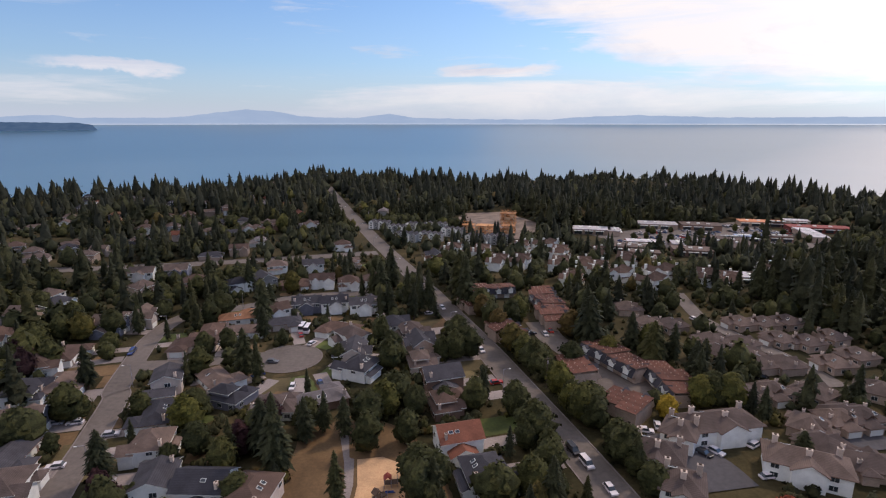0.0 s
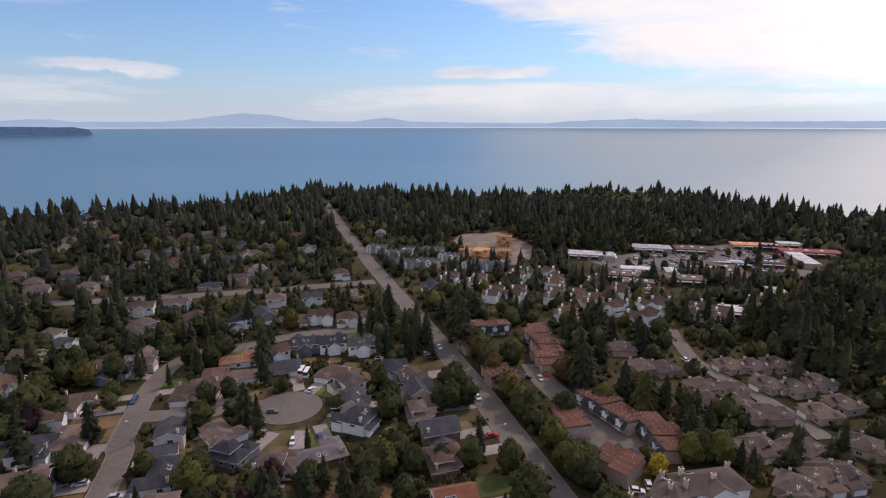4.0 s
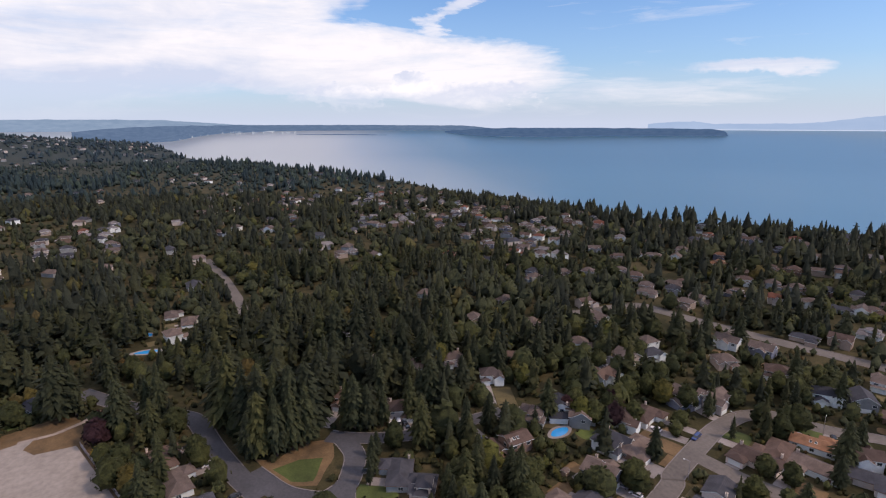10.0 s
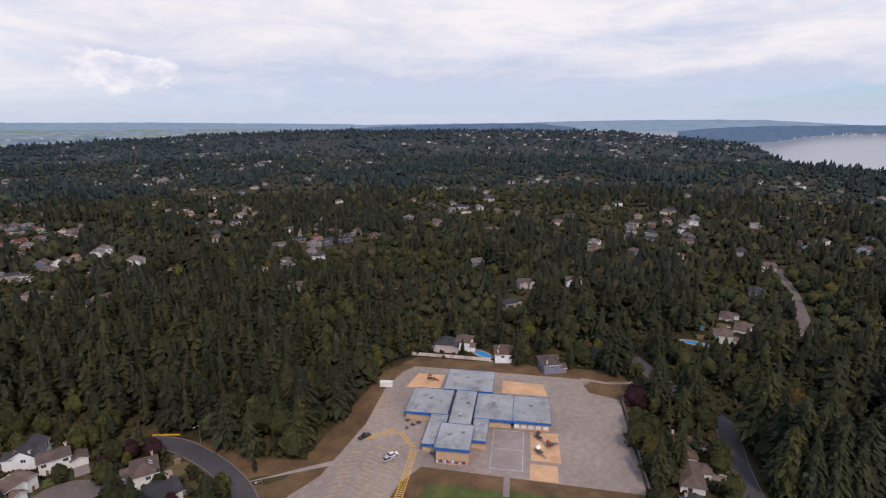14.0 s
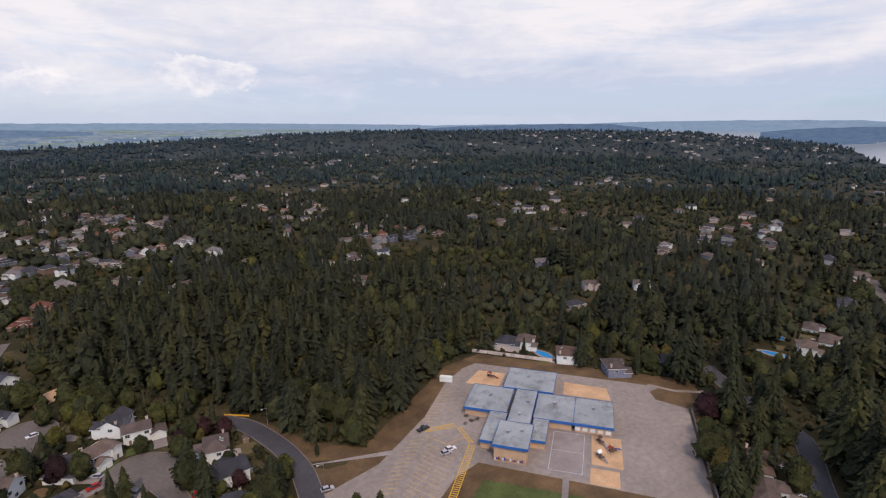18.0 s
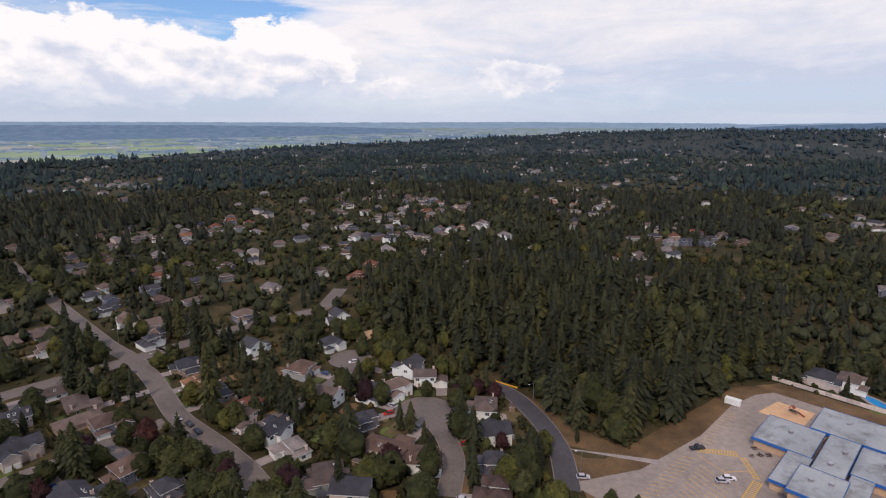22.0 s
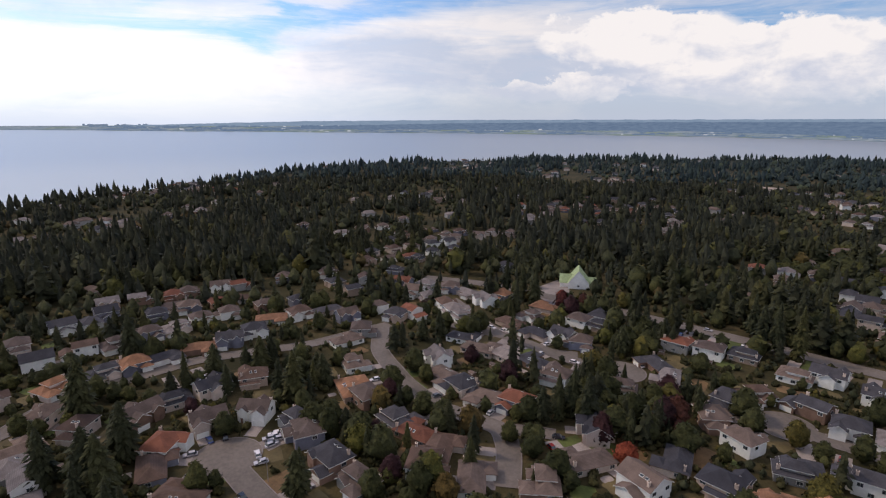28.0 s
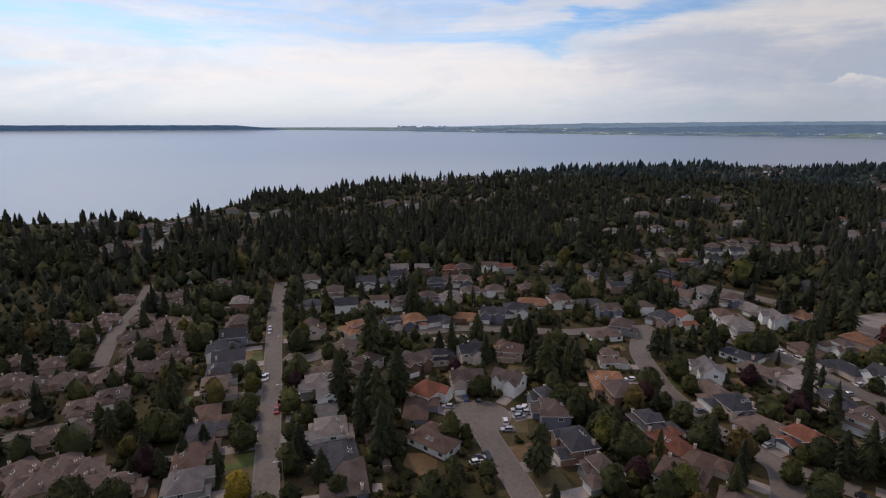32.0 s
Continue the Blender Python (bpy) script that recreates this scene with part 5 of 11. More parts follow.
def new_terrace(x, y, turn):
    def walls():
        s = Shape("wall_white", "wall_grey")
        for i in range(4):
            s.box(-10 + i * 5, -5, -0.3, -5 + i * 5 - 0.02, 5, 7.6, i % 2)
            s.gable_walls(-10 + i * 5, -5, -5.02 + i * 5, 5, 7.6, 2.0, "y", i % 2)
        return s

    def roofs():
        s = Shape("roof_dark_grey", "trim_white")
        for i in range(4):
            s.roof(-10 + i * 5, -5, -5.02 + i * 5, 5, 7.6 + 0.01 * i, 0.8, "y", False, 0.25)
        return s
    root = thing("new_terrace", pose(x, y, 0, 0, 0, turn) @ Matrix.Diagonal((0.86, 0.8, 0.74, 1)), "new grey and white three-storey terrace with dark gables", "terrace", "new terraces")
    part("wall", mesh_of(("nt_wall", 1), walls), root), part("roof", mesh_of(("nt_roof", 1), roofs), root)
    for i in range(4):
        for pz in (1.0, 3.6, 6.0):
            for py, tr in ((-5, 0), (5, 180)):
                w = part("window", mesh_of(("window", 1), lambda: window_shape(1.7, 1.25)), root)
                w.matrix_basis = pose(-7.5 + i * 5, py, pz, 0, 0, tr)
    claim_disc(x, y, 11, 1)


def timber_frame(x, y, turn, wide, levels, trusses):
    """An unfinished house: decks on stud walls, some with sheathing, some under bare roof trusses."""
    root = thing("timber_frame", pose(x, y, 0, 0, 0, turn), "unfinished orange timber house frame on the building site", "building frame", "timber frames")
    h = wide / 2
    rng = random.Random(int(x * 10))
    for lev in range(levels + 1):
        s = Shape("timber")
        s.box(-h, -4.5, lev * 2.9, h, 4.5, lev * 2.9 + 0.3)
        part("floor_deck", s.mesh("floor_deck"), root)
        if lev < levels:
            for yy in (-4.4, 0, 4.3):
                s = Shape("timber", "timber_sheet")
                n = int(wide / 1.2)
                for i in range(n + 1):
                    px = -h + 0.1 + i * (wide - 0.3) / n
                    s.box(px, -0.08, 0, px + 0.15, 0.08, 2.5)
                    if i < n and yy and rng.random() < 0.45:
                        s.box(px + 0.15, -0.1, 0.05, px + (wide - 0.3) / n, -0.04, 2.45, 1)
                s.box(-h + 0.1, -0.1, 2.5, h - 0.05, 0.1, 2.6)
                o = part("stud_wall", s.mesh("stud_wall"), root)
                o.location = (0, yy, lev * 2.9 + 0.3)
    if trusses:
        z = levels * 2.9 + 0.3
        for i in range(int(wide / 1.3) + 1):
            px = -h + 0.15 + i * 1.25
            s = Shape("timber")
            for side in (-1, 1):
                s.face([(px, side * 4.7, z), (px, side * 4.7, z + 0.28), (px, 0, z + 2.7), (px, 0, z + 2.4)])
                s.face([(px + 0.12, side * 4.7, z), (px + 0.12, 0, z + 2.4), (px + 0.12, 0, z + 2.7), (px + 0.12, side * 4.7, z + 0.28)])
                s.face([(px, side * 4.7, z + 0.28), (px + 0.12, side * 4.7, z + 0.28), (px + 0.12, 0, z + 2.7), (px, 0, z + 2.7)])
            s.box(px, -4.6, z, px + 0.12, 4.6, z + 0.15)
            part("roof_truss", s.mesh("roof_truss"), root)
    claim_disc(x, y, h + 1, 1)


# ---------------------------------------------------------------- trees
def fir_quads(n, rng, width=0.17, tiers=6, sides=6):
    """A ragged fir of height 1: a dark uneven heart with many drooping boughs of unequal length standing out of it."""
    out = []
    seed = rng.uniform(0, 90)
    base = rng.uniform(0.07, 0.15)
    blunt = rng.uniform(0.55, 0.82)

    def reach(t):
        """Length of the boughs at a part of the height."""
        return width * ((1.0 - t) ** blunt * 0.95 + 0.035) * (0.66 + 0.34 * min(1.0, t / 0.24))

    def lump(a, t):
        return 1 + 0.42 * noise.noise((1.5 * math.cos(a), 1.5 * math.sin(a), t * 5 + seed))
    rings = []
    for k in range(tiers + 1):
        t = k / tiers
        rings.append([(a, reach(t) * 0.66 * lump(a, t) * rng.uniform(0.8, 1.15), base + (0.985 - base) * t + (rng.uniform(-0.3, 0.3) / tiers if 0 < k < tiers else 0)) for a in [6.2832 * (m + 0.5 * (k % 2)) / sides for m in range(sides)]])
    for p, q in zip(rings, rings[1:]):
        for m in range(sides):
            w = (m + 1) % sides
            out.append([(r * math.cos(a), r * math.sin(a), z) for a, r, z in (p[m], p[w], q[w], q[m])])
    for i in range(n):
        t = (i + rng.random()) / n
        z = base + (0.97 - base) * t ** 0.95
        a = i * 2.39996 + rng.uniform(-0.5, 0.5)
        r = reach(t) * lump(a, t) * rng.uniform(0.72, 1.28) + 0.008
        w = r * rng.uniform(0.30, 0.52) / (1 + n / 160) + 0.006
        d = rng.uniform(0.10, 0.55) * r
        ca, sa = math.cos(a), math.sin(a)
        pts = ((0.30 * r, 0.0, 0.22 * d), (0.70 * r, w, -0.20 * d), (r, rng.uniform(-0.3, 0.3) * w, -d), (0.70 * r, -w, -0.20 * d))
        out.append([(px * ca - py * sa, px * sa + py * ca, z + pz) for px, py, pz in pts])
    return np.array(out)


def leaf_quads(n, rng, spread=0.42, low=0.10, sides=8, rings=6, leaf=0.05):
    """A lumpy leafy crown of height 1: an uneven hull with leaf clumps standing out all over it."""
    seed = rng.uniform(0, 90)

    def at(a, t):
        """Point of the hull at a bearing and a part of its height."""
        r = spread * max(0.03, math.sin(math.pi * (0.10 + 0.90 * t ** 0.85))) ** 0.62
        d = Vector((math.cos(a) * 1.3, math.sin(a) * 1.3, t * 2.2 + seed))
        lump = 1 + 0.55 * noise.noise(d * 1.4) + 0.34 * noise.noise(d * 3.1)
        return Vector((r * lump * math.cos(a), r * lump * math.sin(a), low + (1 - low) * t * (0.9 + 0.14 * lump)))
    out = []
    for i in range(rings):
        for k in range(sides):
            p, q = 6.2832 * k / sides, 6.2832 * (k + 1) / sides
            s, e = i / rings, (i + 1) / rings
            out.append([tuple(at(p, s)), tuple(at(q % 6.2832, s)), tuple(at(q % 6.2832, e)), tuple(at(p, e))])
    mid = Vector((0, 0, 0.5))
    for i in range(n):
        t = rng.random() ** 0.85
        c = at(rng.uniform(0, 6.2832), t)
        nrm = (c - mid).normalized()
        c = mid + (c - mid) * rng.uniform(0.94, 1.08)
        tilt = (nrm + Vector((rng.uniform(-0.8, 0.8), rng.uniform(-0.8, 0.8), rng.uniform(-0.4, 0.8)))).normalized()
        e1 = tilt.orthogonal().normalized()
        e2 = tilt.cross(e1)
        w = leaf * rng.uniform(0.6, 1.3)
        sp = rng.uniform(0, 6.28)
        out.append([tuple(c + e1 * (w * math.cos(sp + k * 1.5708) * rng.uniform(0.6, 1.3)) + e2 * (w * math.sin(sp + k * 1.5708) * rng.uniform(0.6, 1.3)) + tilt * (w * 0.3 * (-1) ** k)) for k in range(4)])
    return np.array(out)


def turned_out(q, kind):
    """The same quads, each wound so that it faces away from the crown's heart."""
    g = np.cross(q[:, 2] - q[:, 0], q[:, 3] - q[:, 1])
    away = soft_normals(q, kind).mean(1)
    flip = (g * away).sum(1) < 0
    q = q.copy()
    q[flip] = q[flip][:, ::-1]
    return q


def soft_normals(q, kind):
    """Leaf normals that follow the crown as a whole, with some unrest from clump to clump."""
    r = np.random.RandomState(len(q))
    n = np.array(q, float)
    if kind == "fir":
        l = np.linalg.norm(n[:, :, :2], axis=2, keepdims=True) + 1e-6
        n = np.concatenate([n[:, :, :2] / l * 0.85, np.full(l.shape, 0.5)], 2)
    else:
        n[:, :, 2] = (n[:, :, 2] - 0.42) * 0.9
        n /= np.linalg.norm(n, axis=2, keepdims=True) + 1e-6
        n[:, :, 2] += 0.22
    n += r.uniform(-0.45, 0.45, (len(q), 1, 3))
    return n / (np.linalg.norm(n, axis=2, keepdims=True) + 1e-6)


def quads_mesh(name, q, mat, tint=None, normals=None):
    """A mesh from an array of quads (n, 4, 3)."""
    n = len(q)
    me = bpy.data.meshes.new(name)
    me.vertices.add(n * 4), me.loops.add(n * 4), me.polygons.add(n)
    me.vertices.foreach_set("co", np.ascontiguousarray(q, np.float32).ravel())
    me.loops.foreach_set("vertex_index", np.arange(n * 4, dtype=np.int32))
    me.polygons.foreach_set("loop_start", np.arange(0, n * 4, 4, dtype=np.int32))
    if tint is not None:
        at = me.attributes.new("tint", "FLOAT", "POINT")
        at.data.foreach_set("value", np.repeat(tint, 4).astype(np.float32))
    if normals is not None:
        at = me.attributes.new("custom_normal", "FLOAT_VECTOR", "POINT")
        at.data.foreach_set("vector", np.ascontiguousarray(normals, np.float32).ravel())
    me.materials.append(MATS[mat])
    me.update(calc_edges=True)
    return me


def crown_mesh(q, mat, kind):
    q = turned_out(q, kind)
    return quads_mesh("crown", q, mat, None, soft_normals(q, kind))


def stem(kind):
    s = Shape("bark")
    s.tube(0, 0, -0.03, 0.35, 0.022, 0.016, 7), s.tube(0, 0, 0.35, 0.9 if kind == "fir" else 0.6, 0.016, 0.004, 6)
    if kind != "fir":
        for k in range(5):
            a = k * 1.3
            p, q = Vector((0, 0, 0.26 + 0.04 * k)), Vector((0.16 * math.cos(a), 0.16 * math.sin(a), 0.52 + 0.05 * k))
            e = Vector((-math.sin(a), math.cos(a), 0)) * 0.008
            u = Vector((0, 0, 0.010))
            s.face((p - e, p + e, q + e * 0.4, q - e * 0.4)), s.face((p - u, p + u, q + u * 0.4, q - u * 0.4))
    return s


rt = random.Random(11)
CROWNS = {
    "fir": [crown_mesh(fir_quads(330, rt, w, 9, 8), "fir_green", "fir") for w in (0.17, 0.20, 0.22, 0.25)],
    "cypress": [crown_mesh(fir_quads(190, rt, 0.13, 8, 7), "fir_green", "fir")],
}
for nm, mt, sp in (("leafy", "leaf_green", 0.31), ("plum", "leaf_plum", 0.34), ("golden", "leaf_gold", 0.36), ("red", "leaf_red", 0.38)):
    CROWNS[nm] = [crown_mesh(leaf_quads(340, rt, sp + 0.03 * i, 0.10, 12, 9, 0.046), mt, "leaf") for i in range(4 if nm == "leafy" else 2)]
TRUNK = {"fir": stem("fir").mesh("trunk"), "leaf": stem("leaf").mesh("trunk")}
SAY = {"fir": ("fir_tree", "tall dark green fir with drooping boughs"), "cypress": ("cypress_tree", "slim dark green columnar cypress"), "leafy": ("leafy_tree", "round green broadleaf tree in full leaf"),
       "plum": ("plum_tree", "dark purple-leaved plum tree in leaf"), "golden": ("golden_tree", "bright yellow-leaved garden tree in leaf"), "red": ("maple_tree", "red-leaved maple tree by the houses")}
TREES = [0]


def tree(kind, x, y, hgt):
    TREES[0] += 1
    rng = random.Random(TREES[0] * 31)
    nm, label = SAY[kind]
    root = thing(nm, pose(x, y, 0, 0, 0, rng.uniform(0, 360)), label, "tree", nm.replace("_", " ") + "s")
    wide = rng.uniform(0.9, 1.2) * (1.05 if kind in ("fir", "cypress") else 1.0)
    if kind == "fir" and hgt < 9:
        wide *= 1.35
    root.scale = (hgt * wide, hgt * wide, hgt)
    part("trunk", TRUNK["fir" if kind in ("fir", "cypress") else "leaf"], root)
    part("crown", rng.choice(CROWNS[kind]), root)
    claim_disc(x, y, min(3.0, hgt * 0.2), 3)


SCATTER = {}


def scatter_templates():
    r2 = random.Random(5)
    for lod, nf, tf, sf, nl, sl, rl, w in ((0, 210, 6, 7, 170, 9, 7, 0.05), (1, 34, 4, 5, 28, 6, 4, 0.10), (2, 8, 3, 4, 6, 5, 2, 0.16), (3, 2, 2, 4, 2, 4, 2, 0.2)):
        SCATTER["fir", lod] = [fir_quads(nf, r2, (0.17, 0.19, 0.21, 0.23, 0.26)[k] + 0.012 * lod, tf, sf) for k in range(5)]
        SCATTER["leaf", lod] = [leaf_quads(nl, r2, 0.38, 0.04, sl, rl, w) for _ in range(5)]


def shrub_quads(rng):
    """A rounded, uneven bush of height 1."""
    rings = [(0.0, 0.48), (0.5, 0.55), (0.98, 0.10)]
    P = [[((r * rng.uniform(0.7, 1.2)) * math.cos(6.2832 * k / 6), (r * rng.uniform(0.7, 1.2)) * math.sin(6.2832 * k / 6), z + (rng.uniform(-0.1, 0.1) if z else 0)) for k in range(6)] for z, r in rings]
    out = [(a[k], a[(k + 1) % 6], b[(k + 1) % 6], b[k]) for a, b in zip(P, P[1:]) for k in range(6)]
    return np.array(out)


scatter_templates()
SCATTER["fir", 4], SCATTER["leaf", 4] = SCATTER["fir", 3], SCATTER["leaf", 3]
SCATTER["shrub", 3] = [shrub_quads(random.Random(k)) for k in range(5)]
SCATTER["shrub", 1] = [leaf_quads(11, random.Random(k), 0.62, 0.0, 5, 2, 0.20) for k in range(5)]
rs = np.random.RandomState(3)
CLOUDS = {}


def sow(kind, lod, pts, heights, widen=1.0):
    """Remember plants to be joined into one mesh: pts are x, y, z."""
    CLOUDS.setdefault((kind, lod), []).append((np.asarray(pts, float), np.asarray(heights, float), widen))


def grow(name, kind, lod, mat, label):
    if (kind, lod) not in CLOUDS:
        return
    qs, ts, ns = [], [], []
    for pts, hs, widen in CLOUDS[kind, lod]:
        pick = rs.randint(0, 5, len(pts))
        for k in range(5):
            P, H = pts[pick == k], hs[pick == k]
            if not len(P):
                continue
            T = turned_out(SCATTER[kind, lod][k], kind)
            a = rs.rand(len(P)) * 6.2832
            wd = (H * widen * rs.uniform(0.85, 1.2, len(P)))[:, None, None]
            c, s = np.cos(a)[:, None, None], np.sin(a)[:, None, None]
            x, y, z = T[None, :, :, 0], T[None, :, :, 1], T[None, :, :, 2]
            q = np.stack([(x * c - y * s) * wd + P[:, 0, None, None], (x * s + y * c) * wd + P[:, 1, None, None], z * H[:, None, None] + P[:, 2, None, None]], -1)
            N = soft_normals(T, kind)
            x, y = N[None, :, :, 0], N[None, :, :, 1]
            ns.append(np.stack([x * c - y * s, x * s + y * c, np.broadcast_to(N[None, :, :, 2], q.shape[:3])], -1).astype(np.float32).reshape(-1, 4, 3))
            qs.append(q.astype(np.float32).reshape(-1, 4, 3)), ts.append(np.repeat(rs.rand(len(P)), len(T)))
    me = quads_mesh(name, np.concatenate(qs), mat, np.concatenate(ts), np.concatenate(ns))
    tagged(new(name, me), label, "shrubs" if kind == "shrub" else "trees", kind="stuff")


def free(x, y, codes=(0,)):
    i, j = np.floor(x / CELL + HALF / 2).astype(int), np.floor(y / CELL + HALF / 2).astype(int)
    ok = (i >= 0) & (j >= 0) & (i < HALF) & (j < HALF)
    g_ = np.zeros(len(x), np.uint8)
    g_[ok] = GRID[i[ok], j[ok]]
    return np.isin(g_, codes)


WOODS = []


def forest(name, P, per, lo, hi):
    """A dense wood: one tree for so many square metres."""
    P = [tuple(p) for p in P]
    WOODS.append(P)
    xs, ys = [p[0] for p in P], [p[1] for p in P]
    n = int((max(xs) - min(xs)) * (max(ys) - min(ys)) / per)
    x, y = rs.uniform(min(xs), max(xs), n), rs.uniform(min(ys), max(ys), n)
    k = inside(P, x, y) & free(x, y)
    x, y = x[k], y[k]
    h_ = rs.uniform(lo, hi, len(x)) * (0.8 + 0.3 * rs.rand(len(x))) * np.array([1 + 0.28 * noise.noise((p / 26, q / 26, 2.0)) for p, q in zip(x, y)])
    r = np.hypot(x, y)
    leafy = rs.rand(len(x)) < 0.2
    z0 = np.zeros(len(x))
    for lod, sel in ((0, r < 235), (1, (r >= 235) & (r < 400)), (2, r >= 400)):
        q = sel & ~leafy
        sow("fir", lod, np.stack([x, y, z0], 1)[q], h_[q], 1.22)
        q = sel & leafy
        near_ = q & (r < 330)
        sow("leaf", 0, np.stack([x, y, z0], 1)[near_], h_[near_] * 0.58)
        q &= ~near_
        sow("leaf", max(lod, 1), np.stack([x, y, z0], 1)[q], h_[q] * 0.6)


# roads
road("main_road", 10.5, [(-169.3, 728.0), (-102.3, 521.8), (-58.0, 392.5), (-14.8, 274.3), (13.1, 193.8), (33.0, 128.0), (37.2, 113.1), (38.9, 106.5)])
road("curved_street", 8, [(-36.6, 265.3), (-78.0, 255.5), (-96.3, 239.9), (-116.2, 232.9), (-122.0, 220.2), (-120.9, 200.6), (-115.2, 179.6), (-108.8, 157.6), (-106.2, 155.8), (-97.7, 128.1), (-93.9, 113.9), (-91.5, 105.9)])
road("cul_de_sac_lane", 8, [(-113.9, 176.5), (-93.7, 178.8), (-80.0, 183.8), (-62.8, 186.6)])
bulb("cul_de_sac_lane", -60, 184, 12)
road("avenue", 11, [(-256.1, 244.6), (-248.8, 300.4), (-215.5, 305.8), (-159.0, 318.4), (-106.7, 332.5), (-50.3, 350.2)])
road("loop_street", 8.5, [(-290.3, -32.2), (-265.5, -14.4), (-249.7, 1.8), (-237.8, 13.0), (-211.7, 16.2), (-187.3, 21.3), (-171.4, 26.3)])
road("loop_street", 8.5, [(-187.4, 26.4), (-169.1, 33.1), (-158.7, 44.6), (-162.8, 54.7), (-177.7, 63.6), (-191.7, 63.0), (-196.4, 58.4)])
road("loop_street", 8, [(-195.6, 58.1), (-186.1, 72.1), (-179.8, 87.0), (-178.0, 104.5), (-176.3, 131.6)])
road("loop_street", 8, [(-163.3, 53.4), (-149.6, 48.1)])
road("north_street", 8.5, [(134.2, -565.7), (93.5, -456.2), (62.1, -376.2), (40.1, -320.4), (26.5, -293.8), (17.8, -265.8), (8.6, -224.9), (-4.5, -197.0), (-12.0, -177.7), (-16.2, -160.7)])
road("cross_avenue", 10, [(332.8, -156.5), (303.2, -183.9), (227.7, -222.3), (162.1, -248.3), (101.2, -268.7), (42.0, -290.3), (12.8, -302.9), (14.9, -301.4), (-23.1, -318.3), (-49.8, -325.1), (-76.1, -328.8), (-98.9, -367.7)])
road("house_row_street", 8, [(99.8, -189.7), (83.7, -195.0), (52.3, -207.5), (30.1, -217.4), (13.1, -223.1)])
bulb("house_row_street", 99.8, -189.7, 10)
road("west_close", 8, [(244.0, -130.3), (213.9, -148.9), (177.8, -157.7), (159.4, -169.4)])
bulb("west_close", 159.4, -169.4, 10.5)
bulb("forest_close", -82.6, -185.3, 12)
road("forest_close", 8, [(-82.6, -185.3), (-82.5, -164.9), (-78.5, -149.7), (-67.8, -134.2)])
bulb("sand_close", -70.2, -248.5, 10.5)
road("sand_close", 7, [(-70.2, -248.5), (-62.7, -232.5), (-38.7, -214.3), (-15.5, -200.4)])
road("barrier_street", 8.5, [(-119.6, -193.2), (-123.6, -179.0), (-121.0, -155.7), (-115.7, -138.6), (-107.9, -125.4), (-103.9, -119.7)])
road("west_cul_de_sac", 8.5, [(170.8, -8.5), (150.7, -14.0), (135.9, -18.7), (128.7, -20.7)])
bulb("west_cul_de_sac", 171.9, -9.1, 11)
road("west_street", 7.5, [(335.9, 111.1), (269.6, 93.9), (225.9, 80.5), (184.6, 67.7), (148.8, 57.2), (126.9, 50.5)])
road("garden_street", 8, [(219.9, 73.5), (218.2, 61.3), (234.8, 51.9), (245.4, 36.6), (251.2, 14.2), (257.3, -5.7), (254.2, -33.6), (251.2, -55.3), (259.4, -100.5)])
road("tree_lined_street", 8.5, [(260.8, -96.7), (228.7, -82.9), (192.4, -81.3), (168.3, -85.0), (154.2, -93.0), (144.7, -97.9), (132.6, -93.0), (117.4, -81.8)])
road("tree_lined_street", 7, [(144.7, -97.9), (139.1, -106.2), (133.2, -112.5)])
road("drive_loop", 7.5, [(281.5, -150.5), (231.0, -145.9), (205.7, -151.3), (188.4, -155.3), (181.1, -163.8)])
road("courtyard_lane", 7, [(327.6, 192.4), (287.8, 176.4), (242.4, 163.9), (208.7, 148.8)])
road("courtyard_lane", 6.5, [(155.2, 146.9), (161.5, 132.4), (170.8, 111.0)])
road("courtyard_lane", 7, [(113.7, 265.7), (108.9, 228.3), (114.2, 209.7), (120.8, 194.0), (124.5, 180.2), (126.7, 165.2)])
road("garage_court", 11, [(36.9, 222.8), (39.4, 204.2), (47.1, 185.5), (53.1, 172.2)])
for k in range(12):
    keep_low(-248 + k * 17.5, 300 + k * 4.2, 40)
for k in range(20):
    keep_low(-52 - k * 5.9, 376 + k * 18.2, 70)
bulb("garage_court", 57.0, 169.8, 14)
road("parking_court", 22, [(51.7, 126.4), (57.2, 125.1), (60.8, 119.7), (62.3, 112.2)])
road("parking_court", 7, [(106.0, 131.9), (119.5, 134.5)])
road("shop_parking", 60, [(116.9, 386.8), (183.0, 415.2), (253.8, 441.5)])
road("shop_parking", 22, [(226.5, 377.1), (260.6, 374.1)])
road("far_lane", 8, [(-538.5, 52.5), (-458.8, 57.5), (-399.2, 57.4), (-347.1, 54.5)])
road("far_lane", 8, [(-169.3, 728.0), (-106.6, 655.3), (-52.9, 603.2)])
# houses
house(-153.4, 155.4, -44, 3, "brown_grey", "", 22.0)
house(-164.1, 139.8, -56, 5, "brown_grey", "", 3.7)
house(-184.6, 218.8, 91, 1, "brown_grey", "", 0.0)
house(-180.2, 232.2, 78, 0, "dark_grey", "", 0.0)
house(-182.9, 204.3, 93, 5, "dark_grey", "", 0.0)
house(-174.2, 192.0, 99, 3, "brown", "", 0.0)
house(-140.5, 181.2, 105, 2, "brown", "", 13.0)
house(-126.2, 159.1, 106, 2, "brown_grey", "", 5.3)
house(-133.2, 151.7, 106, 4, "dark_grey", "", 14.1)
house(-119.6, 133.9, 107, 1, "brown_grey", "", 8.2)
house(-140.7, 208.3, 93, 1, "brown_grey", "", 8.3)
house(-132.8, 217.6, 93, 3, "brown_grey", "", 0.0)
house(-156.8, 260.6, 56, 0, "brown_grey", "", 0.0)
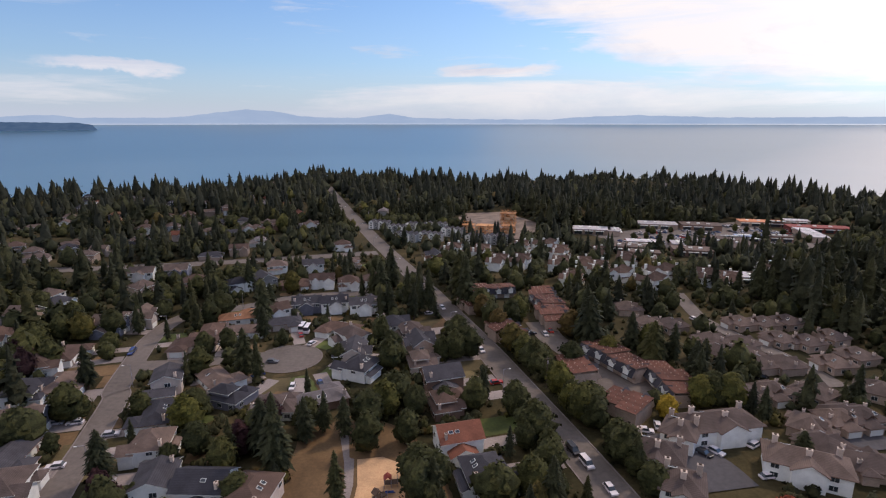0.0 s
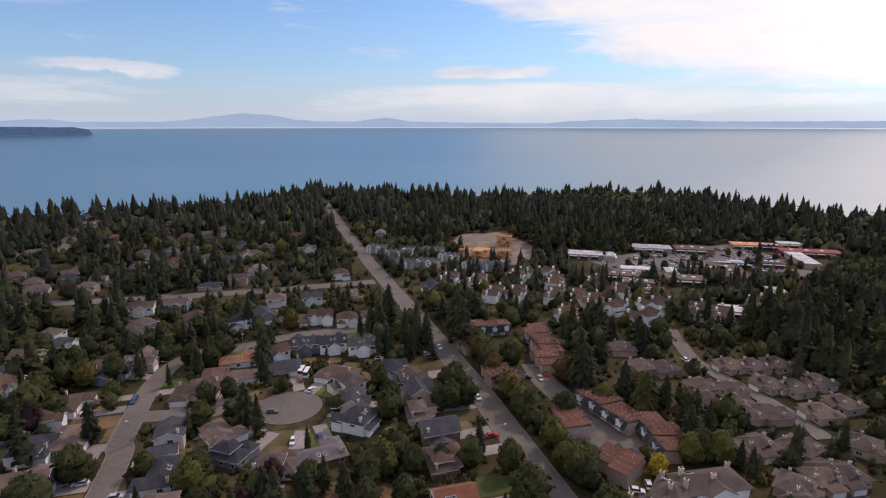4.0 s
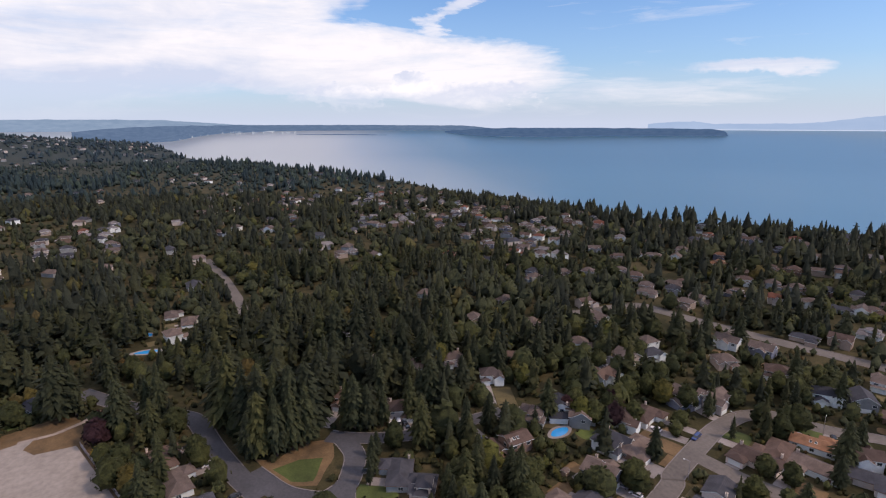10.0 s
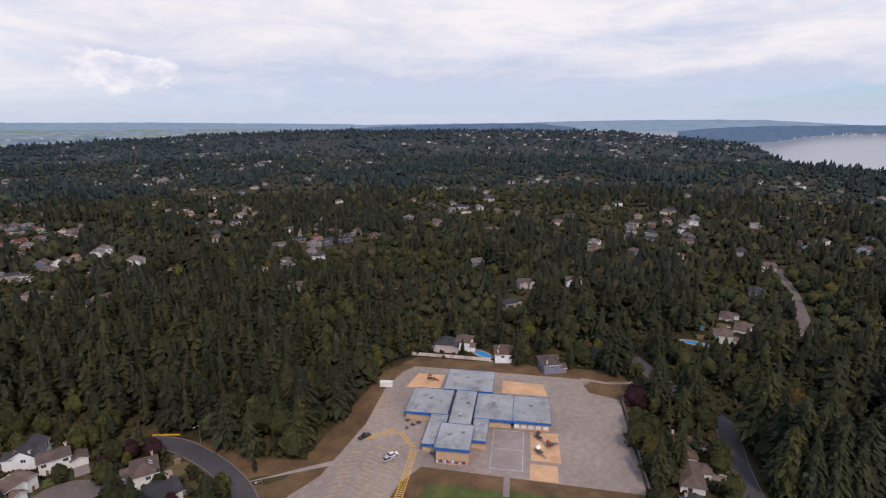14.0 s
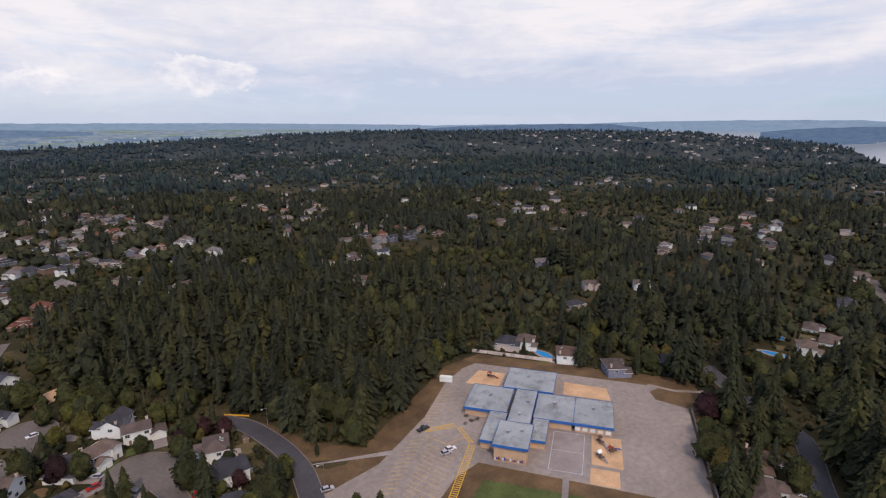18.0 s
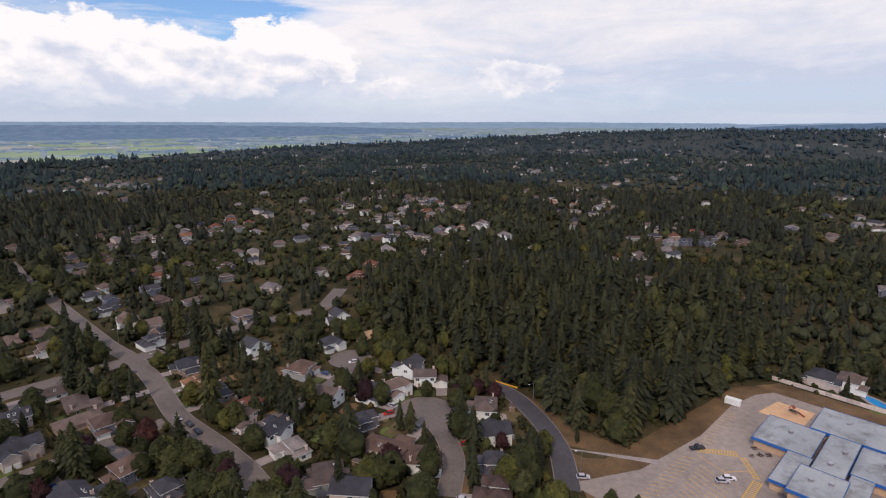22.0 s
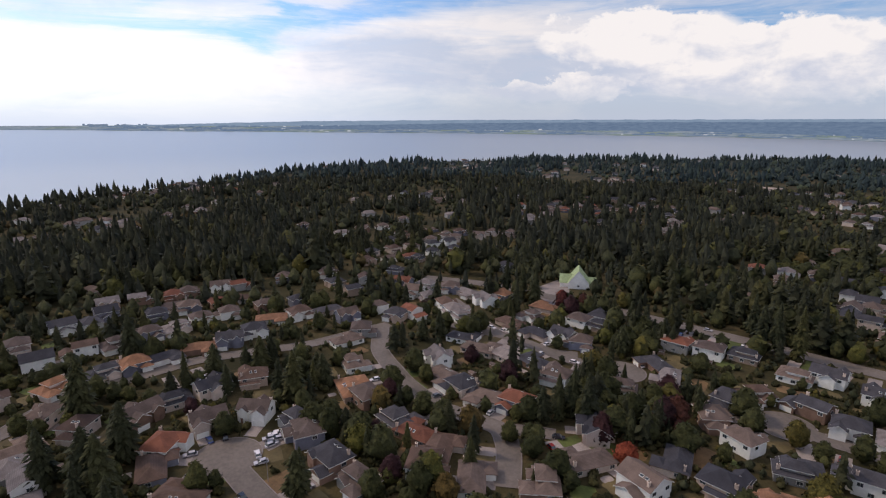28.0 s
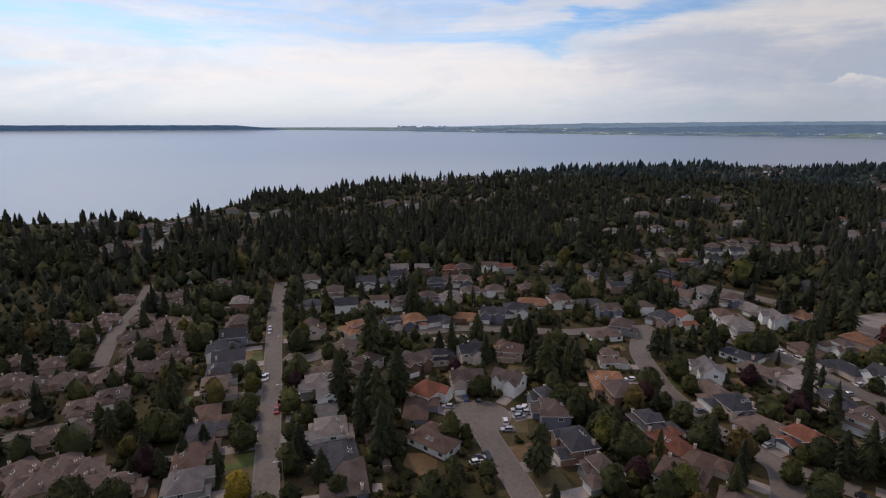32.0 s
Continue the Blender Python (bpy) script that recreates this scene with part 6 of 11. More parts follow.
house(-171.0, 286.0, -167, 3, "brown_grey", "white", 16.5)
house(-97.7, 204.3, -75, 2, "brown", "", 12.4)
house(-93.1, 221.3, -161, 2, "tan_orange", "", 7.6)
house(-84.5, 205.5, 12, 2, "brown_grey", "", 11.2)
house(-98.2, 192.0, 6, 2, "brown", "", 2.6)
house(-78.6, 225.7, -140, 3, "brown", "", 11.3)
house(-92.0, 158.9, -73, 4, "dark_grey", "", 3.5)
house(-77.9, 163.7, 132, 2, "brown_grey", "", 6.3)
house(-68.9, 151.5, 160, 4, "dark_grey", "", 11.4)
house(-52.8, 145.7, -173, 5, "brown_grey", "", 15.5)
house(-85.6, 141.2, -73, 2, "dark_grey", "", 4.4)
house(-71.3, 214.8, 23, 2, "dark_grey", "", 14.7)
house(-66.8, 236.2, -167, 3, "dark_grey", "", 10.4)
house(-54.6, 237.3, -167, 3, "dark_grey", "", 12.0)
house(-40.7, 235.4, -167, 3, "dark_grey", "", 17.1)
house(-46.1, 209.2, -22, 2, "brown", "", 8.5)
house(-39.7, 197.5, -48, 0, "brown_grey", "white", 2.5)
house(-36.3, 182.6, -88, 3, "dark_grey", "", 0.1)
house(-31.5, 171.6, -112, 4, "dark_grey", "", 6.7)
house(-40.5, 151.1, -151, 2, "light_grey", "", 14.0)
house(-24.5, 211.2, 109, 5, "dark_grey", "", 17.6)
house(-16.7, 204.4, 109, 4, "brown_grey", "", 12.4)
house(-11.8, 191.2, 109, 3, "dark_grey", "", 12.2)
house(-11.0, 178.3, 107, 5, "brown_grey", "", 15.3)
house(-3.7, 163.9, 107, 1, "dark_grey", "", 12.5)
house(-2.3, 149.0, 107, 1, "brown", "", 15.5)
house(-82.4, 271.7, 15, 2, "brown", "", 5.8)
house(-68.6, 273.0, 13, 3, "brown", "", 3.9)
house(-54.4, 271.5, 13, 0, "brown", "", 0.0)
house(-41.1, 275.6, 13, 5, "brown", "", 0.1)
house(-81.3, 304.5, -163, 3, "dark_grey", "", 21.8)
house(-62.0, 311.6, 110, 5, "brown_grey", "", 19.3)
house(-101.7, 302.6, -165, 4, "brown_grey", "", 17.7)
house(-153.4, 332.2, 15, 2, "dark_grey", "", 0.0)
house(-75.0, 359.0, 17, 5, "brown", "", 3.3)
house(-10.7, 327.4, -70, 3, "dark_grey", "", 9.8)
house(-194.1, 245.3, -97, 5, "brown_grey", "", 0.0)
house(-233.6, 249.3, -97, 1, "brown_grey", "", 9.2)
house(-212.4, 210.1, -128, 5, "brown_grey", "", 0.0)
house(-263.4, 265.3, 83, 4, "brown", "", 0.0)
house(-69.0, 110.0, -80, 4, "dark_grey", "white", 11.8)
house(-77.6, 124.5, -75, 0, "brown_grey", "", 7.5)
house(-56.5, 107.8, -87, 1, "dark_grey", "", 22.0)
house(-45.1, 104.5, -92, 0, "brown", "", 0.0)
house(-111.6, 118.9, 105, 2, "dark_grey", "", 4.9)
house(1.5, 128.7, 107, 1, "terracotta", "", 17.8)
house(7.4, 114.2, 106, 1, "dark_grey", "", 16.1)
house(-102.7, 106.9, 107, 0, "brown_grey", "", 0.0)
house(-208.5, -1.9, -170, 2, "brown", "", 7.1)
house(-191.3, 1.7, -168, 2, "brown_grey", "", 7.2)
house(-157.3, 71.8, -31, 2, "dark_grey", "", 6.3)
house(-146.4, 76.0, -38, 1, "dark_grey", "", 15.6)
house(-380.1, 13.4, 177, 2, "brown_grey", "", 0.0)
house(-362.1, 22.0, 177, 2, "brown_grey", "", 22.0)
house(-338.6, 11.6, -169, 0, "brown_grey", "white", 0.0)
house(-272.6, 93.4, 65, 3, "dark_grey", "", 0.0)
house(-241.0, 100.6, 47, 0, "brown_grey", "", 0.0)
house(-230.6, 137.4, 84, 4, "brown_grey", "", 0.0)
house(-204.3, 144.4, 65, 0, "brown_grey", "", 19.8)
house(-212.8, 167.2, 46, 4, "brown", "", 0.0)
house(-162.8, 152.1, -33, 4, "dark_grey", "", 13.5)
house(-151.7, 118.0, -94, 4, "brown", "", 14.4)
house(-196.2, 91.0, 67, 5, "brown", "", 5.7)
house(-142.8, 170.5, 106, 0, "brown", "", 18.0)
house(-116.5, 108.6, 105, 2, "brown_grey", "", 12.2)
house(-154.7, 291.8, -167, 3, "brown_grey", "", 14.4)
house(-139.6, 342.9, 15, 3, "brown", "", 6.1)
house(-136.9, 372.1, 15, 1, "light_grey", "white", 0.0)
house(-134.9, 271.3, 26, 0, "brown", "", 0.0)
house(-109.9, 265.2, 40, 0, "dark_grey", "", 17.1)
house(-99.4, 274.2, 40, 1, "dark_grey", "", 17.1)
house(-273.7, 180.5, 165, 4, "brown_grey", "", 0.0)
house(-334.9, 177.2, 131, 0, "brown_grey", "", 0.0)
house(-300.7, 223.0, 116, 2, "brown_grey", "", 0.0)
house(-252.2, 209.3, -174, 2, "brown_grey", "", 22.0)
house(-170.1, 5.7, -163, 1, "dark_grey", "white", 8.8)
house(-255.5, -128.0, -160, 0, "dark_grey", "", 0.0)
house(-261.8, -119.4, -162, 0, "brown_grey", "white", 0.0)
house(-258.1, -94.0, -153, 0, "brown", "", 0.0)
house(-256.6, -68.4, -144, 0, "brown_grey", "", 0.0)
house(-278.1, -48.1, -144, 1, "dark_grey", "", 8.8)
house(-285.5, 94.8, -57, 1, "dark_grey", "", 0.0)
house(-216.0, 74.0, 52, 0, "brown", "", 13.8)
house(-235.4, 122.4, 86, 5, "brown_grey", "", 0.0)
house(91.9, -237.1, 19, 3, "dark_grey", "white", 20.9)
house(80.0, -242.6, 20, 1, "dark_grey", "white", 19.8)
house(66.4, -245.6, 20, 3, "dark_grey", "", 21.6)
house(73.1, -224.0, -158, 1, "brown_grey", "", 12.0)
house(73.9, -209.7, -158, 1, "light_grey", "", 0.0)
house(58.8, -219.1, -158, 3, "dark_grey", "", 2.1)
house(86.5, -204.4, -158, 1, "dark_grey", "", 0.0)
house(53.2, -180.8, 22, 2, "dark_grey", "", 13.4)
house(37.4, -179.2, 24, 1, "dark_grey", "white", 20.9)
house(55.5, -268.2, 20, 2, "brown_grey", "", 4.1)
house(45.7, -252.5, -77, 2, "brown_grey", "", 18.9)
house(43.3, -235.1, -156, 2, "brown_grey", "", 10.6)
house(32.1, -227.4, -161, 5, "brown", "", 0.0)
house(22.8, -191.4, 24, 5, "brown", "", 15.7)
house(11.2, -172.7, -69, 1, "dark_grey", "white", 12.1)
house(6.8, -160.5, -76, 2, "brown_grey", "", 11.1)
house(88.0, -346.1, -68, 2, "brown_grey", "", 22.0)
house(66.6, -323.5, -68, 5, "brown_grey", "", 12.3)
house(3.2, -269.0, 103, 5, "dark_grey", "", 3.7)
house(-1.5, -250.0, 103, 1, "tan_orange", "", 4.1)
house(-7.1, -236.2, 103, 0, "dark_grey", "", 6.6)
house(-15.4, -218.7, -149, 2, "terracotta", "", 5.3)
house(-13.8, -209.4, -149, 5, "brown_grey", "", 0.0)
house(-23.6, -193.1, 31, 3, "dark_grey", "", 0.0)
house(-28.1, -179.0, 104, 4, "light_grey", "", 4.7)
house(47.7, -380.0, 112, 0, "dark_grey", "", 3.5)
house(33.6, -350.9, 112, 3, "brown_grey", "", 6.0)
house(19.9, -311.8, -157, 1, "dark_grey", "white", 0.0)
house(16.2, -389.7, 112, 2, "brown", "", 0.0)
house(-29.1, -331.2, -166, 5, "brown_grey", "", 0.0)
house(-27.7, -278.9, 24, 1, "dark_grey", "", 0.0)
house(-44.4, -242.7, -143, 4, "brown", "", 8.7)
house(-64.4, -266.4, -162, 0, "dark_grey", "", 1.3)
house(-79.9, -303.2, 8, 1, "dark_grey", "white", 13.9)
house(-48.8, -210.2, 37, 1, "brown_grey", "white", 0.0)
house(-67.1, -206.4, -144, 0, "dark_grey", "white", 7.2)
house(-78.1, -204.4, -167, 0, "brown_grey", "", 0.6)
house(-94.4, -207.5, 152, 4, "brown_grey", "", 6.2)
house(-91.1, -221.3, 37, 3, "dark_grey", "white", 16.8)
house(-55.9, -185.1, -90, 0, "dark_grey", "", 7.6)
house(-58.8, -166.5, -52, 2, "brown", "", 11.2)
house(-35.6, -157.4, 80, 5, "brown_grey", "", 8.4)
house(-40.5, -147.2, 61, 1, "dark_grey", "", 16.5)
house(-66.9, -152.7, -125, 0, "brown", "white", 0.3)
house(-103.4, -172.5, 58, 0, "brown_grey", "", 5.3)
house(-97.5, -155.2, 75, 1, "dark_grey", "white", 6.0)
house(-87.0, -139.1, 55, 5, "dark_grey", "", 2.0)
house(-82.4, -128.5, 55, 1, "brown", "", 4.2)
house(102.3, -307.5, -160, 3, "brown_grey", "", 22.0)
house(119.1, -307.2, -161, 5, "brown_grey", "", 0.0)
house(296.6, -157.8, -116, 4, "brown_grey", "", 6.0)
house(284.7, -162.5, -165, 2, "light_grey", "", 1.7)
house(263.0, -163.4, 175, 3, "light_grey", "", 3.8)
house(266.8, -177.8, 27, 5, "tan_orange", "", 10.0)
house(230.3, -172.7, -168, 0, "brown_grey", "", 15.3)
house(238.3, -189.1, 27, 2, "tan_orange", "", 12.8)
house(212.0, -191.4, 22, 5, "brown_grey", "", 22.0)
house(201.9, -195.4, 22, 1, "dark_grey", "", 22.0)
house(267.9, -139.6, -5, 0, "brown", "", 0.0)
house(248.7, -138.2, -5, 5, "light_grey", "", 0.0)
house(227.0, -157.2, -168, 2, "brown", "", 0.0)
house(208.8, -161.1, -168, 2, "dark_grey", "", 0.0)
house(197.7, -168.4, -167, 3, "dark_grey", "white", 4.1)
house(187.9, -171.4, -138, 5, "brown_grey", "", 0.0)
house(155.0, -185.7, 165, 2, "dark_grey", "", 0.0)
house(143.7, -180.5, 125, 2, "light_grey", "", 1.7)
house(146.8, -155.6, 42, 1, "brown_grey", "white", 1.1)
house(221.6, -124.9, 32, 2, "dark_grey", "white", 5.4)
house(205.8, -125.4, 32, 2, "brown_grey", "", 13.3)
house(193.1, -132.3, 14, 2, "light_grey", "", 10.0)
house(181.7, -139.3, 14, 2, "dark_grey", "", 6.0)
house(165.4, -138.6, 32, 0, "brown_grey", "", 11.8)
house(203.3, -101.8, 177, 3, "light_grey", "", 8.7)
house(188.0, -97.1, -171, 2, "brown_grey", "", 3.7)
house(176.0, -99.2, -171, 5, "dark_grey", "", 3.9)
house(163.1, -104.3, -150, 2, "brown_grey", "", 3.0)
house(154.2, -110.5, -153, 0, "terracotta", "", 4.3)
house(125.9, -123.5, 146, 3, "dark_grey", "", 2.7)
house(114.6, -110.6, 84, 2, "brown_grey", "", 8.2)
house(98.1, -117.1, 97, 1, "brown_grey", "", 22.0)
house(165.3, -211.6, 22, 0, "terracotta", "", 21.0)
house(153.3, -218.7, 22, 0, "brown_grey", "white", 18.7)
house(142.7, -228.7, 19, 4, "dark_grey", "", 12.7)
house(118.8, -184.5, -74, 5, "dark_grey", "", 2.6)
house(113.7, -167.8, -32, 5, "brown_grey", "", 8.9)
house(98.3, -163.4, 3, 0, "brown_grey", "white", 9.3)
house(101.8, -135.5, 126, 2, "dark_grey", "", 0.0)
house(87.0, -137.2, 14, 0, "dark_grey", "", 0.0)
house(119.4, -228.2, 19, 0, "brown_grey", "white", 20.6)
house(112.0, -239.2, 19, 3, "dark_grey", "", 12.5)
house(116.5, -197.5, -115, 0, "brown", "", 1.3)
house(100.7, -205.7, -177, 4, "dark_grey", "", 0.0)
house(80.4, -163.5, 36, 4, "dark_grey", "", 15.6)
house(67.8, -175.5, 22, 4, "dark_grey", "white", 13.0)
house(73.5, -142.6, 29, 1, "tan_orange", "", 0.0)
house(61.7, -147.3, 42, 1, "tan_orange", "", 0.0)
house(56.3, -135.2, 39, 4, "brown_grey", "", 0.0)
house(31.7, -154.2, -76, 3, "dark_grey", "white", 0.0)
house(33.2, -138.7, -66, 1, "light_grey", "", 0.0)
house(17.4, -158.3, -76, 0, "brown_grey", "", 21.9)
house(21.9, -334.7, 112, 1, "brown_grey", "", 10.9)
house(11.2, -322.0, -156, 4, "dark_grey", "", 5.3)
house(51.8, -430.0, 111, 0, "brown_grey", "", 18.0)
house(45.2, -396.1, 111, 4, "dark_grey", "", 11.8)
house(167.7, -365.0, -69, 0, "dark_grey", "", 0.0)
house(149.3, -351.4, -69, 5, "brown_grey", "", 0.0)
house(75.4, -352.9, -68, 2, "brown_grey", "", 9.7)
house(129.8, -409.0, -69, 2, "dark_grey", "", 0.0)
house(114.2, -448.2, -69, 5, "dark_grey", "", 10.9)
house(184.1, 9.4, -33, 0, "terracotta", "", 4.1)
house(173.1, 12.2, -3, 2, "brown", "", 3.3)
house(154.1, 5.6, 50, 2, "brown", "", 5.0)
house(193.6, -5.4, -80, 3, "brown_grey", "", 4.0)
house(192.8, -21.4, -120, 3, "brown_grey", "white", 6.2)
house(180.4, -33.4, -161, 0, "dark_grey", "", 7.6)
house(170.4, -34.6, 177, 0, "brown_grey", "", 7.5)
house(151.3, -37.6, -162, 0, "dark_grey", "", 11.5)
house(138.3, -42.3, -164, 5, "brown_grey", "", 12.1)
house(157.7, 39.3, -164, 1, "light_grey", "", 8.9)
house(189.7, 50.8, -163, 1, "light_grey", "", 6.9)
house(178.7, 45.0, -164, 4, "light_grey", "", 9.4)
house(202.5, 52.2, 120, 2, "brown_grey", "", 7.1)
house(210.3, 35.6, 150, 5, "brown", "", 15.3)
house(245.6, 68.7, -163, 3, "brown", "", 6.3)
house(249.4, 47.7, -55, 1, "tan_orange", "", 0.0)
house(281.8, 58.4, -165, 1, "dark_grey", "white", 0.0)
house(279.2, 77.0, -165, 0, "dark_grey", "", 8.0)
house(288.6, 42.3, -75, 4, "brown", "", 0.0)
house(289.0, 28.7, -75, 5, "brown_grey", "", 0.0)
house(259.5, 19.7, -75, 1, "tan_orange", "", 0.0)
house(255.7, 30.9, -75, 5, "dark_grey", "", 0.0)
house(262.1, 8.6, -73, 2, "dark_grey", "", 0.0)
house(216.8, 5.4, 105, 4, "dark_grey", "", 22.0)
house(209.0, 15.6, -56, 3, "brown_grey", "", 0.0)
house(299.7, 1.5, -80, 5, "light_grey", "", 0.0)
house(340.0, 36.1, -165, 1, "dark_grey", "", 0.0)
house(324.7, 42.5, -165, 0, "dark_grey", "white", 0.0)
house(325.9, 54.8, -165, 1, "dark_grey", "", 0.0)
house(329.4, 90.2, -165, 1, "brown_grey", "", 7.8)
house(307.2, 70.3, -165, 5, "brown_grey", "", 21.6)
house(266.8, -6.7, -96, 2, "tan_orange", "", 0.0)
house(267.9, -20.9, -96, 3, "dark_grey", "", 1.2)
house(277.5, -33.4, -96, 0, "dark_grey", "", 12.2)
house(222.2, -25.0, 84, 1, "brown", "", 21.7)
house(220.6, -8.6, 107, 3, "dark_grey", "", 22.0)
house(217.1, -66.6, -3, 1, "brown_grey", "white", 4.6)
house(195.5, -58.7, -3, 2, "tan_orange", "", 11.5)
house(185.0, -62.3, 9, 0, "brown_grey", "", 8.6)
house(244.7, -72.1, 100, 2, "brown_grey", "", 0.0)
house(253.5, -83.1, -23, 5, "brown_grey", "", 0.0)
house(292.3, -44.8, -98, 2, "tan_orange", "", 0.0)
house(293.6, -59.9, -80, 0, "brown", "", 0.0)
house(291.3, -75.7, -80, 2, "dark_grey", "", 22.0)
house(275.2, -82.1, -80, 3, "brown_grey", "", 7.8)
house(339.2, 2.9, -84, 2, "brown_grey", "", 0.0)
house(332.2, -5.5, -90, 0, "brown_grey", "", 0.0)
house(295.3, 14.7, -73, 0, "brown_grey", "", 0.0)
house(340.1, -115.2, -10, 4, "brown", "", 0.0)
house(361.2, -6.6, -91, 5, "brown_grey", "", 0.0)
house(363.5, -25.7, -96, 3, "brown_grey", "", 0.0)
house(368.2, -96.3, -30, 5, "brown_grey", "", 0.0)
house(368.4, -66.7, -22, 5, "brown_grey", "", 0.0)
house(299.3, -133.4, -46, 1, "brown_grey", "", 14.0)
house(284.3, -136.6, -11, 4, "light_grey", "", 3.4)
house(154.2, -68.8, 30, 2, "terracotta", "", 9.8)
house(141.6, -71.8, -36, 2, "brown", "", 11.1)
house(164.6, -66.0, 11, 4, "dark_grey", "", 8.1)
house(123.7, -73.7, -36, 2, "brown_grey", "", 0.0)
house(112.3, -91.2, 144, 5, "brown_grey", "", 0.0)
house(209.8, -204.3, 22, 1, "dark_grey", "", 11.4)
house(257.9, -139.2, -5, 1, "light_grey", "", 0.0)
house(227.8, -304.1, -158, 2, "brown_grey", "", 0.0)
house(193.6, -316.2, -158, 2, "brown_grey", "", 0.0)
house(264.1, -116.8, -164, 4, "terracotta", "", 5.9)
house(265.7, -107.4, -138, 4, "dark_grey", "", 0.0)
house(284.5, 117.5, 15, 0, "light_grey", "", 8.4)
house(254.9, 107.0, 17, 5, "brown_grey", "", 6.1)
house(234.6, 101.5, 17, 1, "dark_grey", "", 6.8)
house(218.8, 102.0, 17, 4, "dark_grey", "", 11.9)
house(210.0, 93.6, 17, 1, "dark_grey", "", 6.5)
house(197.7, 92.3, 17, 0, "dark_grey", "", 8.9)
house(185.5, 88.5, 17, 0, "brown_grey", "", 8.8)
house(166.8, 83.4, 16, 2, "brown", "", 9.3)
house(155.1, 80.4, 16, 2, "dark_grey", "", 9.7)
house(143.0, 78.0, 16, 2, "brown", "", 10.8)
house(129.5, 73.0, 17, 0, "light_grey", "", 10.0)
house(144.7, 33.3, -163, 2, "dark_grey", "", 10.9)
house(134.5, 29.3, -163, 2, "brown_grey", "", 11.8)
house(224.0, 47.9, 150, 0, "brown_grey", "", 0.0)
house(336.1, 169.7, -158, 0, "brown_grey", "", 13.7)
house(320.9, 143.3, 15, 1, "brown_grey", "", 22.0)
house(135.9, -63.5, -36, 5, "brown", "", 14.5)
house(-518.6, 481.9, 56, 0, "brown_grey", "", 0.0)
house(-459.8, 467.9, 52, 1, "brown_grey", "", 0.0)
house(-407.1, 455.4, 46, 5, "light_grey", "", 0.0)
house(-337.1, 424.3, 35, 2, "brown_grey", "", 0.0)
house(-428.7, 381.5, 66, 3, "brown_grey", "", 0.0)
house(-433.1, 351.9, 74, 5, "brown", "", 0.0)
house(-264.6, 361.0, 15, 2, "brown_grey", "", 0.0)
house(-260.1, 325.2, 24, 2, "brown_grey", "", 14.8)
house(-228.4, 340.0, 9, 4, "brown_grey", "", 22.0)
house(-363.2, 277.1, 83, 4, "brown", "", 0.0)
house(-330.8, 275.3, 83, 5, "brown_grey", "", 0.0)
house(-141.5, 488.0, 109, 5, "terracotta", "", 0.0)
house(-157.6, 411.0, 109, 3, "brown_grey", "", 0.0)
house(-226.0, 379.0, 13, 5, "brown_grey", "", 0.0)
house(-227.5, 323.5, 9, 0, "brown_grey", "", 6.9)
house(-684.6, 451.0, 20, 1, "brown_grey", "", 0.0)
house(-637.7, 384.8, 17, 5, "light_grey", "", 0.0)
house(-525.2, 366.7, 77, 4, "brown_grey", "", 0.0)
house(-561.0, 319.7, 5, 5, "brown_grey", "", 0.0)
house(-481.0, 499.5, 49, 0, "terracotta", "", 0.0)
house(-286.2, 448.1, 14, 0, "tan_orange", "", 0.0)
house(-317.5, 534.4, 108, 4, "brown_grey", "", 0.0)
house(-151.2, 435.2, 109, 3, "brown_grey", "", 0.0)
house(-114.8, 431.0, 109, 3, "brown_grey", "", 0.0)
house(-274.7, 285.7, 83, 2, "brown_grey", "", 11.3)
house(-744.6, 423.0, 29, 5, "light_grey", "", 0.0)
house(-731.9, 382.3, 30, 0, "brown_grey", "", 0.0)
house(-714.8, 348.8, 31, 2, "brown_grey", "", 0.0)
house(-560.6, 420.8, 69, 3, "brown_grey", "", 0.0)
house(-643.8, 350.1, 19, 0, "brown_grey", "", 0.0)
house(-721.4, 441.5, 25, 5, "light_grey", "", 0.0)
house(-620.0, 406.8, 13, 3, "brown_grey", "", 0.0)
house(-571.2, 409.1, 71, 2, "brown_grey", "", 0.0)
house(-525.1, 417.5, 67, 0, "brown_grey", "", 0.0)
house(-483.9, 425.0, 62, 0, "light_grey", "", 0.0)
house(-498.7, 480.5, 54, 0, "brown_grey", "", 0.0)
house(-474.3, 491.9, 50, 3, "terracotta", "", 0.0)
house(-425.2, 482.8, 44, 3, "brown_grey", "", 0.0)
house(-269.3, 334.4, 31, 1, "brown_grey", "", 0.0)
house(-316.5, 430.2, 28, 1, "brown_grey", "", 0.0)
house(-391.0, 332.5, 77, 5, "brown_grey", "", 0.0)
house(-330.2, 305.1, 83, 0, "brown_grey", "", 0.0)
house(-367.6, 546.0, 108, 4, "brown", "", 0.0)
house(-299.4, 471.2, 16, 0, "tan_orange", "", 0.0)
house(-310.8, 351.4, 51, 1, "brown_grey", "", 0.0)
house(-346.6, 410.6, 42, 5, "brown_grey", "", 0.0)
house(-449.3, 351.4, 76, 2, "brown_grey", "", 0.0)
house(-462.9, 318.9, 83, 5, "brown_grey", "", 0.0)
house(-485.7, 165.8, 4, 0, "brown_grey", "", 0.0)
house(-492.9, 180.1, 4, 1, "light_grey", "", 0.0)
house(-462.2, 191.7, 1, 3, "brown_grey", "", 0.0)
house(-541.8, -106.4, 179, 5, "brown_grey", "", 0.0)
house(-811.5, 79.6, 84, 3, "brown_grey", "", 0.0)
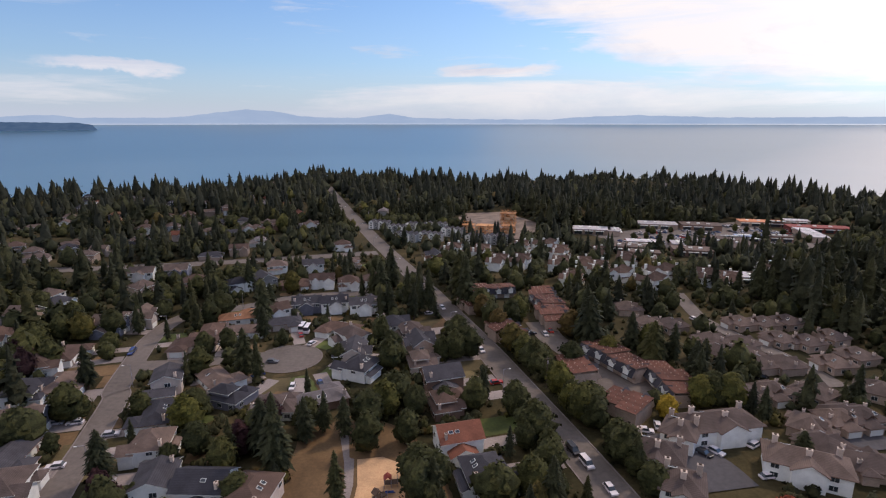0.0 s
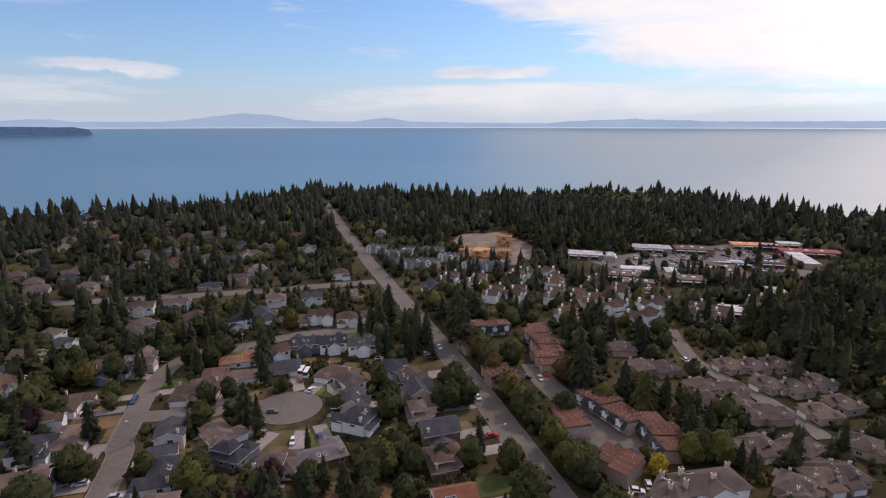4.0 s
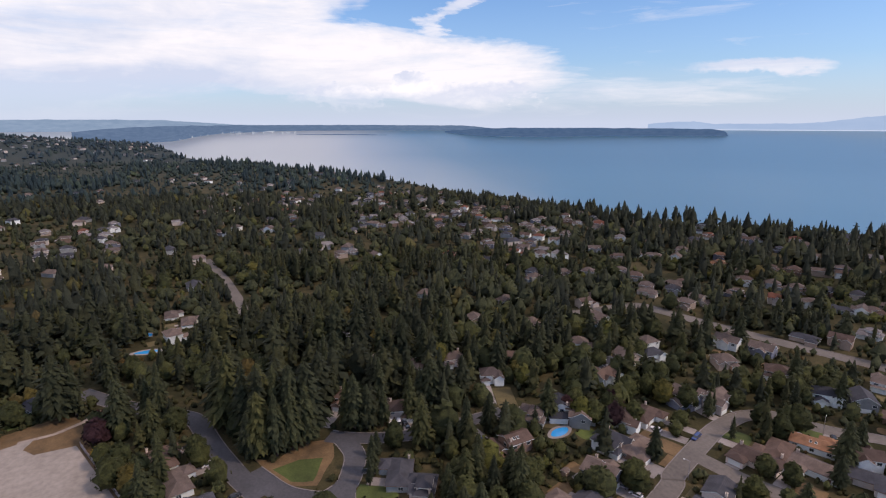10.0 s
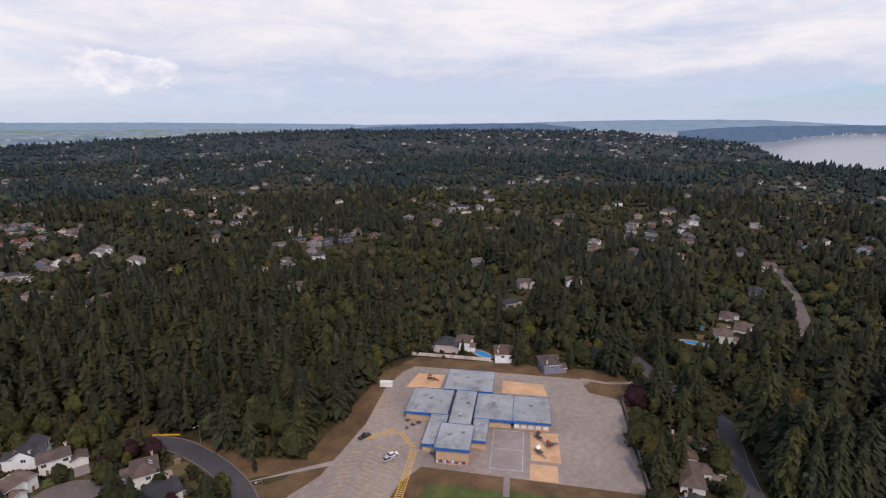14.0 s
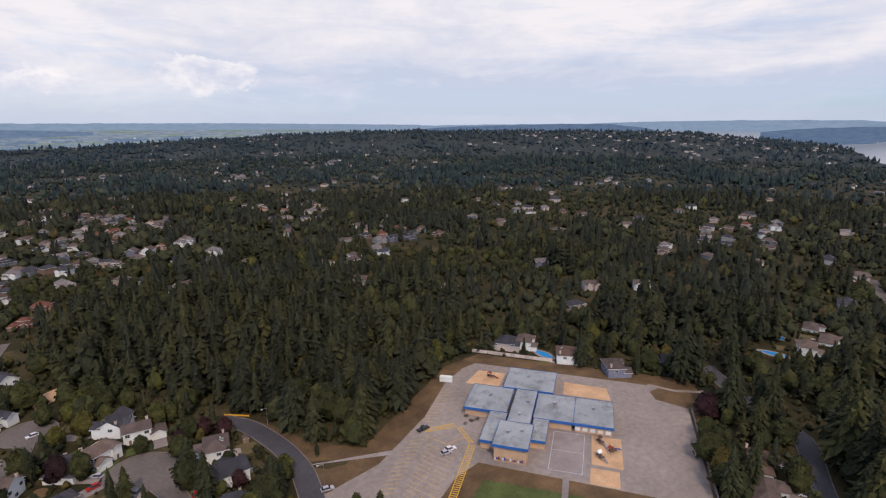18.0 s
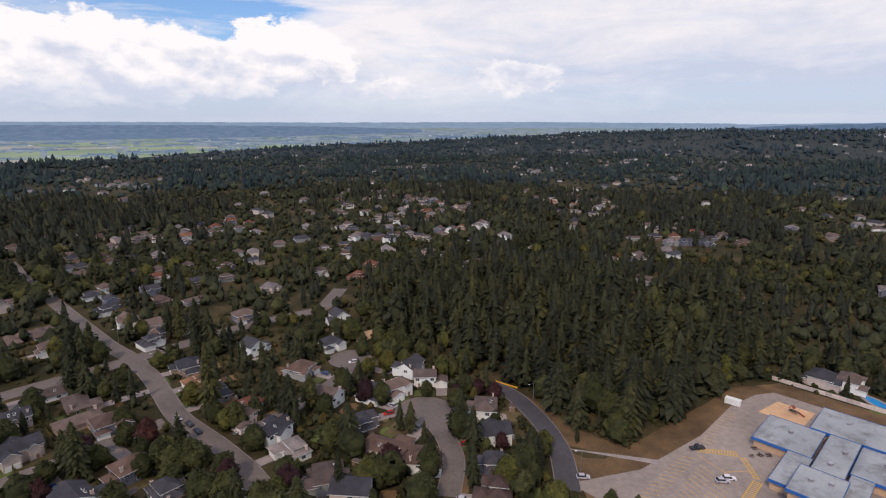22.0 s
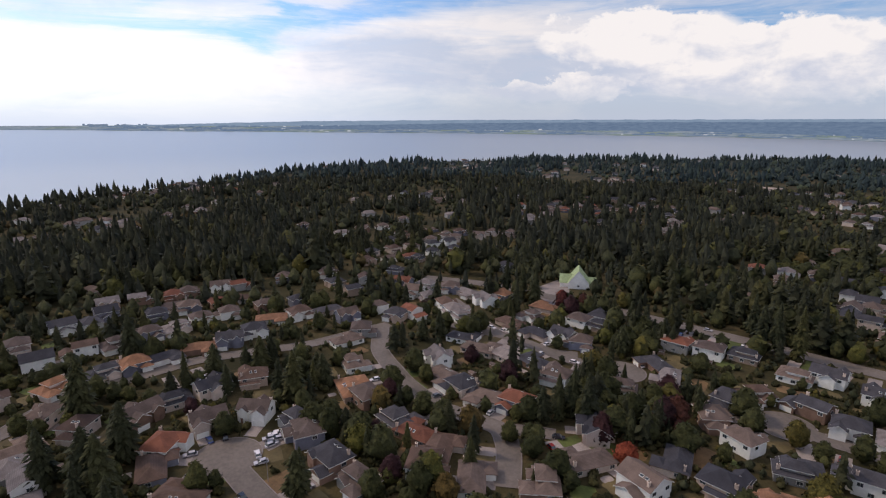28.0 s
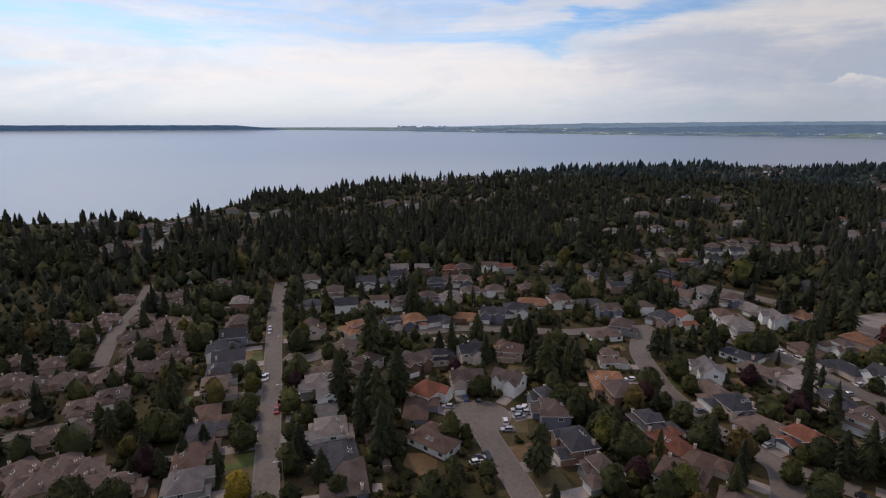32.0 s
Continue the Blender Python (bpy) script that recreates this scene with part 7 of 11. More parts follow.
house(-747.6, 44.0, 92, 4, "light_grey", "", 0.0)
house(-776.5, -24.6, 108, 5, "light_grey", "", 0.0)
house(-328.2, 572.6, 108, 5, "brown_grey", "", 0.0)
house(-379.3, 389.3, 56, 3, "brown_grey", "", 0.0)
house(-1046.8, 265.8, 67, 0, "light_grey", "", 0.0)
house(-644.1, 134.0, 52, 1, "brown_grey", "", 0.0)
house(-1180.1, -51.9, 99, 1, "brown_grey", "", 0.0)
house(-312.3, -527.0, 127, 0, "light_grey", "", 0.0)
house(-260.3, -469.5, 122, 2, "dark_grey", "", 0.0)
house(-295.9, -458.2, 115, 3, "light_grey", "white", 0.0)
house(-251.6, -522.4, 135, 1, "brown_grey", "", 0.0)
house(-220.6, -490.1, 135, 5, "brown_grey", "", 0.0)
house(-282.1, -684.0, 150, 1, "light_grey", "", 0.0)
house(-332.3, -752.3, 149, 2, "light_grey", "", 0.0)
house(-336.7, -637.1, 139, 5, "brown_grey", "", 0.0)
house(-222.4, -632.7, 155, 4, "brown_grey", "", 0.0)
house(-232.6, -594.2, 149, 5, "brown_grey", "", 0.0)
house(-215.0, -668.3, 159, 0, "brown_grey", "", 0.0)
house(-480.6, -621.7, 124, 2, "tan_orange", "", 0.0)
house(-498.5, -595.8, 120, 3, "tan_orange", "", 0.0)
house(-516.3, -569.9, 116, 4, "light_grey", "", 0.0)
house(-331.5, -347.3, 85, 2, "brown_grey", "", 0.0)
house(-345.8, -326.5, 81, 0, "brown_grey", "", 0.0)
house(-541.6, -448.6, 100, 0, "light_grey", "", 0.0)
house(-685.5, -532.0, 166, 4, "brown_grey", "", 0.0)
house(-501.9, -365.1, 148, 5, "brown_grey", "", 0.0)
house(-604.4, -357.5, 171, 0, "light_grey", "", 0.0)
house(-587.7, -307.2, 172, 0, "brown_grey", "", 0.0)
house(-690.4, -317.4, 158, 2, "brown_grey", "", 0.0)
house(-591.4, -235.4, 170, 2, "brown_grey", "", 0.0)
house(-717.2, -278.5, 152, 0, "brown_grey", "", 0.0)
house(-327.9, -212.7, 168, 1, "brown_grey", "", 0.0)
house(-300.9, -278.9, 115, 3, "brown_grey", "", 0.0)
house(-336.2, -119.2, 152, 0, "dark_grey", "", 0.0)
house(-341.8, -91.1, 139, 2, "brown_grey", "", 0.0)
house(-430.6, -185.4, 138, 3, "light_grey", "", 0.0)
house(-565.2, -111.7, 171, 0, "light_grey", "", 0.0)
house(-736.7, -24.6, 111, 0, "light_grey", "", 0.0)
house(-1019.6, -47.2, 102, 5, "brown_grey", "", 0.0)
house(-214.9, -376.5, 94, 1, "brown_grey", "", 0.0)
house(-127.4, -454.7, 162, 4, "brown", "", 0.0)
house(-117.8, -388.2, 137, 4, "terracotta", "", 15.9)
house(-172.6, -596.7, 162, 5, "brown_grey", "", 0.0)
house(-287.4, -616.8, 143, 5, "light_grey", "", 0.0)
house(-280.6, -524.6, 131, 1, "tan_orange", "", 0.0)
house(-265.4, -425.1, 109, 5, "brown_grey", "", 0.0)
house(-409.6, -94.1, 117, 3, "brown_grey", "", 0.0)
house(-388.0, -125.5, 134, 3, "brown_grey", "", 0.0)
house(20.8, -606.0, 110, 5, "brown_grey", "", 0.0)
house(-3.7, -601.1, 110, 1, "tan_orange", "", 0.0)
house(-29.1, -613.7, 110, 0, "brown_grey", "", 0.0)
house(39.2, -609.7, 115, 5, "brown_grey", "", 0.0)
house(57.5, -613.4, 122, 4, "light_grey", "", 0.0)
house(198.5, -528.4, -70, 5, "brown_grey", "", 0.0)
house(173.3, -480.8, -70, 2, "dark_grey", "", 0.0)
house(160.9, -468.7, -70, 3, "brown_grey", "", 0.0)
house(141.1, -474.3, -70, 0, "brown_grey", "", 0.0)
house(186.0, -447.2, -70, 5, "brown", "", 0.0)
house(105.6, -415.0, -69, 3, "brown_grey", "", 15.1)
house(155.7, -359.8, -69, 1, "dark_grey", "", 0.0)
house(136.5, -325.7, -161, 4, "dark_grey", "", 0.0)
house(153.4, -338.6, -161, 1, "brown_grey", "", 0.0)
house(83.2, -505.2, 110, 0, "light_grey", "", 15.5)
house(58.5, -421.6, 111, 2, "dark_grey", "", 8.7)
house(-4.5, -378.0, -163, 2, "brown_grey", "", 0.0)
house(-44.5, -503.9, 111, 5, "brown_grey", "", 0.0)
house(-30.6, -460.2, -144, 4, "brown", "", 0.0)
house(-51.9, -383.4, -120, 5, "light_grey", "", 0.0)
house(-73.1, -604.9, 110, 2, "light_grey", "", 0.0)
house(-94.0, -408.3, -173, 0, "brown_grey", "", 0.0)
house(-118.0, -489.1, 171, 0, "brown_grey", "", 0.0)
house(-210.2, -736.9, 116, 4, "brown_grey", "", 0.0)
house(-269.3, -671.9, 151, 1, "light_grey", "", 0.0)
house(-320.0, -714.8, 147, 0, "light_grey", "", 0.0)
house(-342.6, -657.2, 140, 1, "tan_orange", "", 0.0)
house(-310.2, -639.7, 142, 0, "brown_grey", "", 0.0)
house(-319.4, -776.0, 152, 2, "brown_grey", "", 0.0)
house(-301.2, -524.5, 128, 0, "light_grey", "", 0.0)
house(-315.8, -538.3, 128, 4, "brown_grey", "", 0.0)
house(-489.2, -627.7, 124, 4, "tan_orange", "", 0.0)
house(-527.4, -573.5, 116, 4, "light_grey", "", 0.0)
house(-302.3, -395.1, 98, 1, "brown_grey", "", 0.0)
house(-357.9, -337.9, 83, 0, "brown_grey", "", 0.0)
house(-264.2, -516.0, 132, 1, "brown_grey", "", 0.0)
house(315.6, -842.5, -147, 0, "light_grey", "", 0.0)
house(294.5, -867.7, -152, 3, "light_grey", "", 0.0)
house(237.5, -856.3, -160, 5, "tan_orange", "", 0.0)
house(-349.5, -1025.6, 134, 2, "light_grey", "", 0.0)
house(242.8, -728.3, -146, 5, "brown", "", 0.0)
house(-333.3, -1086.9, 138, 5, "brown_grey", "", 0.0)
house(366.6, -753.2, -129, 4, "brown_grey", "", 0.0)
house(686.8, -0.1, -108, 5, "brown_grey", "", 0.0)
house(709.1, -37.1, -72, 5, "light_grey", "", 0.0)
house(738.4, -23.3, -108, 0, "brown_grey", "", 0.0)
house(602.1, 31.4, -107, 1, "light_grey", "", 0.0)
house(645.3, 53.3, -101, 2, "brown_grey", "", 0.0)
house(609.5, 106.4, -91, 2, "brown_grey", "", 0.0)
house(397.7, 46.8, -136, 2, "brown_grey", "", 0.0)
house(1044.5, -298.8, -101, 4, "brown_grey", "", 0.0)
house(949.3, -169.9, -91, 4, "brown_grey", "", 0.0)
house(712.7, -284.1, -109, 0, "light_grey", "", 0.0)
house(457.3, 269.6, -59, 2, "brown", "", 0.0)
house(434.8, 240.6, -66, 1, "brown_grey", "", 0.0)
house(438.3, 275.5, -53, 2, "brown_grey", "", 0.0)
house(420.4, 276.7, -48, 0, "light_grey", "", 0.0)
house(499.9, 246.0, -73, 2, "brown", "", 0.0)
house(451.0, 205.8, -84, 4, "brown_grey", "", 0.0)
house(448.3, 178.4, -97, 5, "brown_grey", "", 0.0)
house(654.5, -328.0, -118, 3, "brown_grey", "", 0.0)
house(628.0, -351.2, -123, 5, "light_grey", "", 0.0)
house(725.2, -462.8, -128, 1, "brown_grey", "", 0.0)
house(520.5, -429.1, -138, 5, "brown_grey", "", 0.0)
house(492.8, -383.2, -137, 4, "light_grey", "", 0.0)
house(511.4, -194.2, -102, 5, "brown_grey", "", 0.0)
house(540.2, -229.1, -109, 1, "brown_grey", "", 0.0)
house(550.6, -123.2, -81, 0, "brown_grey", "", 0.0)
house(431.5, -209.3, -118, 5, "brown_grey", "", 0.0)
house(429.1, -233.1, -129, 0, "brown_grey", "", 0.0)
house(426.7, -257.0, -137, 3, "brown_grey", "", 0.0)
house(436.2, -277.9, -137, 0, "brown_grey", "", 0.0)
house(423.5, -290.4, -137, 5, "brown_grey", "", 0.0)
# townhouses of the brown-roofed courts
townhouse(79.5, 236.3, 83)
townhouse(81.9, 217.0, 106)
townhouse(90.9, 215.2, 106)
townhouse(121.1, 218.5, -74)
townhouse(130.8, 217.9, -74)
townhouse(141.8, 220.1, -74)
townhouse(110.1, 196.3, 113)
townhouse(127.5, 201.3, -67)
townhouse(136.3, 198.1, -75)
townhouse(148.7, 203.4, -71)
townhouse(97.3, 187.8, 113)
townhouse(106.5, 177.9, 105)
townhouse(115.7, 178.1, 98)
townhouse(106.3, 186.5, 105)
townhouse(133.8, 179.1, -82)
townhouse(146.5, 185.7, -76)
townhouse(90.4, 155.7, -113)
townhouse(99.9, 158.1, 13)
townhouse(112.8, 157.2, 120)
townhouse(111.9, 144.1, 11)
townhouse(99.3, 137.9, 48)
townhouse(97.0, 128.6, 110)
townhouse(110.0, 141.8, 11)
townhouse(116.8, 143.1, 11)
townhouse(103.5, 120.1, 168)
townhouse(100.0, 199.0, 113)
townhouse(134.3, 158.7, -130)
townhouse(249.7, 196.8, 15)
townhouse(245.2, 185.2, 15)
townhouse(250.1, 176.6, 15)
townhouse(259.9, 177.7, 15)
townhouse(238.4, 193.5, 15)
townhouse(234.5, 172.9, 24)
townhouse(207.7, 180.9, 24)
townhouse(206.4, 165.4, 24)
townhouse(190.6, 171.4, 39)
townhouse(187.9, 160.0, 62)
townhouse(192.4, 151.2, 81)
townhouse(195.7, 137.1, 132)
townhouse(169.9, 152.2, -67)
townhouse(172.0, 130.3, -67)
townhouse(180.4, 124.9, -67)
townhouse(151.0, 129.6, 113)
townhouse(156.3, 122.5, 113)
townhouse(135.3, 123.8, -124)
townhouse(138.8, 113.3, -138)
townhouse(135.7, 105.2, -151)
townhouse(129.4, 115.2, -153)
townhouse(128.2, 100.1, -166)
townhouse(129.8, 91.7, 17)
townhouse(237.0, 150.2, -156)
townhouse(260.3, 158.4, -165)
townhouse(282.2, 159.4, -165)
townhouse(301.0, 159.2, -158)
townhouse(221.1, 139.4, -156)
townhouse(217.7, 121.0, -162)
townhouse(203.7, 132.3, 163)
townhouse(203.9, 122.5, 170)
townhouse(227.3, 121.2, -156)
townhouse(237.4, 129.4, -156)
townhouse(241.5, 142.9, -156)
townhouse(255.5, 143.6, -165)
townhouse(255.7, 135.0, -165)
townhouse(282.4, 149.9, -165)
townhouse(295.7, 169.9, -158)
townhouse(292.2, 187.9, 22)
# terraces with red roof tiles
terrace(52.0, 191.6, 64.4, 168.0)
terrace(68.9, 174.5, 71.6, 151.1)
terrace(46.7, 151.7, 55.8, 143.0)
terrace(43.4, 261.2, 42.7, 212.3)
terrace(40.2, 179.4, 43.0, 163.9)
terrace(5.9, 257.0, 29.9, 262.1)
terrace(5.8, 252.6, 12.1, 232.6)
terrace(16.9, 213.8, 25.2, 197.6)
terrace(42.2, 249.0, 46.3, 226.0)
# large white apartment houses
manor(45.7, 124.6, 57.0, 119.2)
manor(48.4, 111.4, 56.8, 108.0)
manor(64.1, 134.3, 83.1, 138.1)
manor(78.1, 122.3, 94.1, 114.7)
manor(57.8, 134.2, 64.7, 129.5)
# white-walled flats with brown roofs
flats(-0.2, 346.2, 70)
flats(18.2, 341.8, 70)
flats(45.0, 354.3, 70)
flats(62.8, 361.2, 20)
flats(27.2, 314.7, 70)
flats(40.7, 316.0, 70)
flats(63.2, 311.0, 70)
flats(83.3, 300.5, 70)
flats(91.1, 289.8, 20)
flats(104.2, 275.6, 20)
flats(116.7, 294.8, 20)
flats(105.2, 322.0, 70)
flats(92.3, 337.1, 70)
flats(68.5, 340.6, 70)
flats(63.7, 281.3, 70)
flats(137.4, 284.2, 70)
flats(145.5, 277.2, 70)
flats(181.9, 300.9, 20)
flats(75.8, 309.3, 70)
# shops
shop(108.3, 419.8, 28, 14, -12, "white")
shop(167.6, 443.1, 30, 15, -12, "white")
shop(200.8, 438.9, 30, 16, -12, "brown")
shop(257.4, 453.4, 34, 12, -12, "orange")
shop(288.9, 428.4, 44, 13, -12, "red")
shop(268.2, 404.7, 38, 11, 78, "white")
shop(194.5, 369.0, 40, 20, 78, "brown")
shop(185.1, 374.6, 18, 9, -12, "brown")
shop(156.4, 349.6, 24, 13, -12, "brown")
shop(122.9, 340.7, 18, 9, -12, "brown")
shop(119.6, 358.2, 26, 12, -12, "brown")
shop(125.2, 322.7, 15, 8, -12, "brown")
shop(199.2, 316.9, 22, 9, 78, "white")
shop(205.7, 308.4, 20, 9, -12, "brown")
shop(155.9, 286.9, 20, 11, -12, "white")
shop(171.6, 284.4, 22, 12, -12, "brown")
shop(235.2, 510.0, 13, 8, -12, "orange")
shop(245.0, 557.4, 12, 8, -12, "white")
shop(201.3, 388.4, 13, 7, -12, "white")
shop(211.5, 392.2, 11, 7, -12, "blue")
shop(237.8, 391.8, 16, 9, -12, "brown")
shop(131.9, 373.6, 20, 8, -12, "white")
shop(290.6, 458.3, 18, 9, -12, "white")
shop(270.1, 449.1, 16, 9, -12, "brown")
shop(124.3, 414.6, 16, 8, 78, "white")
shop(154.0, 367.8, 13, 7, 78, "white")
# new terraces and timber frames of the building site
new_terrace(-59.3, 434.9, -18)
new_terrace(-41.8, 415.8, -18)
new_terrace(-29.1, 426.2, -18)
new_terrace(-13.5, 427.7, -18)
new_terrace(0.3, 405.9, -22)
new_terrace(-34.0, 388.0, -22)
new_terrace(-16.3, 388.1, -22)
new_terrace(17.9, 380.6, -22)
new_terrace(32.7, 379.1, -22)
timber_frame(12.5, 424.0, -18, 9, 2, True)
timber_frame(22.8, 421.0, -18, 9, 2, False)
timber_frame(33.0, 418.0, -18, 9, 1, True)
timber_frame(43.5, 420.5, -18, 10, 2, True)
timber_frame(27.0, 437.0, -18, 12, 1, False)
timber_frame(47.5, 462.0, -18, 13, 3, True)
timber_frame(10.0, 447.0, 72, 8, 1, False)
patch("building_site", [(-1, 461), (10, 514), (48, 523), (76, 458), (58, 396), (25, 400)], "site_earth", 0.03)
# trees standing singly among the houses
ra = random.Random(41)
for k in range(17):
    f = k / 16
    tree(ra.choice(("leafy", "leafy", "leafy", "fir")), 45.5 - 34 * f + ra.uniform(-1.5, 1.5) + 6.0 * f * (1 - f), 116 + 118 * f + ra.uniform(-2, 2), ra.uniform(7, 12))
tree("fir", -42.7, 115.7, 23.3)
tree("fir", -49.3, 124.9, 16.9)
tree("fir", -35.6, 135.9, 13.0)
tree("cypress", -45.4, 155.1, 10.5)
tree("fir", -65.3, 166.3, 15.7)
tree("fir", -75.7, 203.4, 14.0)
tree("fir", -28.3, 230.9, 15.6)
tree("fir", -17.0, 226.0, 17.1)
tree("fir", 9.6, 154.3, 12.4)
tree("fir", 3.1, 248.9, 27.4)
tree("fir", 5.1, 243.3, 25.6)
tree("leafy", -22.3, 126.7, 11.0)
tree("leafy", -17.3, 150.3, 11.0)
tree("fir", -26.3, 106.8, 13.9)
tree("leafy", -56.2, 116.5, 9.9)
tree("leafy", -66.2, 124.6, 9.0)
tree("plum", -55.2, 124.8, 9.0)
tree("fir", -84.0, 112.8, 14.7)
tree("fir", -84.6, 126.8, 9.0)
tree("plum", -82.1, 108.7, 6.3)
tree("fir", -128.6, 206.4, 12.5)
tree("plum", -143.2, 164.9, 11.0)
tree("leafy", -152.2, 205.0, 11.0)
tree("leafy", -127.3, 226.3, 7.8)
tree("leafy", 19.5, 129.3, 7.6)
tree("leafy", 18.4, 110.6, 9.6)
tree("leafy", 23.9, 108.3, 7.3)
tree("leafy", 37.5, 143.1, 11.0)
tree("golden", 62.9, 145.3, 6.9)
tree("leafy", 83.9, 151.2, 11.0)
tree("leafy", 79.2, 152.2, 11.0)
tree("fir", 52.4, 196.1, 22.4)
tree("leafy", 51.0, 199.3, 11.0)
tree("fir", 70.9, 180.3, 17.6)
tree("fir", 79.0, 182.4, 15.9)
tree("fir", 82.3, 171.3, 14.1)
tree("fir", 89.3, 142.7, 12.2)
tree("fir", 123.9, 154.0, 13.9)
tree("fir", 91.2, 127.5, 7.3)
tree("red", 71.8, 101.4, 6.8)
tree("leafy", 42.6, 125.9, 10.3)
tree("leafy", 18.6, 145.8, 10.9)
tree("leafy", 22.3, 133.7, 11.0)
tree("leafy", 43.7, 122.0, 11.0)
tree("leafy", 24.9, 124.9, 8.4)
tree("leafy", 42.0, 178.8, 9.3)
tree("leafy", 28.4, 225.5, 11.0)
tree("leafy", 25.3, 221.2, 10.6)
tree("leafy", 31.6, 176.9, 8.0)
tree("leafy", -22.0, 175.9, 11.0)
tree("leafy", -111.6, 140.4, 11.0)
tree("leafy", -109.4, 141.1, 7.5)
tree("leafy", 1.7, 200.3, 11.0)
tree("leafy", 6.4, 186.1, 11.0)
tree("leafy", 27.3, 176.8, 10.6)
tree("leafy", 28.5, 172.8, 7.9)
tree("leafy", -8.1, 114.2, 9.9)
tree("leafy", -4.0, 112.2, 9.7)
tree("leafy", -6.3, 106.3, 7.0)
tree("leafy", -12.2, 130.8, 9.4)
tree("leafy", -2.6, 148.9, 7.2)
tree("fir", -39.6, 130.3, 14.2)
tree("fir", -29.5, 133.2, 12.8)
tree("leafy", -140.9, 173.6, 10.4)
tree("leafy", -104.2, 123.6, 6.1)
tree("leafy", -81.4, 262.1, 11.0)
tree("leafy", -119.5, 258.3, 11.0)
tree("leafy", -111.9, 268.0, 11.0)
tree("fir", -39.4, 257.0, 15.7)
tree("fir", -44.8, 255.7, 12.7)
tree("leafy", -71.1, 119.7, 6.1)
tree("leafy", -71.3, 105.0, 5.6)
tree("plum", -76.4, 104.9, 5.6)
tree("leafy", -74.3, 135.1, 10.9)
tree("plum", -52.1, 140.0, 7.6)
tree("leafy", -40.3, 178.1, 8.2)
tree("leafy", -54.1, 98.3, 6.5)
tree("fir", -113.1, 200.1, 10.3)
tree("leafy", -150.3, 169.0, 11.0)
tree("leafy", -157.9, 187.9, 11.0)
tree("leafy", -138.4, 205.2, 10.9)
tree("leafy", -154.9, 199.0, 11.0)
tree("leafy", -48.4, 105.5, 8.1)
tree("leafy", 40.1, 146.4, 10.0)
tree("leafy", 44.8, 117.9, 7.3)
tree("leafy", 46.7, 111.0, 8.2)
tree("leafy", -161.1, 160.3, 11.0)
tree("plum", -151.0, 172.6, 11.0)
tree("leafy", -160.0, 214.6, 11.0)
tree("leafy", -113.8, 220.3, 9.5)
tree("cypress", -128.9, 210.5, 12.4)
tree("fir", -20.9, 239.7, 21.1)
tree("fir", -15.1, 234.1, 19.3)
tree("fir", -32.0, 271.1, 23.2)
tree("fir", -35.3, 255.0, 19.2)
tree("fir", 6.1, 240.5, 26.4)
tree("fir", -10.7, 236.1, 20.9)
tree("leafy", -149.6, 159.7, 11.0)
tree("leafy", -199.5, 192.3, 11.0)
tree("fir", -177.1, 168.1, 14.3)
tree("leafy", -185.5, 198.7, 11.0)
tree("plum", -161.8, 155.1, 8.0)
tree("leafy", -129.6, 189.4, 7.1)
tree("leafy", -103.7, 229.4, 11.0)
tree("fir", -81.9, 230.9, 15.2)
tree("fir", -126.4, 269.4, 20.4)
tree("leafy", -125.7, 253.8, 11.0)
tree("leafy", -84.5, 190.0, 9.0)
tree("leafy", -92.3, 187.2, 8.8)
tree("leafy", -91.9, 143.3, 7.6)
tree("leafy", -74.6, 142.2, 9.2)
tree("leafy", -40.8, 137.6, 9.0)
tree("leafy", -51.9, 129.5, 10.2)
tree("leafy", -27.7, 199.0, 11.0)
tree("leafy", -22.3, 182.7, 11.0)
tree("leafy", 1.0, 184.9, 10.8)
tree("leafy", -3.2, 184.5, 8.8)
tree("leafy", -19.6, 144.7, 11.0)
tree("leafy", -24.0, 139.2, 10.6)
tree("leafy", -10.9, 145.5, 9.2)
tree("leafy", 15.4, 217.6, 11.0)
tree("leafy", 22.7, 191.9, 11.0)
tree("leafy", 26.0, 181.1, 11.0)
tree("fir", 53.5, 206.7, 23.0)
tree("leafy", 48.0, 206.6, 11.0)
tree("fir", 66.7, 191.1, 17.0)
tree("leafy", 73.1, 191.7, 11.0)
tree("fir", 74.7, 184.3, 14.2)
tree("fir", 79.4, 162.2, 14.8)
tree("leafy", 74.8, 151.0, 10.4)
tree("leafy", 36.0, 147.8, 9.0)
tree("leafy", 57.6, 187.2, 8.3)
tree("fir", 159.3, 247.6, 22.5)
tree("fir", 148.9, 246.6, 19.9)
tree("fir", 157.5, 236.2, 21.6)
tree("fir", 163.9, 231.6, 21.2)
tree("fir", 150.4, 259.0, 23.5)
tree("fir", -249.1, -14.7, 21.9)
tree("fir", -245.8, -5.1, 20.4)
tree("leafy", -230.0, 4.5, 11.0)
tree("fir", -211.7, 29.0, 34.0)
tree("fir", -203.8, 33.3, 34.0)
tree("fir", -203.8, 39.5, 34.0)
tree("fir", -199.9, 44.7, 34.0)
tree("fir", -199.8, 51.1, 34.0)
tree("fir", -224.1, 25.2, 34.0)
tree("leafy", -269.9, 25.9, 11.0)
tree("fir", -236.7, 70.3, 28.9)
tree("fir", -198.6, 67.0, 23.4)
tree("fir", -193.4, 74.4, 21.0)
tree("fir", -171.8, 88.5, 22.8)
tree("fir", -195.9, 107.3, 22.8)
tree("fir", -161.1, 102.8, 22.9)
tree("fir", -165.7, 116.9, 18.9)
tree("fir", -137.1, 80.4, 15.9)
tree("fir", -138.5, 88.1, 18.5)
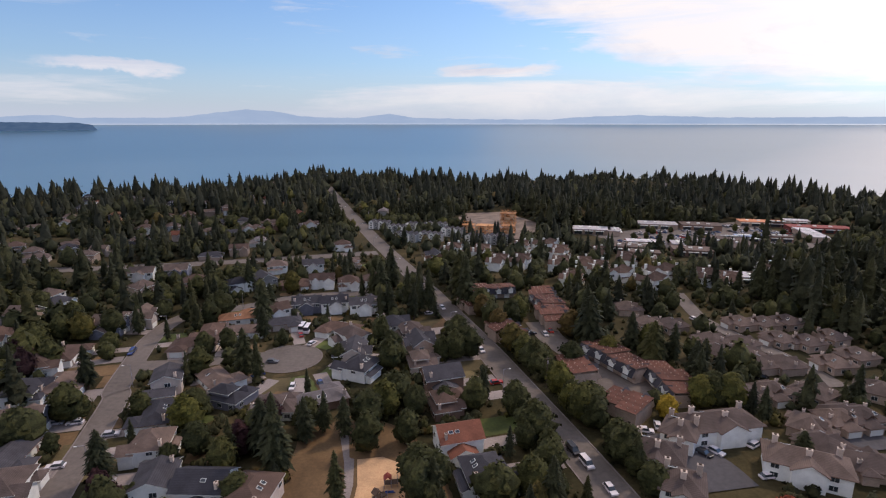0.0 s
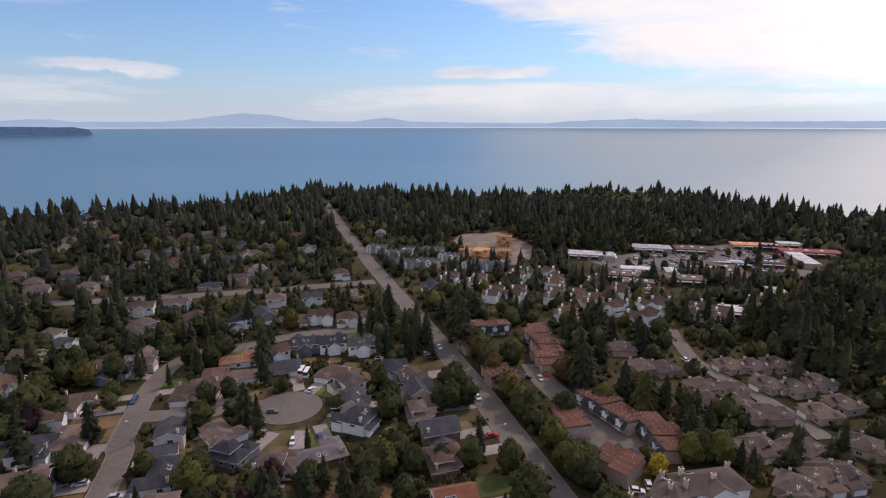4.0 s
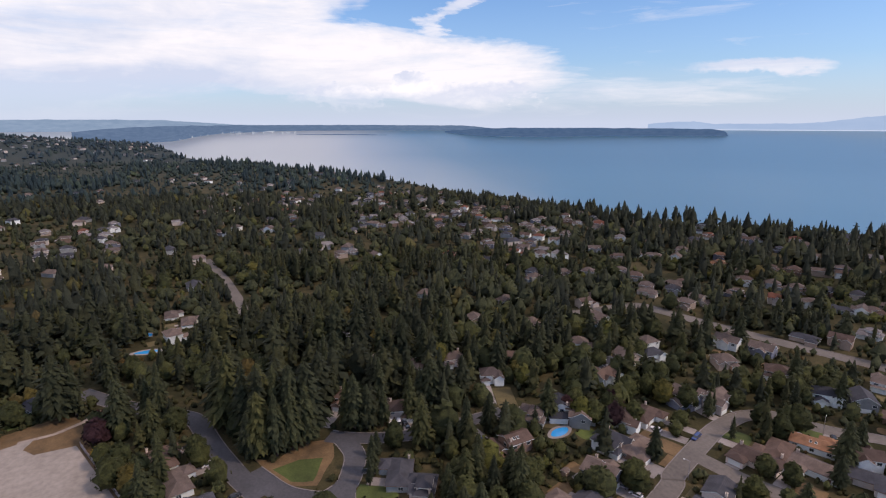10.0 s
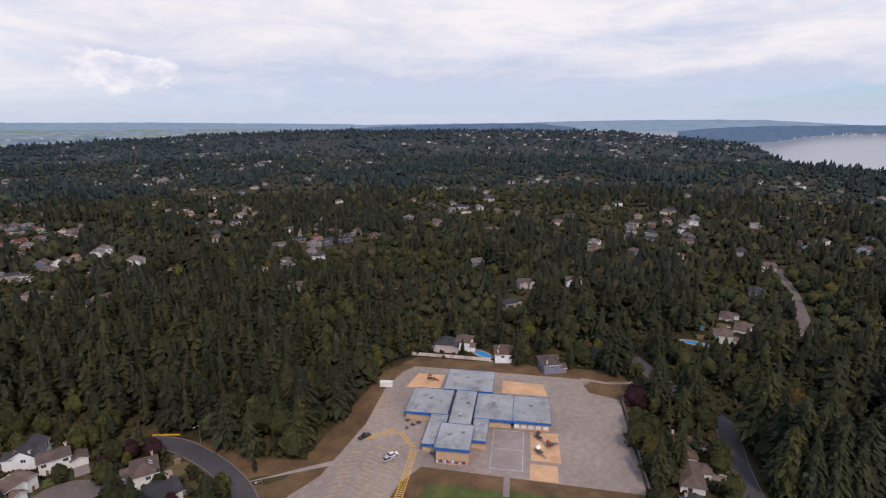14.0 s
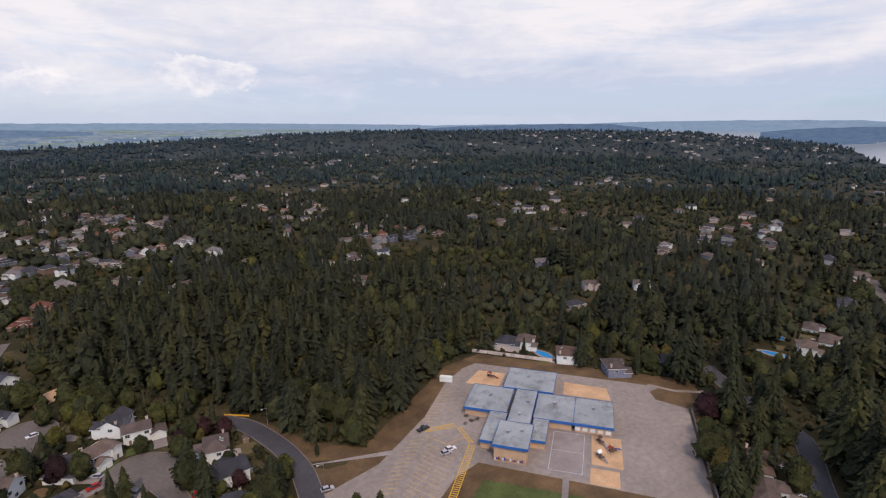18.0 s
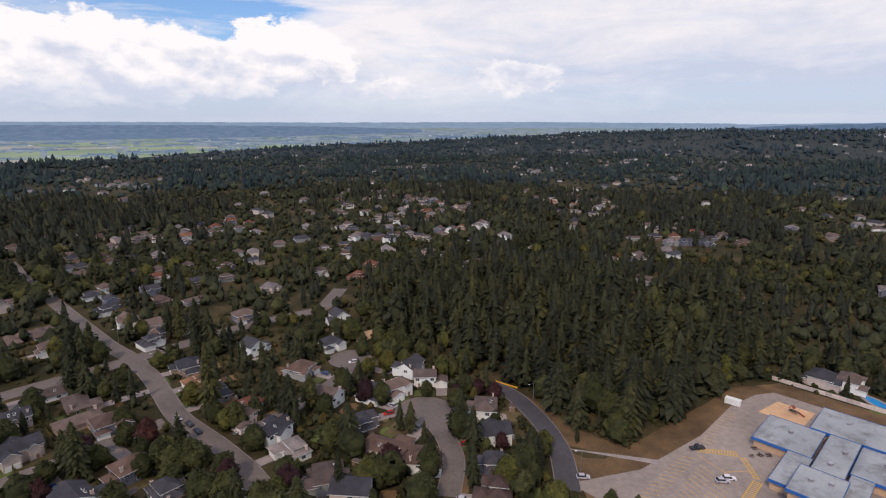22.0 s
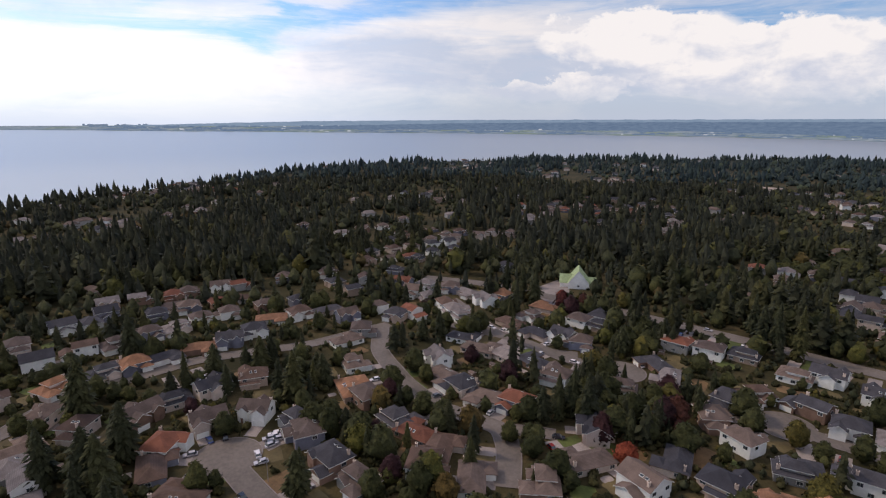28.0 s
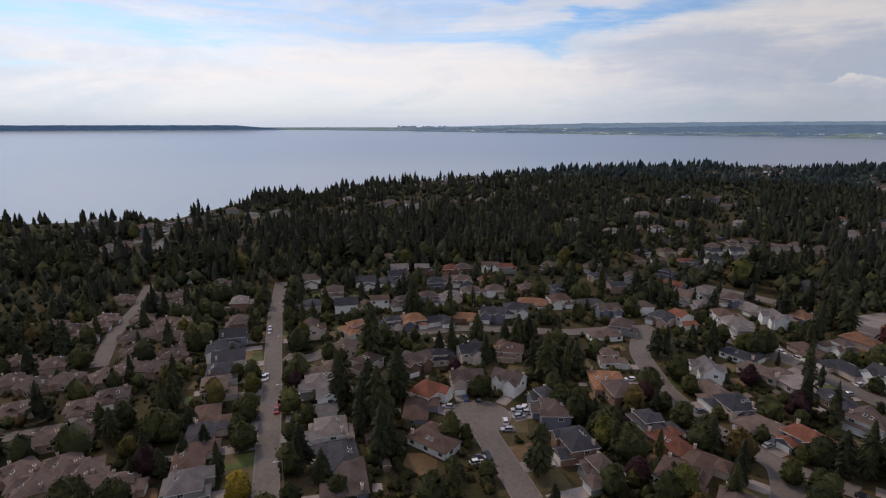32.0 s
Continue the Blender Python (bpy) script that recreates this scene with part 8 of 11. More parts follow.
tree("fir", -138.7, 92.9, 18.7)
tree("fir", -130.3, 94.2, 18.3)
tree("fir", -131.6, 102.4, 18.7)
tree("leafy", -130.4, 109.1, 11.0)
tree("fir", -161.9, 144.7, 19.8)
tree("fir", -125.2, 101.1, 20.4)
tree("leafy", -153.0, 156.6, 11.0)
tree("leafy", -171.1, 167.1, 11.0)
tree("leafy", -146.9, 199.4, 11.0)
tree("fir", -118.5, 159.8, 15.6)
tree("cypress", -134.0, 216.7, 15.3)
tree("leafy", -128.0, 224.8, 8.0)
tree("leafy", -102.9, 215.7, 11.0)
tree("fir", -80.4, 217.3, 20.2)
tree("fir", -71.1, 170.9, 17.4)
tree("leafy", -85.8, 168.7, 10.2)
tree("fir", -104.4, 265.9, 18.3)
tree("fir", -121.5, 238.1, 15.3)
tree("fir", -113.0, 244.8, 15.2)
tree("fir", -164.1, 64.4, 16.6)
tree("cypress", -158.7, 61.2, 11.9)
tree("leafy", -200.4, 10.4, 9.9)
tree("leafy", -212.1, -15.1, 11.0)
tree("leafy", -200.7, -9.2, 11.0)
tree("golden", -224.1, -22.4, 5.5)
tree("leafy", -217.5, -20.5, 9.5)
tree("leafy", -210.0, -19.0, 8.5)
tree("leafy", -189.0, -10.5, 9.0)
tree("fir", -287.2, 2.6, 17.5)
tree("leafy", -296.7, -10.1, 11.0)
tree("fir", -286.0, -19.7, 24.1)
tree("fir", -131.4, 79.0, 15.6)
tree("fir", -121.7, 83.5, 17.3)
tree("fir", -192.4, 81.2, 18.8)
tree("leafy", -175.0, 78.0, 11.0)
tree("leafy", -184.1, 227.0, 11.0)
tree("fir", -175.8, 251.5, 14.6)
tree("fir", -168.0, 290.6, 22.3)
tree("fir", -189.7, 293.6, 19.8)
tree("fir", -206.7, 149.6, 25.5)
tree("fir", -213.6, 140.4, 22.4)
tree("fir", -205.0, 174.4, 20.2)
tree("fir", -233.9, 135.8, 26.5)
tree("fir", -235.0, 122.8, 25.9)
tree("fir", -248.3, 116.5, 26.4)
tree("fir", -255.5, 106.8, 26.4)
tree("fir", -262.8, 97.2, 32.5)
tree("fir", -270.0, 87.5, 32.5)
tree("fir", -275.4, 80.3, 32.4)
tree("fir", -199.2, -165.9, 28.5)
tree("fir", -254.8, -85.0, 16.9)
tree("cypress", -248.3, -114.3, 12.2)
tree("fir", -260.6, -58.7, 17.0)
tree("fir", -265.1, -38.2, 31.0)
tree("fir", -266.4, -32.3, 26.3)
tree("fir", -238.1, -15.2, 26.7)
tree("plum", -248.3, -22.9, 8.5)
tree("plum", -236.3, -23.0, 10.7)
tree("fir", -240.7, -0.3, 29.4)
tree("fir", -224.3, -4.0, 21.0)
tree("leafy", -204.4, 9.9, 11.0)
tree("fir", -193.5, -2.8, 22.7)
tree("fir", -181.1, -8.5, 21.8)
tree("leafy", -195.5, -11.7, 11.0)
tree("leafy", -202.7, -17.0, 11.0)
tree("leafy", -168.2, -6.6, 9.5)
tree("fir", -196.2, 27.3, 19.9)
tree("fir", -197.1, 31.3, 27.0)
tree("fir", -192.8, 36.9, 27.0)
tree("fir", -194.2, 43.1, 27.0)
tree("fir", -195.6, 49.3, 27.0)
tree("fir", -207.1, 41.0, 27.0)
tree("fir", -214.2, 35.4, 30.8)
tree("fir", -173.4, 70.0, 11.2)
tree("fir", -242.2, 77.2, 27.4)
tree("leafy", -251.2, 69.9, 11.0)
tree("fir", -196.6, 69.8, 25.2)
tree("fir", -209.3, 86.5, 24.0)
tree("fir", -190.1, 92.4, 21.9)
tree("fir", -194.8, 99.7, 22.1)
tree("fir", -192.6, 104.0, 25.9)
tree("fir", -201.0, 113.1, 26.5)
tree("leafy", -268.9, -54.2, 11.0)
tree("fir", -256.0, -147.9, 20.8)
tree("fir", -240.6, -149.4, 23.0)
tree("leafy", -238.9, -156.7, 11.0)
tree("fir", -3.8, -224.3, 31.8)
tree("fir", -7.8, -252.3, 15.4)
tree("fir", -1.0, -283.5, 16.7)
tree("fir", 49.1, -296.7, 22.2)
tree("fir", 53.4, -295.1, 19.2)
tree("leafy", 42.0, -299.4, 11.0)
tree("leafy", 30.2, -258.9, 11.0)
tree("leafy", 60.6, -251.7, 11.0)
tree("leafy", 84.8, -218.5, 11.0)
tree("fir", 69.2, -221.2, 16.9)
tree("fir", 60.8, -236.3, 10.9)
tree("plum", 18.2, -208.0, 10.9)
tree("leafy", 27.4, -226.1, 9.2)
tree("fir", 38.3, -195.2, 22.5)
tree("leafy", 33.5, -201.0, 8.5)
tree("leafy", 13.7, -190.4, 11.0)
tree("leafy", 9.8, -185.4, 10.2)
tree("leafy", 4.0, -183.4, 11.0)
tree("leafy", 19.3, -188.6, 8.3)
tree("leafy", 2.6, -166.3, 11.0)
tree("leafy", -4.2, -161.0, 11.0)
tree("leafy", 67.6, -188.5, 9.3)
tree("leafy", 61.4, -189.5, 7.7)
tree("leafy", 75.8, -190.2, 9.2)
tree("leafy", 47.9, -198.4, 8.2)
tree("leafy", 26.1, -171.3, 11.0)
tree("leafy", 21.0, -158.4, 8.9)
tree("plum", 47.8, -188.1, 7.9)
tree("leafy", -23.5, -163.2, 9.8)
tree("leafy", -13.8, -151.9, 11.0)
tree("leafy", -5.2, -173.3, 10.1)
tree("fir", -31.7, -202.1, 21.1)
tree("fir", -26.8, -216.4, 21.8)
tree("fir", -32.6, -195.0, 13.2)
tree("plum", -22.4, -156.2, 11.0)
tree("leafy", 2.7, -233.4, 9.9)
tree("leafy", -4.9, -214.1, 9.3)
tree("leafy", -8.6, -206.2, 9.1)
tree("leafy", -57.2, -217.0, 11.0)
tree("fir", -58.1, -211.1, 14.4)
tree("leafy", -45.3, -200.0, 9.5)
tree("leafy", -82.3, -226.8, 11.0)
tree("leafy", -97.3, -242.8, 11.0)
tree("leafy", -89.1, -245.6, 11.0)
tree("plum", -63.6, -203.8, 9.8)
tree("fir", -47.4, -173.3, 19.3)
tree("leafy", -41.5, -175.3, 11.0)
tree("fir", -41.2, -207.7, 16.7)
tree("fir", -37.0, -149.7, 17.3)
tree("fir", -22.9, -143.4, 16.5)
tree("plum", -55.5, -152.7, 11.0)
tree("leafy", -50.0, -148.3, 11.0)
tree("fir", -71.7, -161.1, 12.3)
tree("fir", -69.0, -177.8, 13.1)
tree("fir", -71.9, -174.1, 13.3)
tree("plum", -98.0, -186.4, 8.0)
tree("leafy", -84.0, -243.0, 9.0)
tree("leafy", -97.0, -252.0, 13.0)
tree("leafy", -91.0, -228.0, 9.0)
tree("leafy", -102.0, -209.0, 11.0)
tree("leafy", -87.0, -163.0, 11.0)
tree("leafy", -105.0, -191.0, 9.0)
tree("leafy", -110.0, -141.0, 8.0)
tree("leafy", -89.0, -197.0, 7.0)
tree("leafy", -73.0, -229.0, 8.0)
tree("leafy", -69.0, -199.0, 10.0)
tree("leafy", -78.0, -273.0, 12.0)
tree("leafy", -117.0, -213.0, 10.0)
tree("leafy", -77.0, -250.0, 9.0)
tree("leafy", -103.0, -234.0, 10.0)
tree("leafy", -96.0, -183.0, 8.0)
tree("fir", -89.9, -167.2, 17.5)
tree("fir", -86.9, -152.4, 18.7)
tree("leafy", -67.6, -147.0, 11.0)
tree("plum", -109.7, -188.1, 7.6)
tree("plum", -114.0, -181.4, 7.4)
tree("fir", -77.4, -135.1, 17.3)
tree("leafy", -66.0, -144.6, 11.0)
tree("leafy", -58.1, -134.0, 11.0)
tree("leafy", -87.3, -129.6, 11.0)
tree("leafy", -95.6, -132.6, 11.0)
tree("leafy", -106.9, -138.7, 8.2)
tree("plum", -97.0, -148.8, 6.5)
tree("leafy", -46.5, -149.5, 11.0)
tree("fir", -100.9, -134.0, 13.5)
tree("cypress", -124.0, -139.6, 7.6)
tree("leafy", 239.1, -124.6, 9.1)
tree("leafy", 223.5, -132.2, 11.0)
tree("cypress", 213.7, -136.1, 8.4)
tree("plum", 174.0, -120.3, 9.2)
tree("leafy", 160.4, -80.7, 6.9)
tree("leafy", 145.7, -110.3, 9.3)
tree("fir", 141.8, -113.4, 14.9)
tree("fir", 142.9, -121.5, 17.6)
tree("fir", 140.1, -126.2, 22.1)
tree("leafy", 144.5, -136.1, 11.0)
tree("leafy", 144.4, -144.6, 11.0)
tree("fir", 132.1, -125.8, 21.8)
tree("leafy", 123.1, -129.4, 11.0)
tree("fir", 117.7, -131.5, 13.7)
tree("plum", 122.2, -122.9, 11.0)
tree("leafy", 114.4, -136.4, 11.0)
tree("plum", 119.8, -150.0, 11.0)
tree("fir", 126.7, -170.6, 13.6)
tree("fir", 127.7, -146.9, 12.5)
tree("leafy", 105.4, -143.7, 10.2)
tree("fir", 235.5, -162.8, 12.1)
tree("leafy", 212.8, -165.2, 7.8)
tree("fir", 213.4, -178.4, 9.6)
tree("fir", 171.6, -181.6, 14.8)
tree("leafy", 177.3, -200.0, 11.0)
tree("fir", 117.1, -164.6, 15.5)
tree("leafy", 110.8, -181.8, 11.0)
tree("leafy", 102.6, -175.1, 9.3)
tree("leafy", 90.6, -179.9, 9.5)
tree("leafy", 81.6, -178.6, 7.1)
tree("leafy", 56.5, -188.6, 7.1)
tree("plum", 38.7, -205.5, 11.0)
tree("fir", 43.0, -203.5, 16.4)
tree("fir", 42.9, -261.0, 16.2)
tree("fir", 49.8, -266.2, 19.6)
tree("leafy", 25.9, -211.0, 9.6)
tree("leafy", 20.4, -198.3, 9.0)
tree("leafy", 5.0, -187.5, 10.3)
tree("leafy", 1.0, -185.2, 8.3)
tree("leafy", 10.0, -177.9, 8.2)
tree("leafy", -3.8, -154.9, 8.9)
tree("leafy", 68.6, -154.6, 11.0)
tree("leafy", 74.8, -129.3, 10.9)
tree("fir", 75.4, -123.4, 12.5)
tree("red", 54.7, -156.5, 8.2)
tree("leafy", 50.8, -151.2, 9.7)
tree("leafy", 52.1, -161.2, 10.1)
tree("leafy", 65.3, -230.3, 10.5)
tree("plum", 118.3, -154.9, 11.0)
tree("red", 109.5, -121.5, 7.7)
tree("leafy", 158.7, -81.6, 8.5)
tree("leafy", 167.6, -77.4, 8.3)
tree("leafy", 137.6, -96.1, 7.2)
tree("leafy", 133.4, -101.6, 7.2)
tree("leafy", 113.9, -97.9, 9.9)
tree("plum", -5.8, -170.9, 9.4)
tree("fir", -19.7, -211.0, 12.5)
tree("leafy", -12.2, -206.5, 10.5)
tree("leafy", -16.1, -188.2, 9.9)
tree("leafy", -18.3, -153.3, 10.4)
tree("fir", 145.6, -245.0, 23.7)
tree("fir", 139.7, -246.9, 26.9)
tree("fir", 130.8, -249.9, 26.9)
tree("fir", 158.7, -258.3, 24.3)
tree("plum", 225.5, -196.5, 11.0)
tree("plum", 231.0, -211.2, 9.1)
tree("plum", 237.4, -200.2, 10.2)
tree("fir", 254.3, -193.4, 19.7)
tree("fir", 262.8, -190.1, 22.8)
tree("fir", 276.7, -188.0, 23.3)
tree("fir", 10.7, -318.4, 21.5)
tree("fir", 5.8, -314.6, 24.2)
tree("fir", -2.2, -295.3, 29.2)
tree("fir", -7.8, -289.1, 25.5)
tree("leafy", 173.0, 71.7, 7.7)
tree("leafy", 187.1, 75.9, 8.1)
tree("leafy", 261.3, 80.3, 6.5)
tree("leafy", 264.0, 84.7, 7.9)
tree("leafy", 230.9, 72.6, 7.3)
tree("leafy", 250.1, 80.1, 6.3)
tree("leafy", 195.1, 78.5, 9.5)
tree("leafy", 195.4, 63.6, 7.5)
tree("plum", 192.4, 60.8, 6.4)
tree("leafy", 166.1, 48.8, 6.8)
tree("fir", 216.8, 34.8, 26.6)
tree("fir", 169.9, 28.6, 23.3)
tree("fir", 164.7, 25.0, 22.9)
tree("fir", 152.7, 22.0, 16.1)
tree("fir", 190.0, 22.5, 16.3)
tree("fir", 269.6, 21.1, 23.4)
tree("fir", 224.2, 0.4, 19.2)
tree("fir", 231.5, -10.7, 16.6)
tree("fir", 215.3, -14.0, 14.2)
tree("fir", 196.7, -36.6, 23.1)
tree("fir", 205.0, -32.2, 17.3)
tree("leafy", 175.7, -44.7, 9.7)
tree("fir", 166.6, -47.7, 11.1)
tree("leafy", 160.3, -51.2, 10.5)
tree("fir", 143.6, -26.8, 15.4)
tree("fir", 213.1, -49.7, 13.1)
tree("leafy", 218.5, 13.4, 7.6)
tree("leafy", 217.1, 53.4, 8.4)
tree("leafy", 259.1, 52.9, 6.8)
tree("leafy", 270.6, 84.1, 6.7)
tree("fir", 331.1, 84.1, 15.6)
tree("fir", 317.5, 63.9, 15.4)
tree("leafy", 194.4, 20.3, 5.7)
tree("leafy", 166.0, 69.7, 8.6)
tree("leafy", 156.5, -4.5, 6.3)
tree("leafy", 138.1, -10.0, 5.8)
tree("leafy", 186.4, -9.8, 8.2)
tree("leafy", 154.4, -47.9, 10.2)
tree("fir", 308.6, -68.7, 19.7)
tree("fir", 309.3, -87.6, 20.1)
tree("leafy", 287.8, 107.4, 9.8)
tree("leafy", 270.1, 101.4, 6.6)
tree("leafy", 189.8, 7.8, 5.3)
tree("plum", 206.9, -0.4, 6.2)
tree("leafy", 234.1, 39.9, 6.4)
tree("leafy", 228.1, 20.8, 6.4)
tree("leafy", 308.5, 39.5, 7.9)
tree("leafy", 270.7, 11.1, 7.4)
tree("leafy", 200.5, -89.3, 11.0)
tree("leafy", 189.0, -74.1, 10.6)
tree("leafy", 189.7, -89.5, 7.9)
tree("leafy", 176.3, -74.6, 7.5)
tree("leafy", 167.0, -77.5, 8.6)
tree("plum", 196.7, -115.4, 8.4)
tree("leafy", 166.9, -117.1, 6.3)
tree("fir", 231.8, -107.8, 12.8)
tree("fir", 228.8, -115.6, 16.7)
tree("leafy", 229.2, -130.7, 9.5)
tree("leafy", 228.2, -139.2, 11.0)
tree("leafy", 239.6, -162.8, 9.9)
tree("leafy", 147.6, -105.9, 5.8)
tree("fir", 140.0, -119.3, 11.0)
tree("fir", 135.9, -130.4, 12.3)
tree("fir", 140.6, -139.5, 14.2)
tree("fir", 161.2, -150.6, 10.7)
tree("leafy", 162.5, -155.8, 11.0)
tree("leafy", 155.2, -156.1, 11.0)
tree("fir", 154.7, -141.4, 11.9)
tree("leafy", 128.6, -143.3, 10.3)
tree("leafy", 126.8, -135.0, 7.8)
tree("leafy", 131.0, -157.9, 9.4)
tree("fir", 171.9, -175.6, 11.3)
tree("leafy", 177.5, -190.2, 11.0)
tree("leafy", 184.4, -208.6, 11.0)
tree("fir", 201.3, -218.8, 13.0)
tree("plum", 131.1, -165.2, 11.0)
tree("plum", 125.0, -160.0, 6.8)
tree("plum", 114.0, -150.8, 5.3)
tree("leafy", 143.2, -199.1, 9.0)
tree("leafy", 128.7, -61.9, 11.0)
tree("fir", 148.8, -63.1, 10.6)
tree("leafy", 126.8, -57.4, 10.2)
tree("fir", 137.3, -81.9, 14.4)
tree("fir", 129.2, -76.0, 12.5)
tree("leafy", 126.5, -98.0, 7.5)
tree("leafy", 130.3, -100.3, 6.5)
tree("cypress", 113.6, -88.5, 7.1)
tree("leafy", 121.2, -63.1, 8.0)
tree("leafy", 123.5, -52.5, 6.0)
tree("leafy", 108.2, -98.2, 5.9)
tree("fir", 144.8, -128.0, 12.8)
tree("leafy", 147.3, -152.9, 6.1)
tree("fir", 128.2, -188.1, 11.3)
tree("leafy", 126.3, -193.4, 8.4)
tree("leafy", 112.6, -185.3, 5.5)
tree("leafy", 110.7, -197.7, 5.3)
tree("leafy", 95.9, -150.6, 6.9)
tree("plum", 117.4, -194.6, 5.3)
tree("fir", 170.9, -207.9, 15.3)
tree("fir", 166.1, -209.2, 13.3)
tree("fir", 169.6, -199.7, 13.3)
tree("fir", 175.6, -232.2, 15.9)
tree("fir", 192.8, -289.1, 17.7)
tree("red", 243.1, -205.0, 8.5)
tree("red", 240.3, -206.5, 6.6)
tree("leafy", 131.2, -129.5, 9.1)
tree("leafy", 108.2, -148.9, 6.3)
tree("fir", 148.8, -160.3, 10.5)
tree("fir", 245.1, 123.5, 14.7)
tree("fir", 240.8, 119.9, 12.9)
tree("leafy", 224.8, 115.6, 9.0)
tree("fir", 274.2, 142.5, 18.0)
tree("leafy", 207.6, 155.9, 8.5)
tree("fir", 154.3, 109.2, 12.6)
tree("fir", 160.9, 117.0, 10.7)
tree("leafy", 162.4, 109.6, 9.1)
tree("fir", 169.2, 100.4, 16.1)
tree("fir", 176.3, 100.4, 14.0)
tree("fir", 140.3, 90.3, 14.0)
tree("leafy", 154.6, 94.9, 11.0)
tree("leafy", 154.6, 90.5, 9.8)
tree("plum", 137.1, 88.5, 9.0)
tree("leafy", 147.0, 99.4, 6.6)
tree("fir", 137.5, 67.7, 11.8)
tree("leafy", 155.1, 68.6, 8.9)
tree("leafy", 151.2, 65.4, 8.8)
tree("plum", 177.2, 58.1, 7.6)
tree("leafy", 226.8, 69.5, 10.3)
tree("leafy", 237.5, 69.9, 9.4)
tree("leafy", 155.8, 51.8, 6.0)
tree("leafy", 138.6, 46.6, 10.1)
tree("golden", 125.4, 57.5, 7.8)
tree("leafy", 126.1, 43.4, 6.1)
tree("fir", 146.7, 114.1, 6.6)
tree("fir", 145.6, 81.7, 8.9)
tree("fir", 137.2, 84.6, 9.6)
tree("leafy", 198.3, 85.4, 7.0)
tree("leafy", 236.1, 91.1, 8.0)
tree("fir", 250.1, 98.6, 13.3)
tree("leafy", 212.0, 38.3, 7.4)
tree("leafy", 215.2, 47.7, 6.2)
tree("leafy", 129.2, 31.2, 6.2)
tree("fir", 155.6, 40.0, 4.6)
tree("fir", 151.1, 77.8, 9.1)
tree("golden", 131.1, 59.3, 6.2)
tree("fir", 134.0, 90.7, 9.4)
tree("fir", 162.8, 87.8, 8.4)
tree("fir", 177.5, 40.4, 22.0)
tree("fir", 182.9, 20.0, 22.6)
tree("leafy", 177.6, 30.6, 11.0)
tree("fir", 159.8, 30.1, 18.1)
tree("fir", 145.0, 21.4, 19.1)
tree("fir", 148.6, 18.7, 14.9)
tree("fir", 202.1, 46.9, 12.8)
tree("fir", 235.0, -11.2, 16.0)
tree("fir", 223.1, 5.9, 12.2)
tree("fir", 231.4, -29.6, 17.4)
tree("fir", 235.4, -34.8, 15.9)
tree("fir", 235.2, -23.8, 12.7)
tree("fir", 203.9, -45.8, 14.2)
tree("fir", 207.1, -50.6, 14.4)
tree("leafy", 174.2, -37.5, 10.8)
tree("leafy", 167.5, -42.0, 11.0)
tree("fir", 149.9, -49.7, 12.5)
tree("plum", 157.4, -55.1, 8.0)
tree("fir", 141.1, -25.1, 16.4)
tree("plum", 184.6, -70.9, 7.7)
tree("leafy", 130.7, -44.2, 9.7)
tree("plum", 136.7, -52.7, 8.1)
tree("fir", 135.4, -61.8, 8.4)
tree("leafy", 138.8, -0.2, 6.5)
tree("fir", 282.1, 22.4, 14.6)
tree("leafy", 266.2, 12.3, 11.0)


kerbs()
lone("garden_lawns", LAWNS, pose(0, 0, 0), "patches of dry and green lawn and paving round the houses", "lawns", kind="stuff")

# ---------------------------------------------------------------- the school and its grounds
SO, SU, SV = (-158.85, -84.76), (-0.306, 0.952), (-0.952, -0.306)


def sw(a, b):
    """School coordinates, a along the front and b into the depth, to the place."""
    return (SO[0] + a * SU[0] + b * SV[0], SO[1] + a * SU[1] + b * SV[1])


def school_patch(name, pts, mat, z, label, code=2):
    patch(name, [sw(*p) for p in pts], mat, z, label, code=code)


school_patch("school_yard", [(-52, -28), (-38, 72), (-30, 84), (-25, 92), (84, 90), (80, 60), (76, -20), (40, -40)], "dry_grass", 0.012, "dry brown grass round the school")
school_patch("green_lawn", [(0, -12), (74, -12), (72, -34), (20, -34), (-2, -22)], "green_grass", 0.024, "green playing field beside the school")
school_patch("school_lot", [(-39, -14), (-33, 22), (-33, 55), (-29, 72), (-24, 80), (49, 79), (66, 78), (61, 72), (63, 65), (76, 60), (75.5, -6.5), (-4, -3), (-10, -14), (-14, -38), (-52, -38)], "gravel_field", 0.035, "pale worn asphalt and gravel round the school")
school_patch("gravel_path", [(60, 78.5), (72, 75), (84, 77), (92, 83), (91, 84.5), (83, 79), (72, 77.2), (61, 80)], "gravel_pale", 0.03, "pale gravel path over dry grass")
school_patch("school_court", [(19.8, 28), (34, 28), (34.3, -1.6), (19.1, -3)], "concrete", 0.05, "pale asphalt ball court")
for pts in ([(35.7, 26.8), (46.9, 26.8), (47.3, 6.8), (36.0, 7.2)], [(35.8, 5), (45.8, 5), (45.9, -4.6), (35.7, -4.6)], [(-20.4, 72.3), (-6.8, 72.2), (-7.4, 57.0), (-23.5, 57)], [(22.2, 71), (41.6, 69.6), (43.6, 57.8), (22.5, 58.4)]):
    school_patch("sand_pit", pts, "sand", 0.06, "pale orange wood-chip play area")


def stripe(a0, b0, a1, b1, w=0.14, label="faded yellow parking line"):
    """A painted line between two places of the school plan."""
    p, q = sw(a0, b0), sw(a1, b1)
    s = Shape("line_yellow")
    s.box(0, -w / 2, 0, math.dist(p, q), w / 2, 0.012)
    lone("road_marking", s, pose(*p, 0.062, 0, 0, math.degrees(math.atan2(q[1] - p[1], q[0] - p[0]))), label, "marking", kind="structure")


